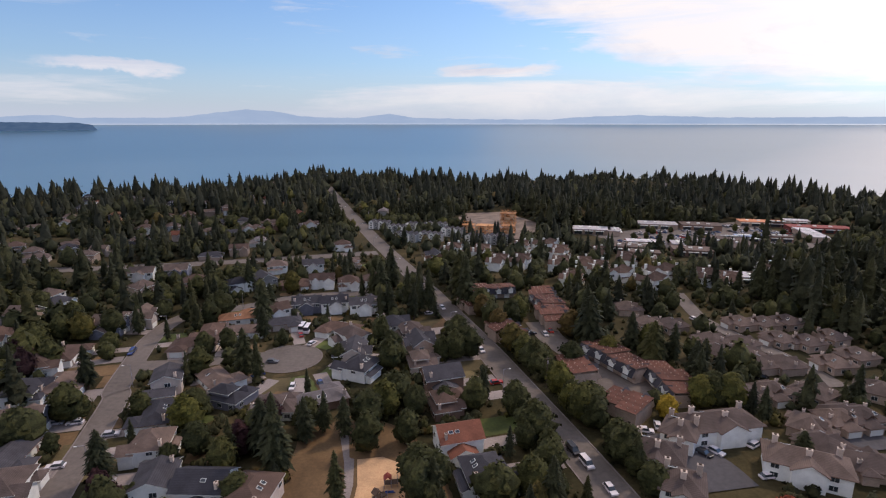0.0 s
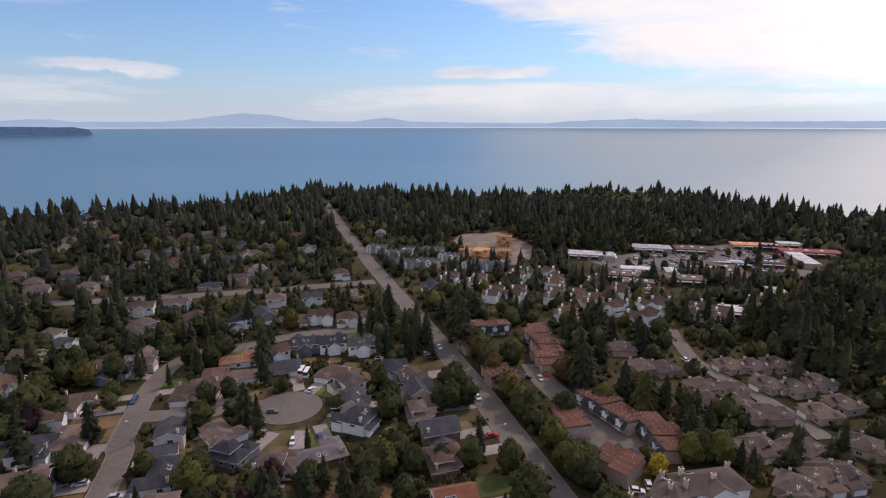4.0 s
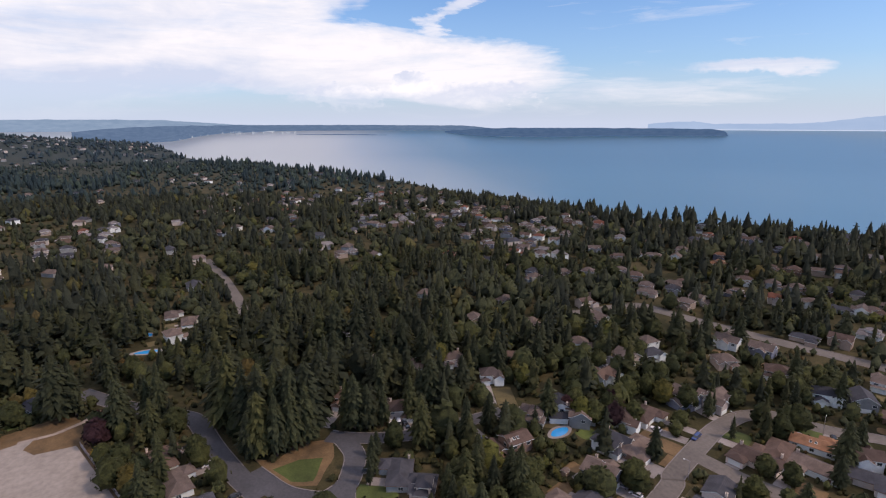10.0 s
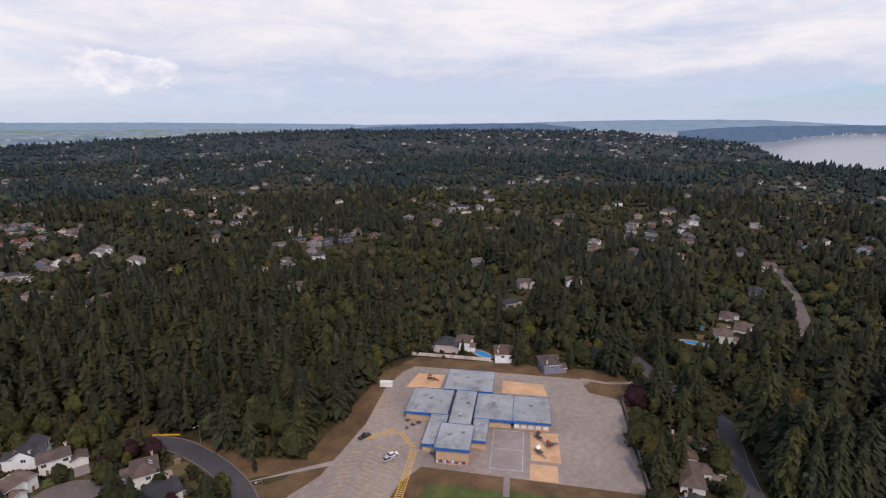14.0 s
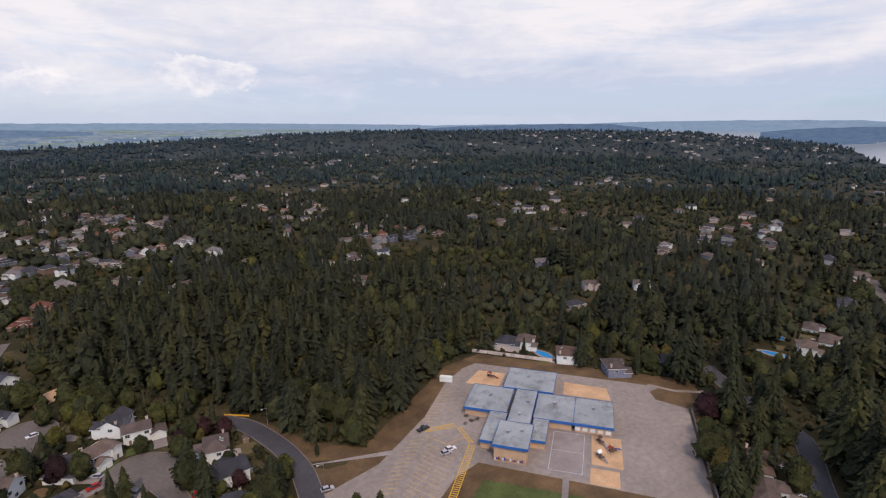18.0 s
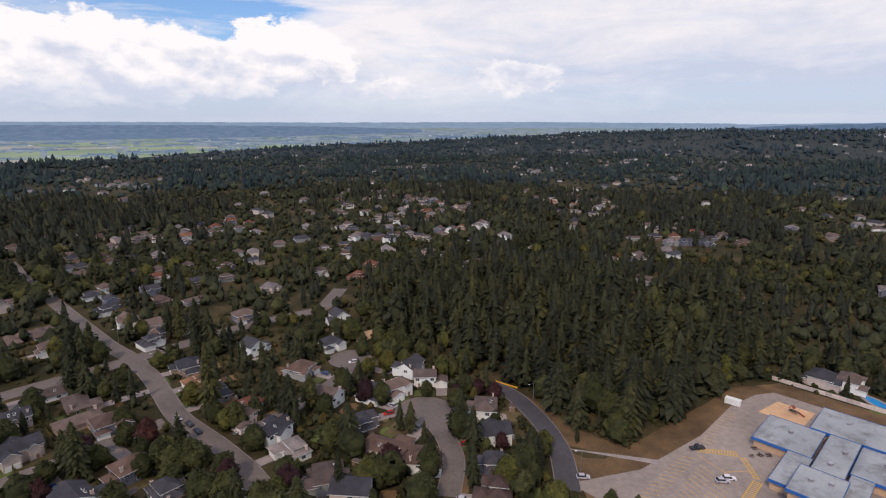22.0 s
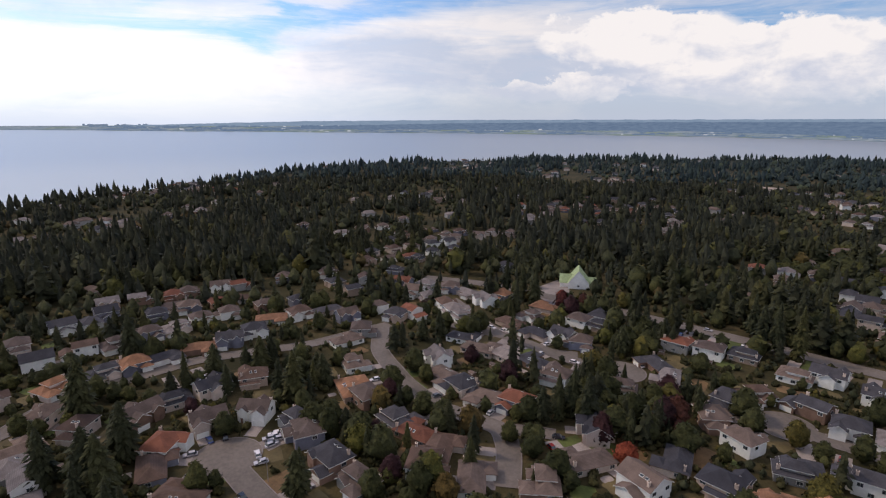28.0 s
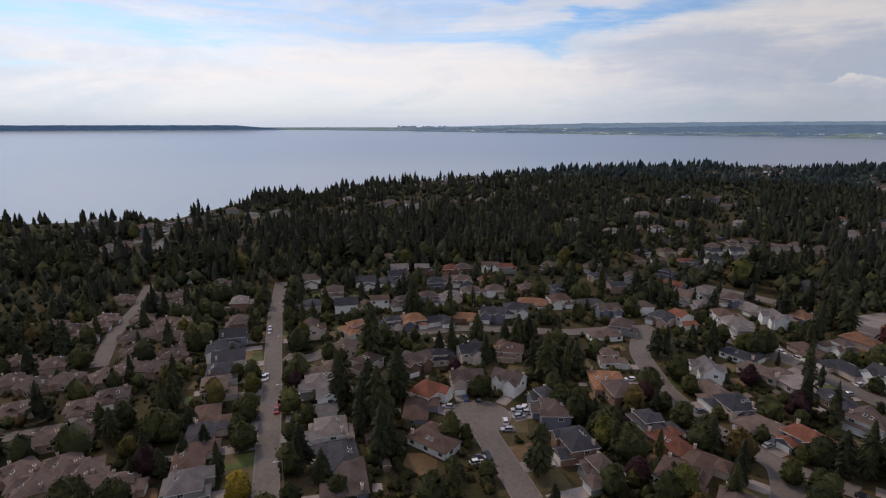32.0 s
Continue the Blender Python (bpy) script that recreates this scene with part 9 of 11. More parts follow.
# hatched walkways, each with two long edges and short bars between them
for p0, p1, q0, q1, n in (((-29.6, 10.6), (-18.0, 18.2), (-29.4, 13.6), (-19.8, 20.4), 13), ((-17.8, 18.0), (-10.2, 8.4), (-16.4, 18.8), (-8.6, 8.8), 11), ((-10.1, 7.6), (-9.3, -33), (-7.6, 7.8), (-6.8, -33), 36)):
    stripe(*p0, *p1, 0.3, "yellow painted edge line"), stripe(*q0, *q1, 0.3, "yellow painted edge line")
    for k in range(n):
        f = (k + 0.5) / n
        stripe(p0[0] + (p1[0] - p0[0]) * f, p0[1] + (p1[1] - p0[1]) * f, q0[0] + (q1[0] - q0[0]) * f, q0[1] + (q1[1] - q0[1]) * f, 0.32, "yellow painted hatching")
stripe(-28.7, 8.4, -15.6, 4.0, 0.2), stripe(-18.2, 5.4, -12.9, 11.7, 0.2)
for k in range(15):
    stripe(-26.0 + 0.1 * k, 3.2 - 2.55 * k, -20.2 + 0.1 * k, 1.0 - 2.55 * k)
    stripe(-19.4 + 0.1 * k, -1.6 - 2.55 * k, -13.6 + 0.1 * k, -3.4 - 2.55 * k)
for k in range(14):
    stripe(-33.2, 3.4 - 2.55 * k, -28.0, 5.6 - 2.55 * k)
for k in range(12):
    stripe(-32.6, 18 + 2.6 * k, -28.2, 19.4 + 2.6 * k)
school_patch("path_slab", [(26.4, -3), (28.6, -3), (28.9, -15), (26.7, -15)], "concrete", 0.07, "pale concrete path slab")
for a0, b0, a1, b1 in ((21, 0, 33, 0), (21, 26, 33, 26), (21, 0, 21, 26), (33, 0, 33, 26), (21, 13, 33, 13)):
    p, q = sw(a0, b0), sw(a1, b1)
    s = Shape("line_white")
    s.box(0, -0.06, 0, math.dist(p, q), 0.06, 0.012)
    lone("court_line", s, pose(*p, 0.082, 0, 0, math.degrees(math.atan2(q[1] - p[1], q[0] - p[0]))), "white court line", "marking", kind="structure")

school = thing("school", pose(0, 0, 0), "low school with pale metal roofs, blue fascias and tan walls", "school")


def school_block(a0, a1, b0, b1, z, crown=0.5, wall=True):
    """One wing: tan wall, blue fascia, shallow pale roof with a raised middle."""
    pts = [sw(a0, b0), sw(a1, b0), sw(a1, b1), sw(a0, b1)]
    if sum((q[0] - p[0]) * (q[1] + p[1]) for p, q in zip(pts, pts[1:] + pts[:1])) > 0:
        pts = pts[::-1]
    cx, cy = sum(p[0] for p in pts) / 4, sum(p[1] for p in pts) / 4

    def grown(d):
        out = []
        for x, y in pts:
            l = math.dist((x, y), (cx, cy))
            out.append((cx + (x - cx) * (l + d) / l, cy + (y - cy) * (l + d) / l))
        return out
    w = Shape("school_wall")
    q = grown(-1.0)
    for p, r in zip(q, q[1:] + q[:1]):
        w.face(((*p, -0.3), (*r, -0.3), (*r, z - 0.6), (*p, z - 0.6)))
    part("wall", w.mesh("wall"), school)
    f = Shape("fascia_blue")
    q0, q1 = grown(0.0), grown(0.15)
    for i in range(4):
        j = (i + 1) % 4
        f.face(((*q1[i], z - 1.0), (*q1[j], z - 1.0), (*q1[j], z + 0.12), (*q1[i], z + 0.12)))
        f.face(((*q1[i], z + 0.12), (*q1[j], z + 0.12), (*q0[j], z + 0.12), (*q0[i], z + 0.12)))
    f.face([(*p, z - 1.0) for p in q1[::-1]])
    part("fascia", f.mesh("fascia"), school, "blue metal fascia")
    r = Shape("steel_roof")
    qi = grown(-4.0)
    for i in range(4):
        j = (i + 1) % 4
        r.face(((*q0[i], z), (*q0[j], z), (*qi[j], z + crown), (*qi[i], z + crown)))
    r.face([(*p, z + crown) for p in qi])
    part("roof", r.mesh("roof"), school, "pale weathered metal roof")


school_block(-4, 18.4, 49.5, 70.5, 4.6)
school_block(-17.5, 1.0, 28, 49.8, 4.1)
school_block(12.2, 28.2, 27.2, 48.9, 4.1)
school_block(28.4, 44.0, 27.2, 48.9, 4.2)
school_block(-5.8, 1.6, 5.6, 28, 4.0, 0.2)
school_block(12.6, 18.8, 10.8, 27.1, 4.0, 0.2)
school_block(2.7, 11.8, 16.8, 47.2, 5.6, 0.3)
school_block(0.4, 13.6, -1.0, 16.4, 7.2, 0.3)
for k in range(16):
    s = Shape(("trim_white", "plastic_blue", "plastic_red", "wall_beige")[k % 4])
    s.box(-0.32, -0.06, 0, 0.32, 0.0, 0.5 + 0.35 * ((k * 7) % 3))
    o = part("mural_panel", s.mesh("mural_panel"), school, "coloured mural figure painted on the wall")
    x, y = sw(1.6 + k * 0.72, -0.62)
    o.matrix_basis = pose(x, y, 1.0, 0, 0, math.degrees(math.atan2(SU[1], SU[0])) + 180)
for k in range(14):
    for a, b, tr in ((30 + k * 1.0, 27.9, 180),):
        if k % 3 == 0:
            o = part("window", mesh_of(("window", 1), lambda: window_shape(1.7, 1.25)), school)
            x, y = sw(a, b)
            o.matrix_basis = pose(x, y, 0.9, 0, 0, math.degrees(math.atan2(SU[1], SU[0])) + tr)
for a, b, w_ in ((6, 62, 2.2), (7, 25, 1.4), (9, 36, 1.2), (20, 40, 1.6), (36, 40, 1.5), (-8, 40, 1.3), (5, 8, 1.2), (10, 10, 1.0)):
    s = Shape("galvanised")
    s.box(-w_ / 2, -0.6, 0, w_ / 2, 0.6, 0.9), s.tube(w_ / 2 + 0.5, 0, 0, 1.1, 0.15, 0.15, 8)
    o = part("roof_vent", s.mesh("roof_vent"), school, "grey roof vent")
    x, y = sw(a, b)
    o.location = (x, y, 7.4 if b < 16 else (5.8 if 2.7 < a < 11.8 and b < 47 else 4.5))
claim_poly([sw(-40, -10), sw(-35, 80), sw(84, 80), sw(76, -10)], 2)


def play_frame(x, y, turn, mats=("plastic_blue", "plastic_red")):
    root = thing("play_frame", pose(x, y, 0.06, 0, 0, turn) @ Matrix.Scale(0.78, 4), "climbing frame with posts, platform and slide on wood chips", "playground")
    for px, py in ((-2, -1), (2, -1), (2, 1), (-2, 1), (0, -1), (0, 1)):
        s = Shape("galvanised")
        s.tube(px, py, 0, 3.2, 0.09, 0.09, 8)
        part("post", s.mesh("post"), root)
    s = Shape("dark_wood")
    s.box(-2.1, -1.1, 1.3, 2.1, 1.1, 1.45)
    part("platform", s.mesh("platform"), root)
    s = Shape(mats[1])
    s.roof(-2, -1, 0, 1, 3.0, 0.8, "y", False, 0.25)
    s.mats = (mats[1], mats[1])
    part("canopy", s.mesh("canopy"), root)
    s = Shape(mats[0])
    s.face(((2.1, -0.4, 1.4), (5.2, -0.4, 0.2), (5.2, 0.4, 0.2), (2.1, 0.4, 1.4))), s.face(((2.1, -0.4, 1.4), (2.1, -0.42, 1.8), (5.2, -0.42, 0.5), (5.2, -0.4, 0.2))), s.face(((2.1, 0.4, 1.4), (5.2, 0.4, 0.2), (5.2, 0.42, 0.5), (2.1, 0.42, 1.8)))
    part("slide", s.mesh("slide"), root)


for a, b, m0, m1 in ((39, 22, "galvanised", "dark_wood"), (43.5, 17, "plastic_blue", "plastic_red"), (39, 12, "galvanised", "trim_white"), (-13, 66, "plastic_red", "plastic_red")):
    play_frame(*sw(a, b), 20 * a, (m0, m1))
s = Shape("trim_white", "galvanised")
s.box(-3, -1.2, 0.2, 3, 1.2, 2.7)
for k in range(11):
    s.box(-2.95 + k * 0.56, -1.25, 0.25, -2.8 + k * 0.56, 1.25, 2.65)
s.box(-2.8, -1.1, 0, -2.2, 1.1, 0.2, 1), s.box(2.2, -1.1, 0, 2.8, 1.1, 0.2, 1)
lone("storage_container", s, pose(*sw(-33, 56), 0.04, 0, 0, 112), "white ribbed storage container beside the school", "container")
for a, b in ((-15, 21), (-13, 24), (-16, 27), (-11, 26)):
    s = Shape("dark_wood", "galvanised")
    s.box(-0.9, -0.4, 0.70, 0.9, 0.4, 0.78), s.box(-0.9, -0.85, 0.42, 0.9, -0.6, 0.47), s.box(-0.9, 0.6, 0.42, 0.9, 0.85, 0.47)
    s.box(-0.6, -0.75, 0, -0.5, 0.75, 0.7, 1), s.box(0.5, -0.75, 0, 0.6, 0.75, 0.7, 1)
    lone("picnic_table", s, pose(*sw(a, b), 0.04, 0, 0, 35 * a), "dark wooden picnic table with benches", "table", "picnic tables")


def fence(p, q, hgt, mat, label, step=2.5):
    L = math.dist(p, q)
    n = max(1, round(L / step))
    root = thing("fence", pose(p[0], p[1], 0, 0, 0, math.degrees(math.atan2(q[1] - p[1], q[0] - p[0]))), label, "fence")
    post = mesh_of(("fpost", mat, hgt), lambda: fence_post(mat, hgt))
    pan = mesh_of(("fpanel", mat, hgt, round(L / n, 1)), lambda: fence_panel(mat, hgt, L / n))
    for i in range(n + 1):
        o = part("post", post, root)
        o.location = (i * L / n, 0, 0)
        if i < n:
            o = part("panel", pan, root)
            o.location = (i * L / n, 0, 0)


def fence_post(mat, hgt):
    s = Shape(mat)
    s.box(-0.08, -0.08, -0.2, 0.08, 0.08, hgt + 0.1)
    return s


def fence_panel(mat, hgt, w):
    s = Shape(mat)
    s.box(0.08, -0.02, 0.1, w - 0.08, 0.02, hgt)
    return s


fence(sw(-30, 93.5), sw(14.5, 92.3), 2.0, "wall_cream", "long cream board fence behind the school")
fence(sw(76.5, -10), sw(77, 58), 2.2, "galvanised", "grey fence along the gravel field", 3.4)
fence((-122.9, -194.8), (-128.2, -185.3), 0.8, "barrier_yellow", "low yellow barrier at the road end", 3.0)


# ---------------------------------------------------------------- pools, parks and the chapel
def pool(x, y, L, W, turn):
    root = thing("swimming_pool", pose(x, y, 0, 0, 0, turn), "bright blue oval swimming pool in a paved garden", "swimming pool")
    ring = [(L / 2 * math.cos(k * 0.2618) * (1 + 0.12 * math.cos(2 * k * 0.2618)), W / 2 * math.sin(k * 0.2618)) for k in range(24)]
    s = Shape("concrete")
    for (a, b), (c, d) in zip(ring, ring[1:] + ring[:1]):
        s.face(((a, b, 0.16), (a * 1.35, b * 1.5, 0.16), (c * 1.35, d * 1.5, 0.16), (c, d, 0.16))), s.face(((a * 1.35, b * 1.5, -0.1), (c * 1.35, d * 1.5, -0.1), (c * 1.35, d * 1.5, 0.16), (a * 1.35, b * 1.5, 0.16)))
        s.face(((c, d, 0.16), (c, d, 0.0), (a, b, 0.0), (a, b, 0.16)))
    part("surround", s.mesh("surround"), root, "pale paved surround")
    s = Shape("pool_water")
    s.face([(a, b, 0.08) for a, b in ring])
    part("water", s.mesh("water"), root)
    claim_disc(x, y, max(L, W) * 0.75, 1)
    keep_low(x, y, 40)


pool(-151.4, 142.5, 9, 5, 100)
pool(-250.1, -139.8, 6.5, 5, 10)
pool(-258.0, -107.0, 11, 5, 70)
pool(-327.7, -2.9, 12, 5, 80)
pool(-356.0, -1.8, 6, 5, 30)
patch("play_area", [(-24.4, 123.2), (-18, 124.5), (-13.7, 122.2), (-11.0, 113.4), (-10.5, 101), (-22.5, 101), (-22.6, 113)], "sand", 0.05, "wood-chip play area in the park")
patch("park_path", [(-26.5, 124), (-29, 136), (-31, 146), (-33, 145.5), (-31, 134), (-27.5, 122), (-25.5, 112), (-25, 100), (-23.5, 100), (-23.6, 113), (-25.2, 123.4)], "concrete", 0.045, "grey path round the play area")
patch("park_lawn", [(-42.4, 137.4), (-34.3, 141), (-28, 146), (-10.8, 136), (-6, 122), (-8, 98), (-40, 98)], "dry_grass", 0.02, "dry yellow park lawn")
play_frame(-16.5, 108, 40, ("plastic_blue", "dark_wood"))
play_frame(-14.5, 113, 10, ("dark_wood", "plastic_red"))
patch("island_green", [(-196.7, 28.1), (-189.5, 35.5), (-197.6, 46.6), (-193.0, 58.8), (-181.5, 55.9), (-167.9, 44.9), (-173.2, 35.1)], "dry_grass", 0.02, "dry brown grass island inside the loop street")
patch("island_lawn", [(-184.9, 33.4), (-186.1, 43.7), (-182.8, 51.8), (-170.8, 44.4), (-174.4, 37.4)], "green_grass", 0.03, "green grass on the island")
patch("verge", [(-118, -137), (-121, -131), (-137, -122), (-128, -104), (-106, -112), (-112, -125)], "dry_grass", 0.02, "dry brown verge beside the school drive")
patch("verge", [(-126, -190), (-126, -175), (-121, -150), (-121, -139), (-138, -121), (-150, -119), (-152, -124), (-138, -130), (-130, -148), (-129, -172)], "dry_grass", 0.016, "dry brown verge at the edge of the wood")
patch("sand_heap_lot", [(-92, -270), (-80, -268), (-80, -280), (-94, -282)], "sand", 0.02, "bare sandy building plot")
patch("school_path", [(-119.5, -137.5), (-118.5, -139), (-143, -119), (-141, -117)], "concrete", 0.05, "pale concrete footpath")
patch("chapel_lot", [(240, -215), (262, -228), (285, -235), (275, -205), (235, -195)], "concrete", 0.03, "pale chapel car park")
for P in ([(-104, 190), (-96, 188), (-98, 200), (-108, 202)], [(-10, 214), (0, 210), (4, 224), (-4, 228)], [(96, -142), (104, -140), (106, -152), (98, -154)], [(140, 5), (150, 4), (150, 14), (142, 15)]):
    patch("lawn", P, "dry_grass", 0.02, "dry yellow lawn")

chapel = thing("chapel", pose(268, -239, 0, 0, 0, 50) @ Matrix.Diagonal((0.74, 0.72, 0.78, 1)), "white chapel with steep green metal roofs", "chapel")
s = Shape("wall_white")
s.box(-9, -11, -0.4, 9, 11, 5), s.gable_walls(-9, -11, 9, 11, 5, 10.8, "y"), s.box(-15, -5, -0.4, -8.9, 8, 4), s.box(8.9, -7, -0.4, 16, 6, 4), s.gable_walls(8.9, -7, 16, 6, 4, 5.85, "x")
part("wall", s.mesh("wall"), chapel)
s = Shape("roof_green_metal", "trim_white")
s.roof(-9, -11, 9, 11, 5, 1.2, "y", False, 0.8)
part("roof", s.mesh("roof"), chapel, "steep green metal roof")
s = Shape("roof_green_metal", "trim_white")
s.roof(-15, -5, -6, 8, 4, 0.7, "x", False, 0.7)
part("roof", s.mesh("side_roof"), chapel, "green metal side roof")
s = Shape("roof_green_metal", "trim_white")
s.roof(5, -7, 16, 6, 4.02, 0.9, "x", False, 0.7)
part("roof", s.mesh("side_roof"), chapel, "green metal side roof")
for px, py, pz, tr in ((-4, -11, 1.5, 0), (0, -11, 5.5, 0), (4, -11, 1.5, 0), (16, 0, 1.5, 90), (0, 11, 2, 180)):
    w = part("window", mesh_of(("window", 1), lambda: window_shape(1.7, 1.25)), chapel)
    w.matrix_basis = pose(px, py, pz, 0, 0, tr)
claim_disc(268, -239, 10, 1), keep_low(268, -239, 45)

far_school = thing("school_hall", pose(531, -830, 0, 0, 0, 20), "wide pale flat-roofed school hall among the trees", "school hall")
s = Shape("wall_cream")
s.box(-30, -14, -0.4, 30, 14, 6), s.box(-10, -22, -0.4, 20, -13.97, 4.5)
part("wall", s.mesh("wall"), far_school)
s = Shape("gravel_pale", "trim_white")
s.box(-30.4, -14.4, 6, 30.4, 14.4, 6.4), s.box(-10.4, -22.4, 4.5, 20.4, -14.2, 4.9, 1)
part("roof", s.mesh("roof"), far_school)


# ---------------------------------------------------------------- vehicles and street furniture
def car_body(kind, paint):
    L, Wd, Hh = {"car": (4.5, 1.8, 1.45), "van": (5.0, 1.95, 1.9), "truck": (5.4, 1.95, 1.8), "camper": (7.0, 2.3, 3.0)}[kind]
    low = 0.55 * Hh if kind == "car" else 0.5 * Hh
    s = Shape(paint)
    prof = [(-L / 2, 0.28), (L / 2, 0.28), (L / 2, low * 0.86), (L / 2 - 0.25, low * 0.97), (L / 2 - 1.2 if kind != "van" else L / 2 - 0.7, low), (-L / 2 + 0.1, low), (-L / 2, low * 0.9)]
    ins = 0.06
    a = [(x, -Wd / 2 + (ins if z > low * 0.9 else 0), z) for x, z in prof]
    b = [(x, Wd / 2 - (ins if z > low * 0.9 else 0), z) for x, z in prof]
    for i in range(len(prof)):
        j = (i + 1) % len(prof)
        s.face((a[i], b[i], b[j], a[j]))
    s.face(a), s.face(b[::-1])
    roofs = {"car": (-1.5, 0.35), "van": (-2.35, 1.0), "truck": (-0.6, 0.7), "camper": (-3.4, 2.2)}[kind]
    s.box(roofs[0], -Wd / 2 + 0.22, Hh - 0.06, roofs[1], Wd / 2 - 0.22, Hh)
    return s


def car_glass(kind):
    L, Wd, Hh = {"car": (4.5, 1.8, 1.45), "van": (5.0, 1.95, 1.9), "truck": (5.4, 1.95, 1.8), "camper": (7.0, 2.3, 3.0)}[kind]
    low = 0.55 * Hh if kind == "car" else 0.5 * Hh
    x0, x1, t0, t1 = {"car": (-2.0, 1.0, -1.5, 0.35), "van": (-2.45, 1.7, -2.35, 1.0), "truck": (-0.8, 1.4, -0.6, 0.7), "camper": (-3.45, 2.9, -3.4, 2.2)}[kind]
    s = Shape("window_glass")
    b = [(x0, -Wd / 2 + 0.08, low), (x1, -Wd / 2 + 0.08, low), (x1, Wd / 2 - 0.08, low), (x0, Wd / 2 - 0.08, low)]
    t = [(t0, -Wd / 2 + 0.24, Hh - 0.05), (t1, -Wd / 2 + 0.24, Hh - 0.05), (t1, Wd / 2 - 0.24, Hh - 0.05), (t0, Wd / 2 - 0.24, Hh - 0.05)]
    for i in range(4):
        j = (i + 1) % 4
        s.face((b[i], b[j], t[j], t[i]))
    return s


def wheel():
    s = Shape("rubber", "galvanised")
    ring = [(0.33 * math.cos(k * 0.5236), 0.33 * math.sin(k * 0.5236)) for k in range(12)]
    for (a, b), (c, d) in zip(ring, ring[1:] + ring[:1]):
        s.face(((a, -0.11, b), (a, 0.11, b), (c, 0.11, d), (c, -0.11, d)))
    s.face([(a, -0.11, b) for a, b in ring]), s.face([(a, 0.11, b) for a, b in ring[::-1]])
    s.face([(a * 0.6, -0.118, b * 0.6) for a, b in ring], 1), s.face([(a * 0.6, 0.118, b * 0.6) for a, b in ring[::-1]], 1)
    return s


def car(x, y, turn, paint="white", kind="car"):
    root = thing({"car": "car", "van": "van", "truck": "pickup_truck", "camper": "camper"}[kind], pose(x, y, 0.1, 0, 0, turn), f"{paint} parked {'pickup truck' if kind == 'truck' else kind} on the asphalt", kind if kind != "truck" else "pickup truck", "parked vehicles")
    part("body", mesh_of(("body", kind, paint), lambda: car_body(kind, "paint_" + paint)), root)
    part("window_band", mesh_of(("glass", kind), lambda: car_glass(kind)), root, "dark glass")
    half = {"car": 1.35, "van": 1.55, "truck": 1.75, "camper": 2.1}[kind]
    wide = {"car": 0.8, "van": 0.88, "truck": 0.88, "camper": 1.05}[kind]
    for sx in (-half, half):
        for sy in (-wide, wide):
            o = part("wheel", mesh_of(("wheel", 1), wheel), root)
            o.location = (sx, sy, 0.33)


def small_car(x, y, turn, paint):
    """A car far off in the car park, in one mesh."""
    def whole():
        s = Shape("paint_" + paint, "window_glass", "rubber", "galvanised")
        for k, (q, mats, off) in enumerate([(car_body("car", "paint_" + paint), (0,), (0, 0, 0)), (car_glass("car"), (1,), (0, 0, 0))] + [(wheel(), (2, 3), (sx, sy, 0.33)) for sx in (-1.35, 1.35) for sy in (-0.8, 0.8)]):
            n = len(s.v)
            s.v += [(p[0] + off[0], p[1] + off[1], p[2] + off[2]) for p in q.v]
            s.f += [tuple(n + m for m in f) for f in q.f]
            s.k += [mats[m] for m in q.k]
        return s
    ob = new("car", mesh_of(("small_car", paint), whole))
    ob.matrix_basis = pose(x, y, 0.12, 0, 0, turn)
    tagged(ob, f"{paint} car parked in a row before the shops", "car", "cars of the shopping centre")


def utility_pole(x, y, turn, hgt=11.0, lamp=False):
    root = thing("utility_pole" if not lamp else "street_lamp", pose(x, y, 0, 0, 0, turn), "tall wooden utility pole with cross-arm beside the road" if not lamp else "grey street lamp with curved arm", "pole" if not lamp else "street lamp", "poles along the road")
    s = Shape("pole_wood" if not lamp else "galvanised")
    s.tube(0, 0, -0.3, hgt, 0.16 if not lamp else 0.1, 0.11 if not lamp else 0.07, 8)
    part("pole", s.mesh("pole"), root)
    s = Shape("pole_wood" if not lamp else "galvanised")
    if lamp:
        s.box(0, -0.05, hgt - 0.1, 2.0, 0.05, hgt)
    else:
        s.box(-0.06, -1.2, hgt - 0.9, 0.06, 1.2, hgt - 0.75)
    part("arm", s.mesh("arm"), root)
    s = Shape("galvanised", "trim_white")
    if lamp:
        s.box(1.7, -0.14, hgt - 0.16, 2.4, 0.14, hgt + 0.02, 1)
    else:
        s.tube(0.3, 0, hgt - 2.4, hgt - 1.5, 0.22, 0.22, 8)
    part("lamp_head" if lamp else "transformer", s.mesh("head"), root)


for px_, py_, tr_, pc_ in PARKED:
    car(px_, py_, tr_, pc_)


def shed(x, y, turn):
    """A small garden shed with a pitched roof."""
    def body():
        s = Shape("fence_wood")
        s.box(-1.4, -1.1, -0.2, 1.4, 1.1, 2.0), s.gable_walls(-1.4, -1.1, 1.4, 1.1, 2.0, 0.55, "x")
        return s

    def top():
        s = Shape("roof_brown_grey", "trim_white")
        s.roof(-1.4, -1.1, 1.4, 1.1, 2.0, 0.5, "x", False, 0.2, 0.1)
        return s
    root = thing("garden_shed", pose(x, y, 0, 0, 0, turn), "small wooden garden shed with a pitched roof", "shed", "garden sheds")
    part("wall", mesh_of(("shed_wall", 1), body), root), part("roof", mesh_of(("shed_roof", 1), top), root)
    d = part("door", mesh_of(("shed_door", 1), lambda: door_shape(0.9, 1.8, "wall_brown")), root)
    d.location = (0, -1.1, 0)
    claim_disc(x, y, 2.2, 1)


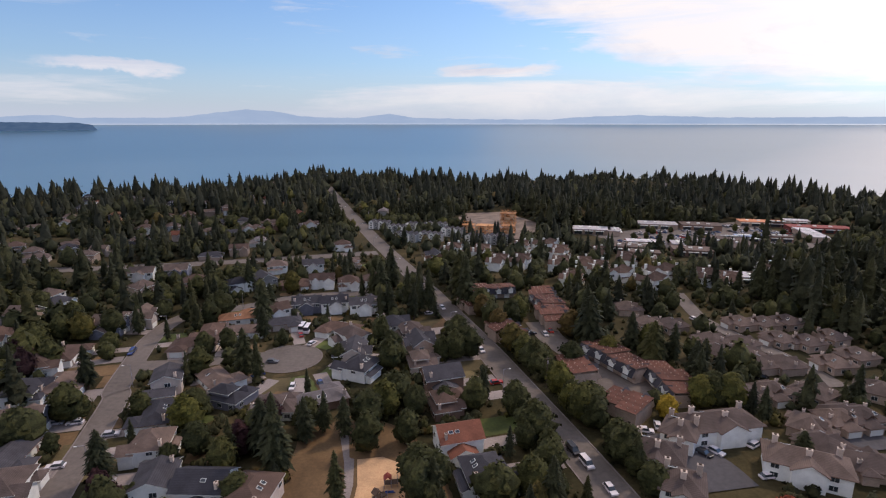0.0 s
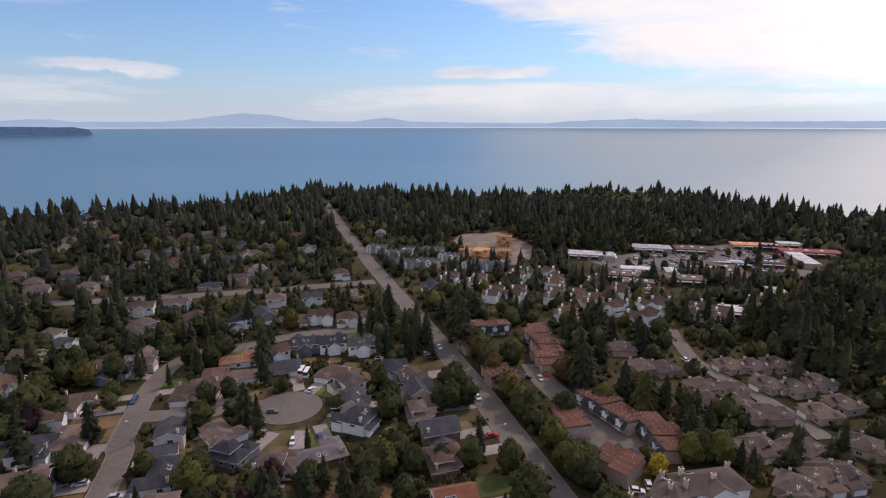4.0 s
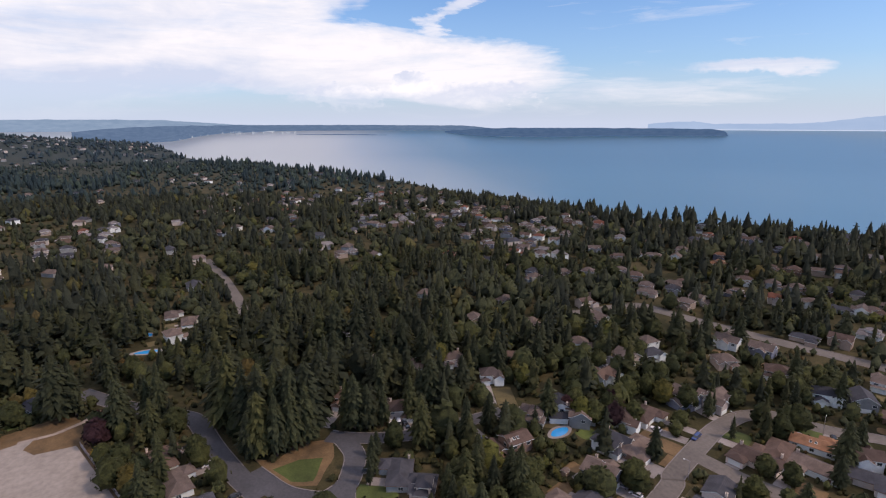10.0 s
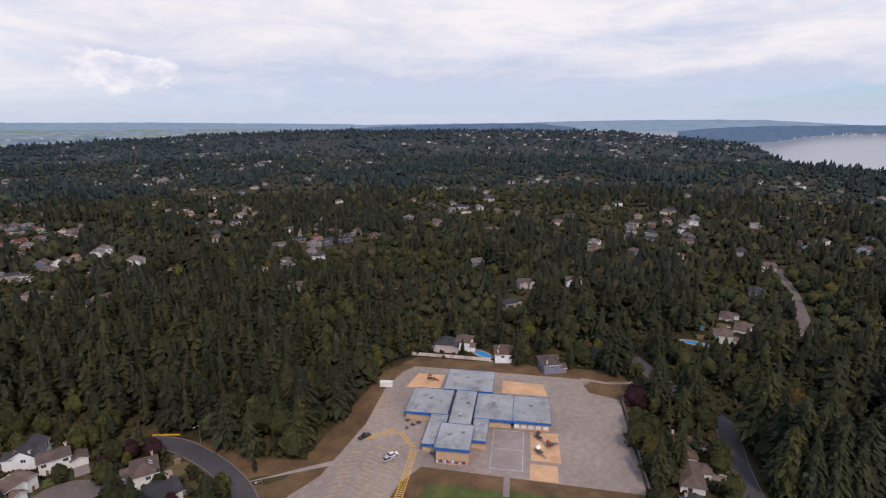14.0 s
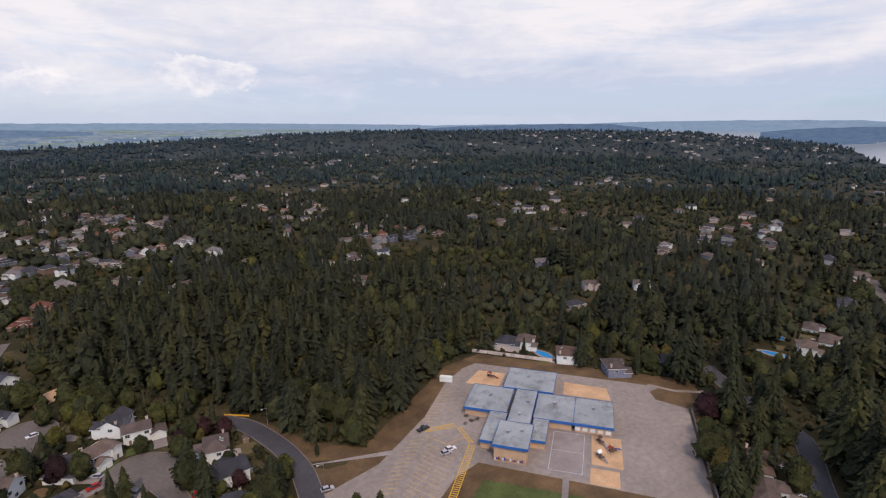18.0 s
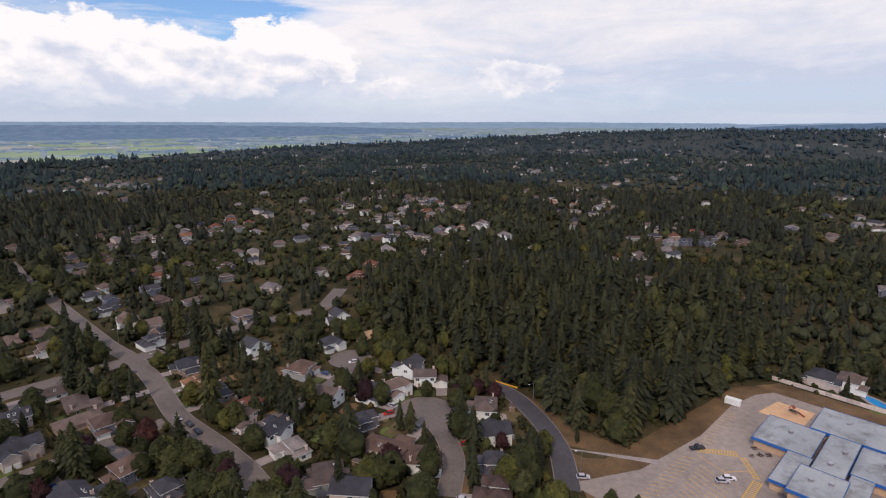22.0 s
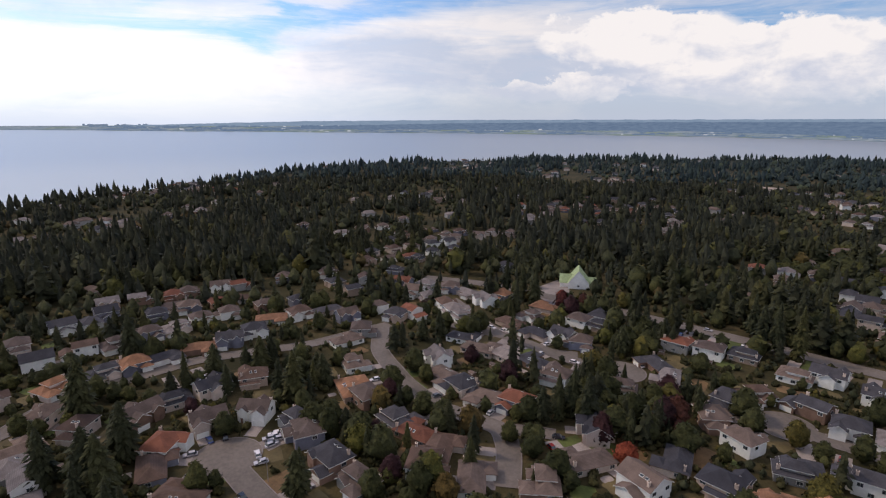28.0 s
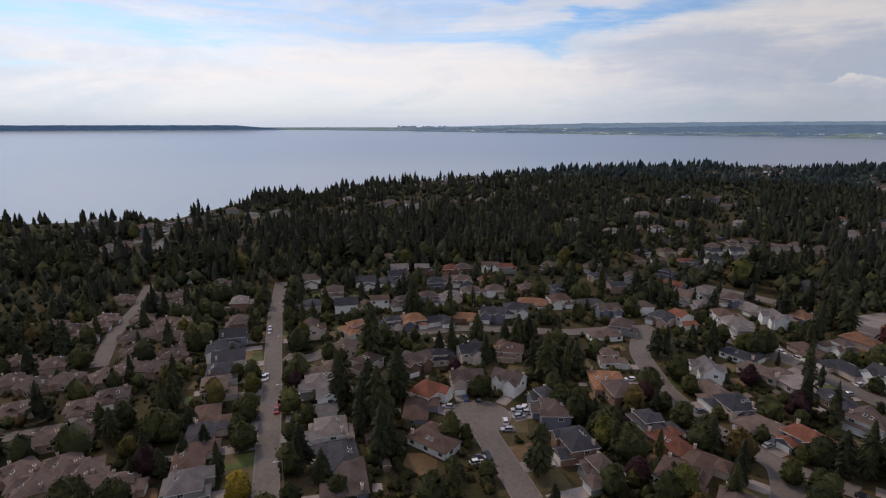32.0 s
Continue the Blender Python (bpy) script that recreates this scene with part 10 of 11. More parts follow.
for x_, y_, tr_ in SHEDS:
    if free(np.array([x_]), np.array([y_]), (0, 4))[0]:
        shed(x_, y_, tr_)




# vehicles
car(-4.8, 239.9, -71, "white", "car")
car(8.7, 199.9, -71, "white", "van")
car(10.9, 191.8, -73, "white", "car")
car(20.8, 161.8, -73, "black", "car")
car(31.8, 127.9, -73, "black", "van")
car(34.0, 122.1, -74, "white", "van")
car(37.2, 112.1, -76, "white", "car")
car(69.1, 127.8, -56, "white", "car")
car(65.6, 127.0, -56, "black", "car")
car(80.8, 131.1, 34, "white", "car")
car(84.2, 132.0, 34, "black", "car")
car(77.1, 117.7, 11, "white", "car")
car(54.1, 137.5, -13, "white", "car")
car(58.4, 140.2, 77, "white", "car")
car(-113.8, 138.1, 17, "silver", "car")
car(-120.4, 187.2, -75, "blue", "car")
car(-88.4, 199.2, 110, "white", "van")
car(-60.0, 210.6, 90, "white", "camper")
car(-64.9, 180.3, 0, "grey", "car")
car(40.4, 211.8, -82, "red", "car")
car(32.1, 209.2, 8, "black", "car")
car(37.7, 208.1, -82, "silver", "car")
car(-10.5, 232.1, 19, "silver", "car")
car(105.8, 226.7, -74, "white", "car")
car(106.2, 223.1, -74, "white", "car")
car(133.2, 219.4, 16, "red", "car")
car(104.7, 171.6, 8, "black", "car")
car(-31.5, 227.3, 19, "white", "car")
car(-62.5, 211.9, 90, "white", "camper")
car(14.5, 165.6, 17, "red", "car")
car(-192.8, 85.2, 157, "white", "car")
car(-190.9, 87.7, 157, "white", "van")
car(-187.0, 89.3, 174, "black", "car")
car(-140.4, 171.9, 16, "white", "car")
car(-197.4, 16.1, 12, "black", "car")
car(-97.9, 219.5, -71, "white", "camper")
car(-120.8, 188.9, -75, "blue", "car")
car(-197.7, 14.5, 12, "black", "car")
car(-175.8, 18.5, 107, "black", "car")
car(-191.8, 84.2, 157, "white", "van")
car(-190.8, 86.5, 157, "white", "car")
car(-189.2, 89.5, 174, "black", "car")
car(-161.1, -117.5, 163, "black", "truck")
car(-152.7, -100.7, 149, "silver", "car")
car(-155.7, -100.7, 149, "white", "car")
car(4.5, -216.6, 115, "black", "car")
car(1.8, -209.6, 115, "black", "car")
car(-12.4, -202.4, 31, "grey", "car")
car(0.8, -167.7, 194, "white", "truck")
car(-10.0, -160.0, 194, "white", "truck")
car(-26.7, -153.7, 194, "white", "camper")
car(-112.7, -122.7, 149, "silver", "car")
car(-70.3, -243.9, 0, "white", "car")
car(27.8, -279.0, 197, "grey", "car")
car(222.2, -149.9, -168, "white", "car")
car(159.6, -180.7, 0, "white", "car")
car(135.9, -107.0, -133, "white", "car")
car(126.3, -174.0, 90, "white", "van")
car(99.0, -207.9, 90, "silver", "car")
car(8.5, -223.4, 115, "silver", "car")
car(175.6, -157.1, -148, "white", "car")
car(184.1, 57.3, -74, "white", "car")
car(176.2, 62.6, -164, "red", "car")
car(200.4, 75.0, -163, "white", "truck")
car(147.1, -8.6, -72, "silver", "car")
car(178.0, -25.3, 90, "white", "car")
car(183.8, -9.7, 0, "black", "car")
car(168.3, -18.1, 0, "white", "car")
car(253.1, 91.0, -163, "white", "car")
car(176.2, -23.1, 90, "silver", "car")
car(148.1, -10.9, -162, "black", "car")
car(228.8, -146.7, -168, "white", "car")
car(181.9, -168.5, -41, "white", "car")
car(155.7, -100.1, -63, "silver", "car")
car(131.0, -112.2, -133, "black", "car")
car(140.1, -106.9, -124, "white", "car")
car(174.0, -245.2, -158, "silver", "car")
car(199.1, 75.4, -163, "white", "truck")
car(181.4, 57.3, -74, "white", "car")
car(174.0, 62.5, -164, "red", "car")
car(248.7, 89.8, -163, "white", "car")
car(145.1, -7.4, -72, "white", "car")
car(146.9, -8.5, -72, "black", "car")
car(176.8, -24.6, 90, "white", "car")
car(174.5, -25.5, 90, "silver", "car")
car(163.3, -18.4, 90, "silver", "car")
car(154.7, 420.1, 78, "white")
car(159.0, 419.3, 258, "red")
car(186.0, 421.2, 258, "grey")
car(243.5, 427.0, 78, "blue")
car(248.0, 427.7, 78, "silver")
car(267.1, 430.2, 258, "white")
car(170.1, 406.5, 258, "blue")
car(191.9, 408.8, 78, "black")
car(219.6, 413.5, 258, "white")
car(223.2, 411.4, 78, "white")
car(168.3, 397.2, 78, "white")
car(187.4, 399.6, 78, "red")
car(212.4, 400.4, 78, "silver")
car(227.7, 402.1, 258, "white")
car(232.3, 402.9, 258, "blue")
car(240.7, 404.2, 258, "white")
car(141.8, 384.4, 78, "red")
car(151.7, 385.2, 78, "blue")
car(177.2, 387.1, 258, "silver")
car(190.8, 388.7, 258, "blue")
car(196.8, 390.5, 258, "red")
car(210.6, 390.5, 258, "silver")
car(224.4, 391.6, 258, "white")
car(144.0, 373.2, 78, "blue")
car(158.1, 375.8, 258, "red")
car(172.8, 376.6, 78, "silver")
car(197.9, 379.9, 78, "white")
car(209.0, 381.9, 78, "red")
car(219.9, 382.2, 78, "silver")
car(226.4, 381.8, 258, "white")
car(229.8, 381.6, 258, "white")
car(238.5, 384.1, 258, "black")
# rows of cars before the shops
rc = random.Random(23)
for k in range(150):
    row, col = k % 6, k // 6
    u, v = -68 + col * 5.8 + rc.uniform(-0.4, 0.4), (-24, -18.5, -6, -0.5, 13, 18.5)[row]
    cx, cy = 185 + u * 0.932 - v * 0.363, 414 + u * 0.363 + v * 0.932
    hit = False
    for px, py, w, d, tr in SHOPS:
        c, s_ = math.cos(radians(tr)), math.sin(radians(tr))
        hit |= abs((cx - px) * c + (cy - py) * s_) < w / 2 + 4 and abs((cy - py) * c - (cx - px) * s_) < d / 2 + 4
    if not hit and rc.random() < 0.72:
        small_car(cx, cy, 21.3 + 90 + rc.choice((0, 180)), rc.choice(("white", "silver", "black", "grey", "blue", "red", "white", "silver")))
    elif not hit and rc.random() < 0.5:
        tree("leafy", cx, cy, rc.uniform(4.5, 7))
# poles along the main road
utility_pole(-87.3, 502.8, -71)
utility_pole(-101.7, 497.9, 19, 8.5, True)
utility_pole(-72.6, 459.7, -71)
utility_pole(-87.0, 454.8, 19, 8.5, True)
utility_pole(-57.8, 416.6, -71)
utility_pole(-72.2, 411.7, 19, 8.5, True)
utility_pole(-39.7, 365.7, -70)
utility_pole(-54.0, 360.5, 20, 8.5, True)
utility_pole(-18.1, 306.6, -70)
utility_pole(-32.4, 301.4, 20, 8.5, True)
utility_pole(-0.3, 256.8, -71)
utility_pole(-14.6, 251.8, 19, 8.5, True)
utility_pole(13.7, 216.5, -71)
utility_pole(-0.7, 211.6, 19, 8.5, True)
utility_pole(30.7, 163.2, -73)
utility_pole(16.2, 158.8, 17, 8.5, True)
# lamps along the side streets
utility_pole(-54.9, 255.8, 103, 8.0, True)
utility_pole(-96.0, 234.7, 109, 8.0, True)
utility_pole(-116.2, 206.2, -177, 8.0, True)
utility_pole(-104.5, 160.9, -164, 8.0, True)
utility_pole(-89.3, 116.0, -165, 8.0, True)
utility_pole(36.2, -324.9, 22, 8.0, True)
utility_pole(16.9, -280.7, 17, 8.0, True)
utility_pole(5.2, -233.7, 13, 8.0, True)
utility_pole(-12.8, -190.2, 21, 8.0, True)
utility_pole(-128.2, -173.2, -6, 8.0, True)
utility_pole(-114.2, -125.7, -31, 8.0, True)
utility_pole(152.9, -18.8, 105, 8.0, True)
utility_pole(271.3, 89.4, 105, 8.0, True)
utility_pole(225.6, 75.4, 107, 8.0, True)
utility_pole(179.6, 61.3, 106, 8.0, True)
utility_pole(133.7, 47.6, 107, 8.0, True)
# rows of houses of the outer suburbs, by bearing and distance
def suburb(yaw0, yaw1, d0, d1, turn, seed, odds=0.8):
    """Streets of houses, back to back in rows, with gaps where trees stand."""
    rng = random.Random(seed)
    mid, dm = radians((yaw0 + yaw1) / 2), (d0 + d1) / 2
    cx, cy = -dm * math.sin(mid), dm * math.cos(mid)
    c, s_ = math.cos(mid + radians(turn)), math.sin(mid + radians(turn))
    half = max(d1 - d0, radians(yaw1 - yaw0) * d1) * 0.75
    v = -half
    row = 0
    while v < half:
        u = -half
        while u < half:
            px, py = u + rng.uniform(-2, 2), v + rng.uniform(-2.5, 2.5) + 9 * noise.noise((u * 0.012, v * 0.012, seed))
            x, y = cx + px * c - py * s_, cy + px * s_ + py * c
            u += rng.uniform(16.5, 20)
            D, yaw = math.hypot(x, y), math.degrees(math.atan2(-x, y)) % 360
            if not (yaw0 < yaw < yaw1 and d0 < D < d1) or D > shore(yaw) - 25 or rng.random() > odds:
                continue
            if max(abs(x), abs(y)) < 980 and not free(np.array([x]), np.array([y]), (0, 4))[0]:
                continue
            form = rng.choice((0, 2, 3, 4, 5, 6, 7, 7))
            far_house(x, y, math.degrees(mid) + turn + (180 if row % 2 else 0) + rng.uniform(-6, 6), form, rng.choice(("brown_grey", "brown_grey", "dark_grey", "dark_grey", "brown", "light_grey", "terracotta")), rng.choice(("cream", "white", "grey", "beige", "brown", "blue")), rng.choice((18, 30, 40)))
        v += 34 if row % 2 else 25
        row += 1


for k, box in enumerate(((151, 165, 540, 960, 25), (135, 144, 700, 890, 10), (144, 166, 430, 560, -20), (173, 193, 400, 690, 15), (195, 215, 660, 980, -15), (294, 305, 560, 860, 20), (263, 277, 880, 1000, 10), (240, 252, 405, 540, 30),
                         (33, 60, 420, 800, -12), (60, 70, 620, 980, 12), (14, 32, 430, 700, 8), (250, 278, 285, 372, 14), (232, 250, 330, 420, -20), (197, 212, 400, 560, 10), (92, 98, 600, 760, 0), (124, 134, 540, 660, 30), (215, 235, 560, 800, 8), (74, 84, 640, 950, -25))):
    suburb(*box, 50 + k, 0.36 if k in (4, 8, 13) else 0.46 if k in (0, 2, 3) else 0.70 if k not in (4, 9, 10, 12, 16, 17) else 0.5)
# woods
forest("school_wood", [(-237, -150), (-184, -138), (-152, -126), (-137, -126), (-128, -148), (-128, -178), (-118, -221), (-102, -267), (-111, -338), (-167, -396), (-220, -393), (-273, -345), (-324, -270), (-299, -184)], 68, 16, 28)
forest("east_wood", [(-199, 27), (-197, 56), (-182, 88), (-202, 137), (-260, 162), (-321, 176), (-374, 118), (-350, 48), (-306, 9), (-242, 13)], 101, 14, 27)
forest("grove", [(-207, 25), (-188, 40), (-194, 55), (-218, 57), (-234, 32)], 49, 20, 29)
forest("south_west_wood", [(148, 245), (151, 216), (164, 186), (275, 325), (214, 338)], 69, 16, 27)
forest("west_wood", [(385, 150), (393, 129), (372, 30), (392, -20), (388, -62), (370, -95), (425, -112), (561, -77), (559, 76), (505, 165)], 74, 17, 28)
forest("chapel_wood", [(334, -173), (299, -207), (332, -302), (226, -258), (152, -255), (76, -296), (109, -358), (284, -404), (417, -306), (432, -229)], 108, 14, 27)
forest("coast_wood", [(-415, 506), (-367, 611), (-225, 666), (-157, 630), (-121, 482), (-195, 475), (-283, 467), (-356, 438)], 101, 16, 28)
forest("mall_wood", [(209, 628), (342, 719), (395, 582), (344, 504), (240, 554), (100, 541), (-16, 644), (64, 716)], 87, 16, 28)
forest("hill_wood", [(-326, -38), (-346, 5), (-496, -7), (-530, -88), (-484, -145), (-360, -120), (-293, -79), (-292, -48)], 101, 14, 26)
forest("north_east_wood", [(-94, -300), (-113, -256), (-138, -217), (-162, -172), (-223, -188), (-291, -310), (-228, -365), (-132, -364)], 65, 15, 27)
forest("left_wood", [(-336, 388), (-208, 411), (-133, 331), (-151, 276), (-165, 239), (-168, 201), (-173, 190)], 137, 14, 25)
forest("bay_wood", [(810, -447), (563, -495), (292, -455), (266, -377), (344, -297), (417, -221)], 116, 14, 25)
forest("dusk_wood", [(480, 328), (520, 256), (484, 135), (370, 94), (336, 137), (347, 242)], 92, 15, 26)



# ---------------------------------------------------------------- woods, gardens and the far suburbs
def built(x, y):
    """Above 0 where houses stand thick, below where the woods close up."""
    return np.array([noise.noise((p / 210, q / 210, 8.0)) + 0.45 * noise.noise((p / 75, q / 75, 4.0)) for p, q in zip(x, y)])


def in_woods(x, y):
    hit = np.zeros(len(x), bool)
    for Pn in WOODS:
        hit |= inside(Pn, x, y)
    return hit


def ring(n, d0, d1):
    """Even random places on the land between two distances: bearing, distance, x, y."""
    yaw = rs.uniform(-50, 310, n)
    D = np.sqrt(d0 * d0 + (d1 * d1 - d0 * d0) * rs.rand(n))
    k = D < np.array([shore(v) for v in yaw]) - 8
    yaw, D = yaw[k], D[k]
    a = np.radians(yaw)
    return yaw, D, -D * np.sin(a), D * np.cos(a)


def lift(yaw, D):
    """Places on the land, drawn in beyond 2.5 km, and their scale."""
    q = np.array([near(d) for d in D])
    z = np.array([EYE_Z - (EYE_Z - ground_z(w, d)) * s_ / d for w, d, s_ in zip(yaw, D, q)])
    a = np.radians(yaw)
    return np.stack([-q * np.sin(a), q * np.cos(a), z], 1), q / D


def far_roofs():
    """Small pitched houses of the outer suburbs."""
    # roofs among the far trees, each a small pitched house
    s = Shape("wall_cream", "roof_brown_grey", "roof_dark_grey", "roof_light_grey", "wall_white", "wall_grey")
    for n, d0, d1 in ((260, 430, 800), (950, 800, 1500), (1300, 1500, 3600), (3600, 1901, 3700), (1500, 950, 2300), (1100, 2000, 3600)):
        yaw, D, x, y = ring(n, d0, d1)
        k = (built(x, y) > 0.02) & free(x, y) & ~in_woods(x, y)
        if d0 == 1901:
            k = (yaw > 88) & (yaw < 107) & (built(x, y) > -0.2)
        if d0 == 950:
            k = np.zeros(len(yaw), bool)
            for a0, a1, r0, r1 in ((129, 147, 1450, 2230), (160, 164, 1000, 1320), (123, 127, 1430, 2150), (70, 78, 950, 1400), (57, 65, 880, 1180), (264, 276, 1000, 1260), (196, 206, 980, 1150)):
                k |= (yaw > a0) & (yaw < a1) & (D > r0) & (D < r1)
        if d0 == 2000:
            k = ((yaw > 107) & (yaw < 117) & (D < 3500)) | ((yaw > 117) & (yaw < 124) & (D > 3000))
        for w, dd in zip(yaw[k], D[k]):
            q = near(dd)
            sc = q / dd
            b = radians(w)
            zz = EYE_Z - (EYE_Z - ground_z(w, dd)) * sc
            if dd < 980:
                px, py = -dd * math.sin(b), dd * math.cos(b)
                if not free(np.array([px]), np.array([py]))[0]:
                    continue
                claim_disc(px, py, 7, 1), keep_low(px, py, 34)
            turn = round(rs.rand() * 4) * 0.7854 + rs.uniform(-0.15, 0.15)
            ca, sa = math.cos(turn), math.sin(turn)
            lx, ly, ez, rz = (v * sc for v in (rs.uniform(5, 8), rs.uniform(4, 5.2), rs.uniform(3.5, 6), rs.uniform(2, 3)))
            T = lambda px, py, pz: (-q * math.sin(b) + px * ca - py * sa, q * math.cos(b) + px * sa + py * ca, zz + pz)
            wl = 4 if rs.rand() < 0.10 else (0 if rs.rand() < 0.3 else 5)
            rf = int(rs.choice((1, 1, 2, 2, 3)))
            c4 = ((-lx, -ly), (lx, -ly), (lx, ly), (-lx, ly))
            for (ax, ay), (bx, by) in zip(c4, c4[1:] + c4[:1]):
                s.face((T(ax, ay, -1), T(bx, by, -1), T(bx, by, ez), T(ax, ay, ez)), wl)
            e = 0.6 * sc
            s.face((T(-lx - e, ly + e, ez - e / 2), T(-lx - e, -ly - e, ez - e / 2), T(-lx * 0.6, 0, ez + rz)), rf), s.face((T(lx + e, -ly - e, ez - e / 2), T(lx + e, ly + e, ez - e / 2), T(lx * 0.6, 0, ez + rz)), rf)
            s.face((T(-lx - e, -ly - e, ez - e / 2), T(lx + e, -ly - e, ez - e / 2), T(lx * 0.6, 0, ez + rz), T(-lx * 0.6, 0, ez + rz)), rf), s.face((T(lx + e, ly + e, ez - e / 2), T(-lx - e, ly + e, ez - e / 2), T(-lx * 0.6, 0, ez + rz), T(lx * 0.6, 0, ez + rz)), rf)
    lone("far_houses", s, pose(0, 0, 0), "scattered pale far houses with pitched roofs among trees", "houses", kind="stuff")
    lone("outer_houses", FAR, pose(0, 0, 0), "outer houses with pitched grey and brown roofs", "houses", kind="stuff")


def sprinkle():
    """Fills the gaps between the houses with garden trees and shrubs, and the land beyond with woods and roofs."""
    far_roofs()
    # gardens within reach
    yaw, D, x, y = ring(15600, 15, 430)
    low = free(x, y, (4,))
    k = free(x, y) | low
    x, y, D, low = x[k], y[k], D[k], low[k]
    clump = np.array([noise.noise((p / 55, q / 55, 3.0)) for p, q in zip(x, y)])
    bear = np.degrees(np.arctan2(-x, y))
    leafy = (bear > 40) & (bear < 62) & (D > 130)
    keep = rs.rand(len(x)) < 0.27 + 0.5 * clump + 0.24 * (D > 260) + 0.28 * leafy
    x, y, clump, low, leafy = x[keep], y[keep], clump[keep], low[keep], leafy[keep]
    fir = (rs.rand(len(x)) < 0.40 + 0.7 * clump) & ~low
    hh = np.where(fir, rs.uniform(7, 17, len(x)), np.where(low, rs.uniform(2.5, 5.5, len(x)), rs.uniform(5.0, 11.0, len(x)))) * np.where(leafy, 1.35, 1.0)
    P = np.stack([x, y, np.zeros(len(x))], 1)
    r = np.hypot(x, y)
    for lod, sel in ((0, r < 175), (1, (r >= 175) & (r < 330)), (2, r >= 330)):
        q = sel & fir
        sow("fir", lod, P[q], hh[q], 1.1)
        q = sel & ~fir
        sow("leaf", lod, P[q], hh[q], 1.0)
    yaw, D, x, y = ring(19000, 15, 500)
    k = free(x, y, (0, 4)) & (rs.rand(len(x)) < 0.30)
    x, y = x[k], y[k]
    sow("leaf", 2, np.stack([x, y, np.zeros(len(x))], 1), rs.uniform(2.2, 4.8, len(x)), 1.0)
    # shrubs and hedges
    yaw, D, x, y = ring(24000, 15, 340)
    k = free(x, y, (0, 3, 4)) & (rs.rand(len(x)) < 0.7)
    x, y = x[k], y[k]
    for x0, y0, x1, y1 in HEDGES:
        n = int(math.dist((x0, y0), (x1, y1)) / 1.0)
        f = np.linspace(0, 1, n)
        hx, hy = x0 + (x1 - x0) * f, y0 + (y1 - y0) * f
        k = free(hx, hy, (0, 4))
        CLOUDS.setdefault(("shrub", 1 if math.hypot(x0, y0) < 215 else 3), []).append((np.stack([hx[k], hy[k], np.zeros(k.sum()) - 0.1], 1), rs.uniform(1.1, 2.1) * rs.uniform(0.8, 1.2, k.sum()), 0.9))
    for lod, sel in ((1, np.hypot(x, y) < 200), (3, (np.hypot(x, y) >= 200) & (rs.rand(len(x)) < 0.75))):
        CLOUDS.setdefault(("shrub", lod), []).append((np.stack([x, y, np.zeros(len(x)) - 0.1], 1)[sel], rs.uniform(0.7, 3.2, sel.sum()), 1.0))
    # tall firs standing out of the gardens in loose groups
    yaw, D, x, y = ring(5200, 200, 780)
    stand = np.array([noise.noise((p / 38, q / 38, 6.0)) for p, q in zip(x, y)])
    k = free(x, y) & (stand > 0.2)
    x, y = x[k], y[k]
    sow("fir", 1, np.stack([x, y, np.zeros(len(x))], 1), rs.uniform(10, 21, len(x)), 0.95)
    # the land beyond the gardens
    for n, d0, d1, lod in ((6500, 425, 520, 1), (24000, 520, 1000, 2), (34000, 1000, 1900, 3), (28000, 1900, 3890, 3)):
        yaw, D, x, y = ring(n, d0, d1)
        bl = built(x, y)
        dense = in_woods(x, y)
        low = free(x, y, (4,))
        south = (((yaw > 5) & (yaw < 62)) | ((yaw > 142) & (yaw < 215))) & (D < 1000)
        keep = (free(x, y) | low) & (rs.rand(len(x)) < np.clip(0.82 - 0.6 * bl, 0.55, 0.97) + 0.3 * south) & ~dense
        yaw, D, bl, low = yaw[keep], D[keep], bl[keep], low[keep]
        P, sc = lift(yaw, D)
        grove = np.array([noise.noise((p / 48, q / 48, 5.0)) + 0.7 * noise.noise((p / 17, q / 17, 2.0)) for p, q in zip(x[keep], y[keep])])
        fir = (rs.rand(len(D)) < np.clip(0.48 + 0.24 * (yaw > 212) - 0.8 * bl + 0.8 * grove, 0.08, 0.94)) & ~low
        tall = np.where(low, 0.5, np.clip(0.95 - 1.1 * bl, 0.6, 1.2)) * np.where(south[keep], 1.05, 1.0)
        hh = np.where(fir, rs.uniform(10, 19, len(D)), rs.uniform(6, 12, len(D))) * (1 + 0.45 * grove) * tall * sc
        wd = {1: 1.2, 2: 1.4, 3: 1.75}[lod] + (0.7 if d0 > 1500 else 0.0)
        out = lod + (1 if d0 >= 1900 else 0)
        sow("fir", out, P[fir], hh[fir], wd), sow("leaf", out, P[~fir], hh[~fir], wd)
    # a rank of tall firs along the cliff top
    yaw = np.concatenate([rs.uniform(-50, 88, 1200), rs.uniform(196, 310, 760)])
    R = np.array([shore(v) for v in yaw])
    D = R - 4 - 30 * rs.rand(len(R)) ** 2 * (R / 800)
    gate = np.array([noise.noise((v * 0.55, 7.0, 0)) + 0.6 * noise.noise((v * 2.1, 3.0, 0)) for v in yaw]) > -0.05 + 0.2 * rs.rand(len(yaw))
    gate &= ~((yaw > 12.0) & (yaw < 13.4))
    yaw, D = yaw[gate], D[gate]
    a = np.radians(yaw)
    sow("fir", 2, np.stack([-D * np.sin(a), D * np.cos(a), np.zeros(len(D))], 1), rs.uniform(5, 14, len(D)) * np.where((yaw > 3) & (yaw < 60), 0.72, 1.15) * np.array([1.0 + 0.8 * noise.noise((v * 1.6, 1.0, 4.0)) for v in yaw]), 1.5)


sprinkle()
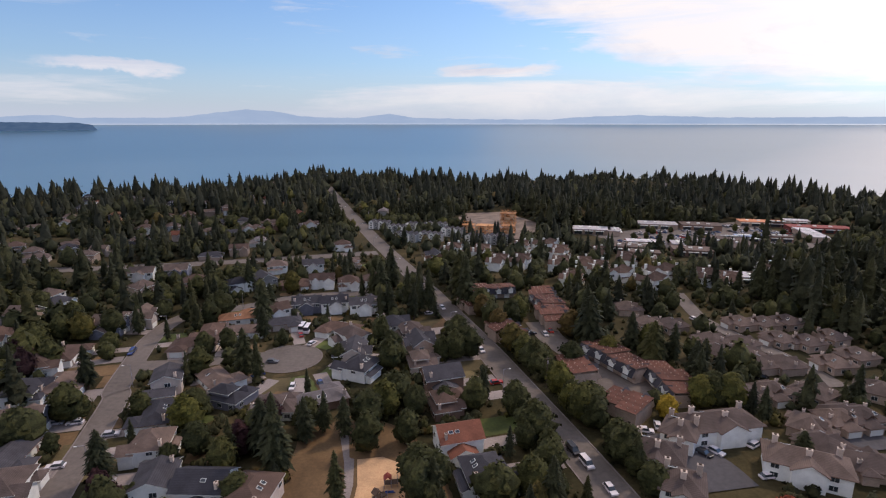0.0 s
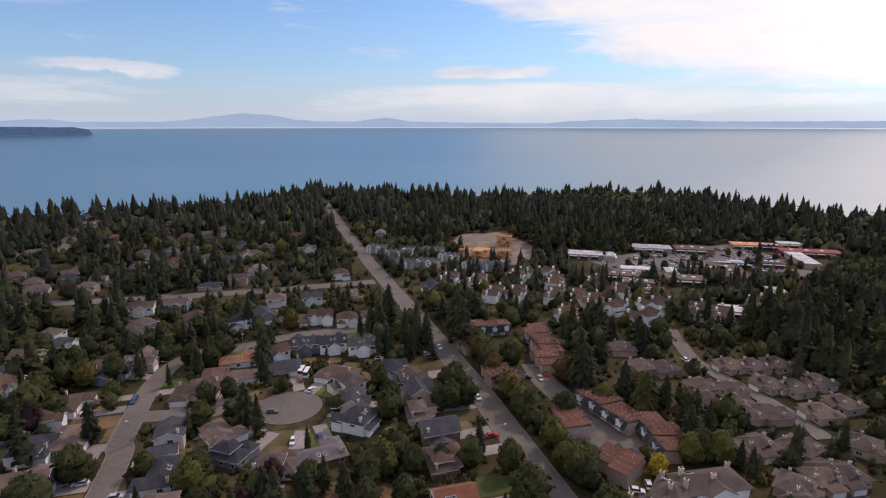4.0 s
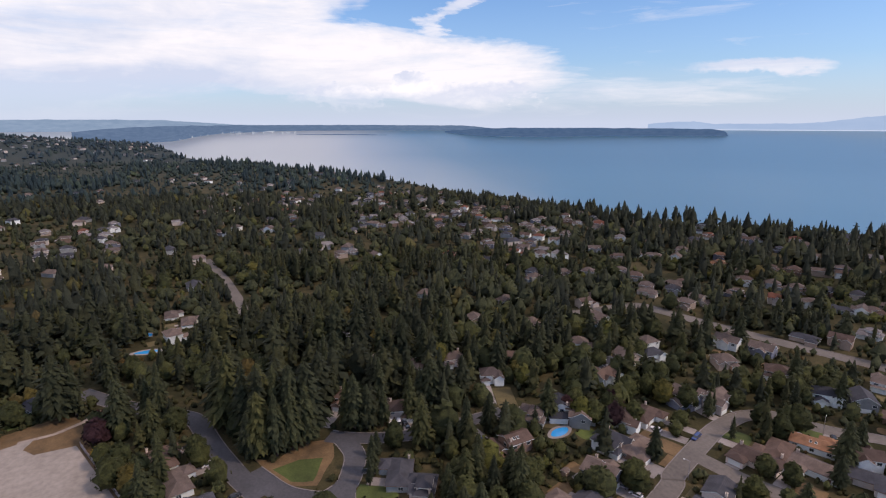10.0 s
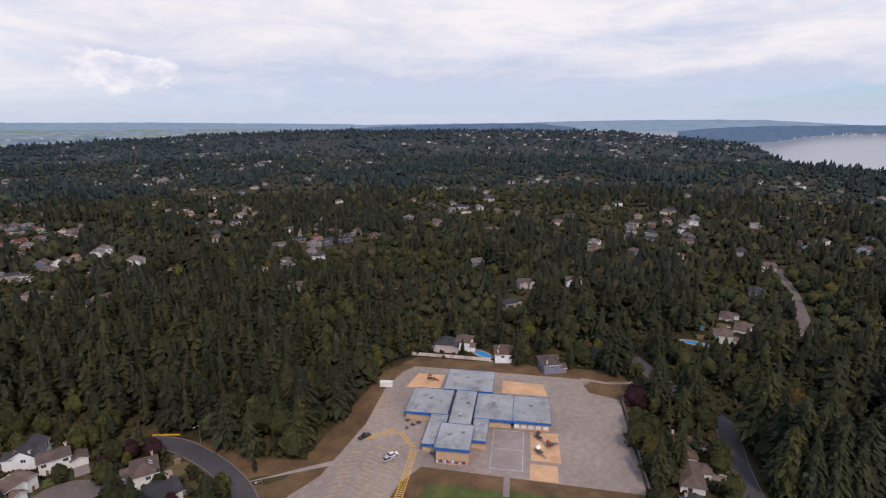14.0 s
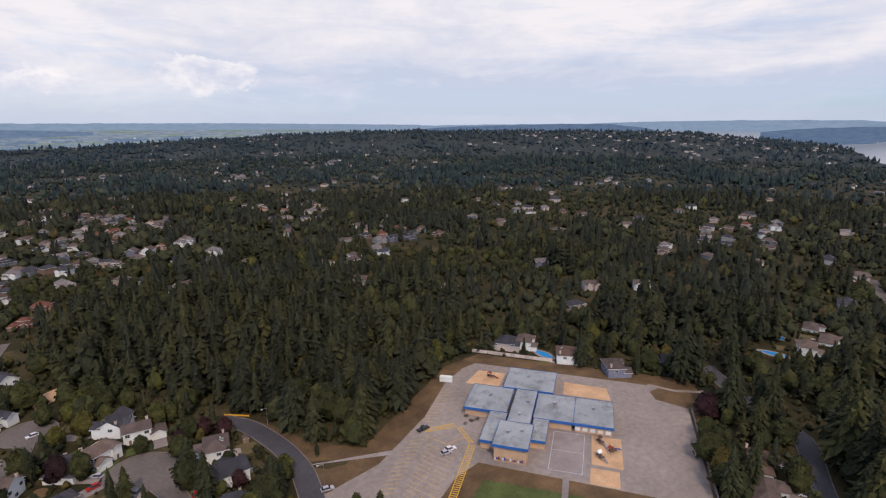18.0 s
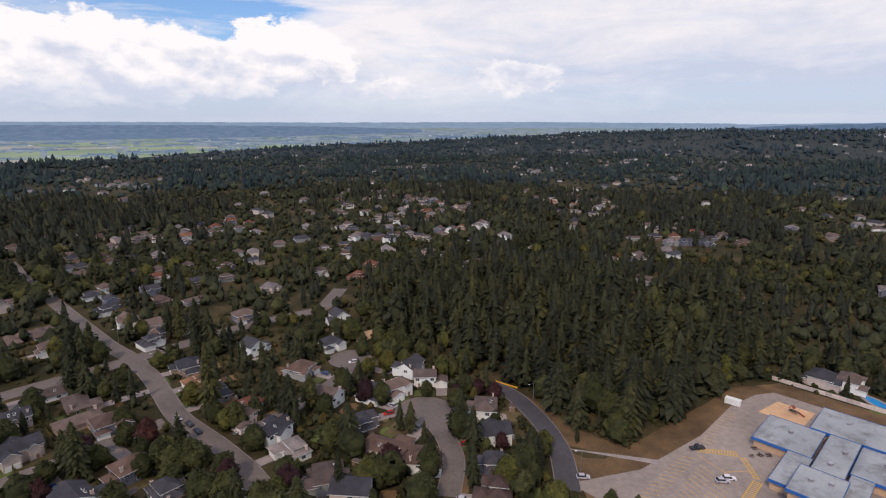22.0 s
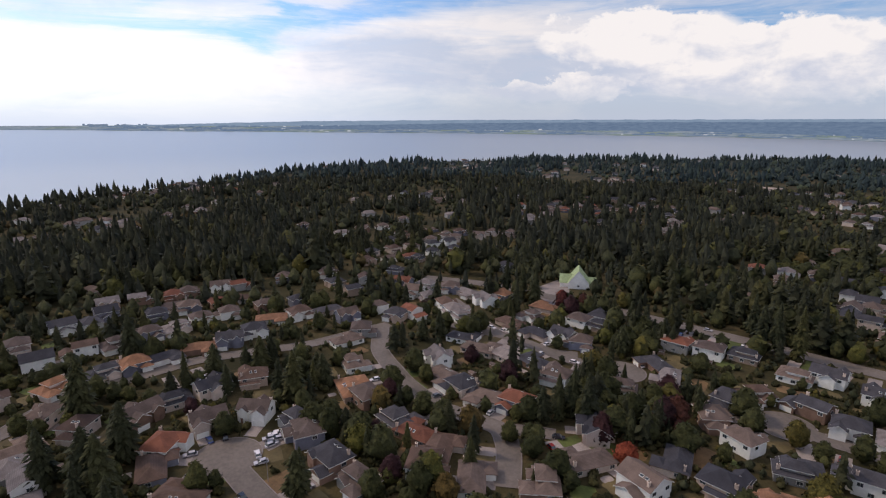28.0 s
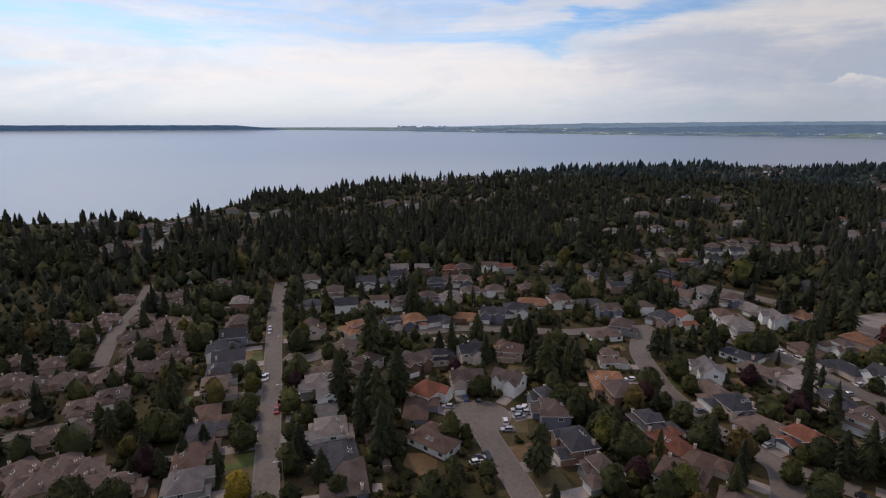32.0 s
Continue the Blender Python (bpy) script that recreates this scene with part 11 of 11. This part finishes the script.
grow("near_firs", "fir", 0, "far_fir", "tall dark green firs with drooping boughs")
grow("near_garden_trees", "leaf", 0, "far_leaf", "small green garden trees between the houses")
grow("wood_of_firs", "fir", 1, "far_fir", "dense wood of tall dark green firs")
grow("garden_trees", "leaf", 1, "far_leaf", "green broadleaf trees among the houses")
grow("far_firs", "fir", 2, "mid_fir", "far dark green fir woods")
grow("far_leafy_trees", "leaf", 2, "mid_leaf", "far green broadleaf trees")
grow("distant_firs", "fir", 3, "hazed_fir", "distant fir woods reaching the hills, haze in their colour")
grow("distant_trees", "leaf", 3, "hazed_leaf", "distant broadleaf woods with haze in their colour")
grow("blue_fir_woods", "fir", 4, "hazed_foliage", "far fir woods under the hills, haze in their colour")
grow("blue_leafy_woods", "leaf", 4, "hazed_foliage", "far broadleaf woods with haze in their colour")
grow("garden_bushes", "shrub", 1, "shrub_leaf", "leafy garden bushes and hedges round the houses")
grow("shrubs", "shrub", 3, "shrub_leaf", "clipped and wild garden shrubs and hedges")
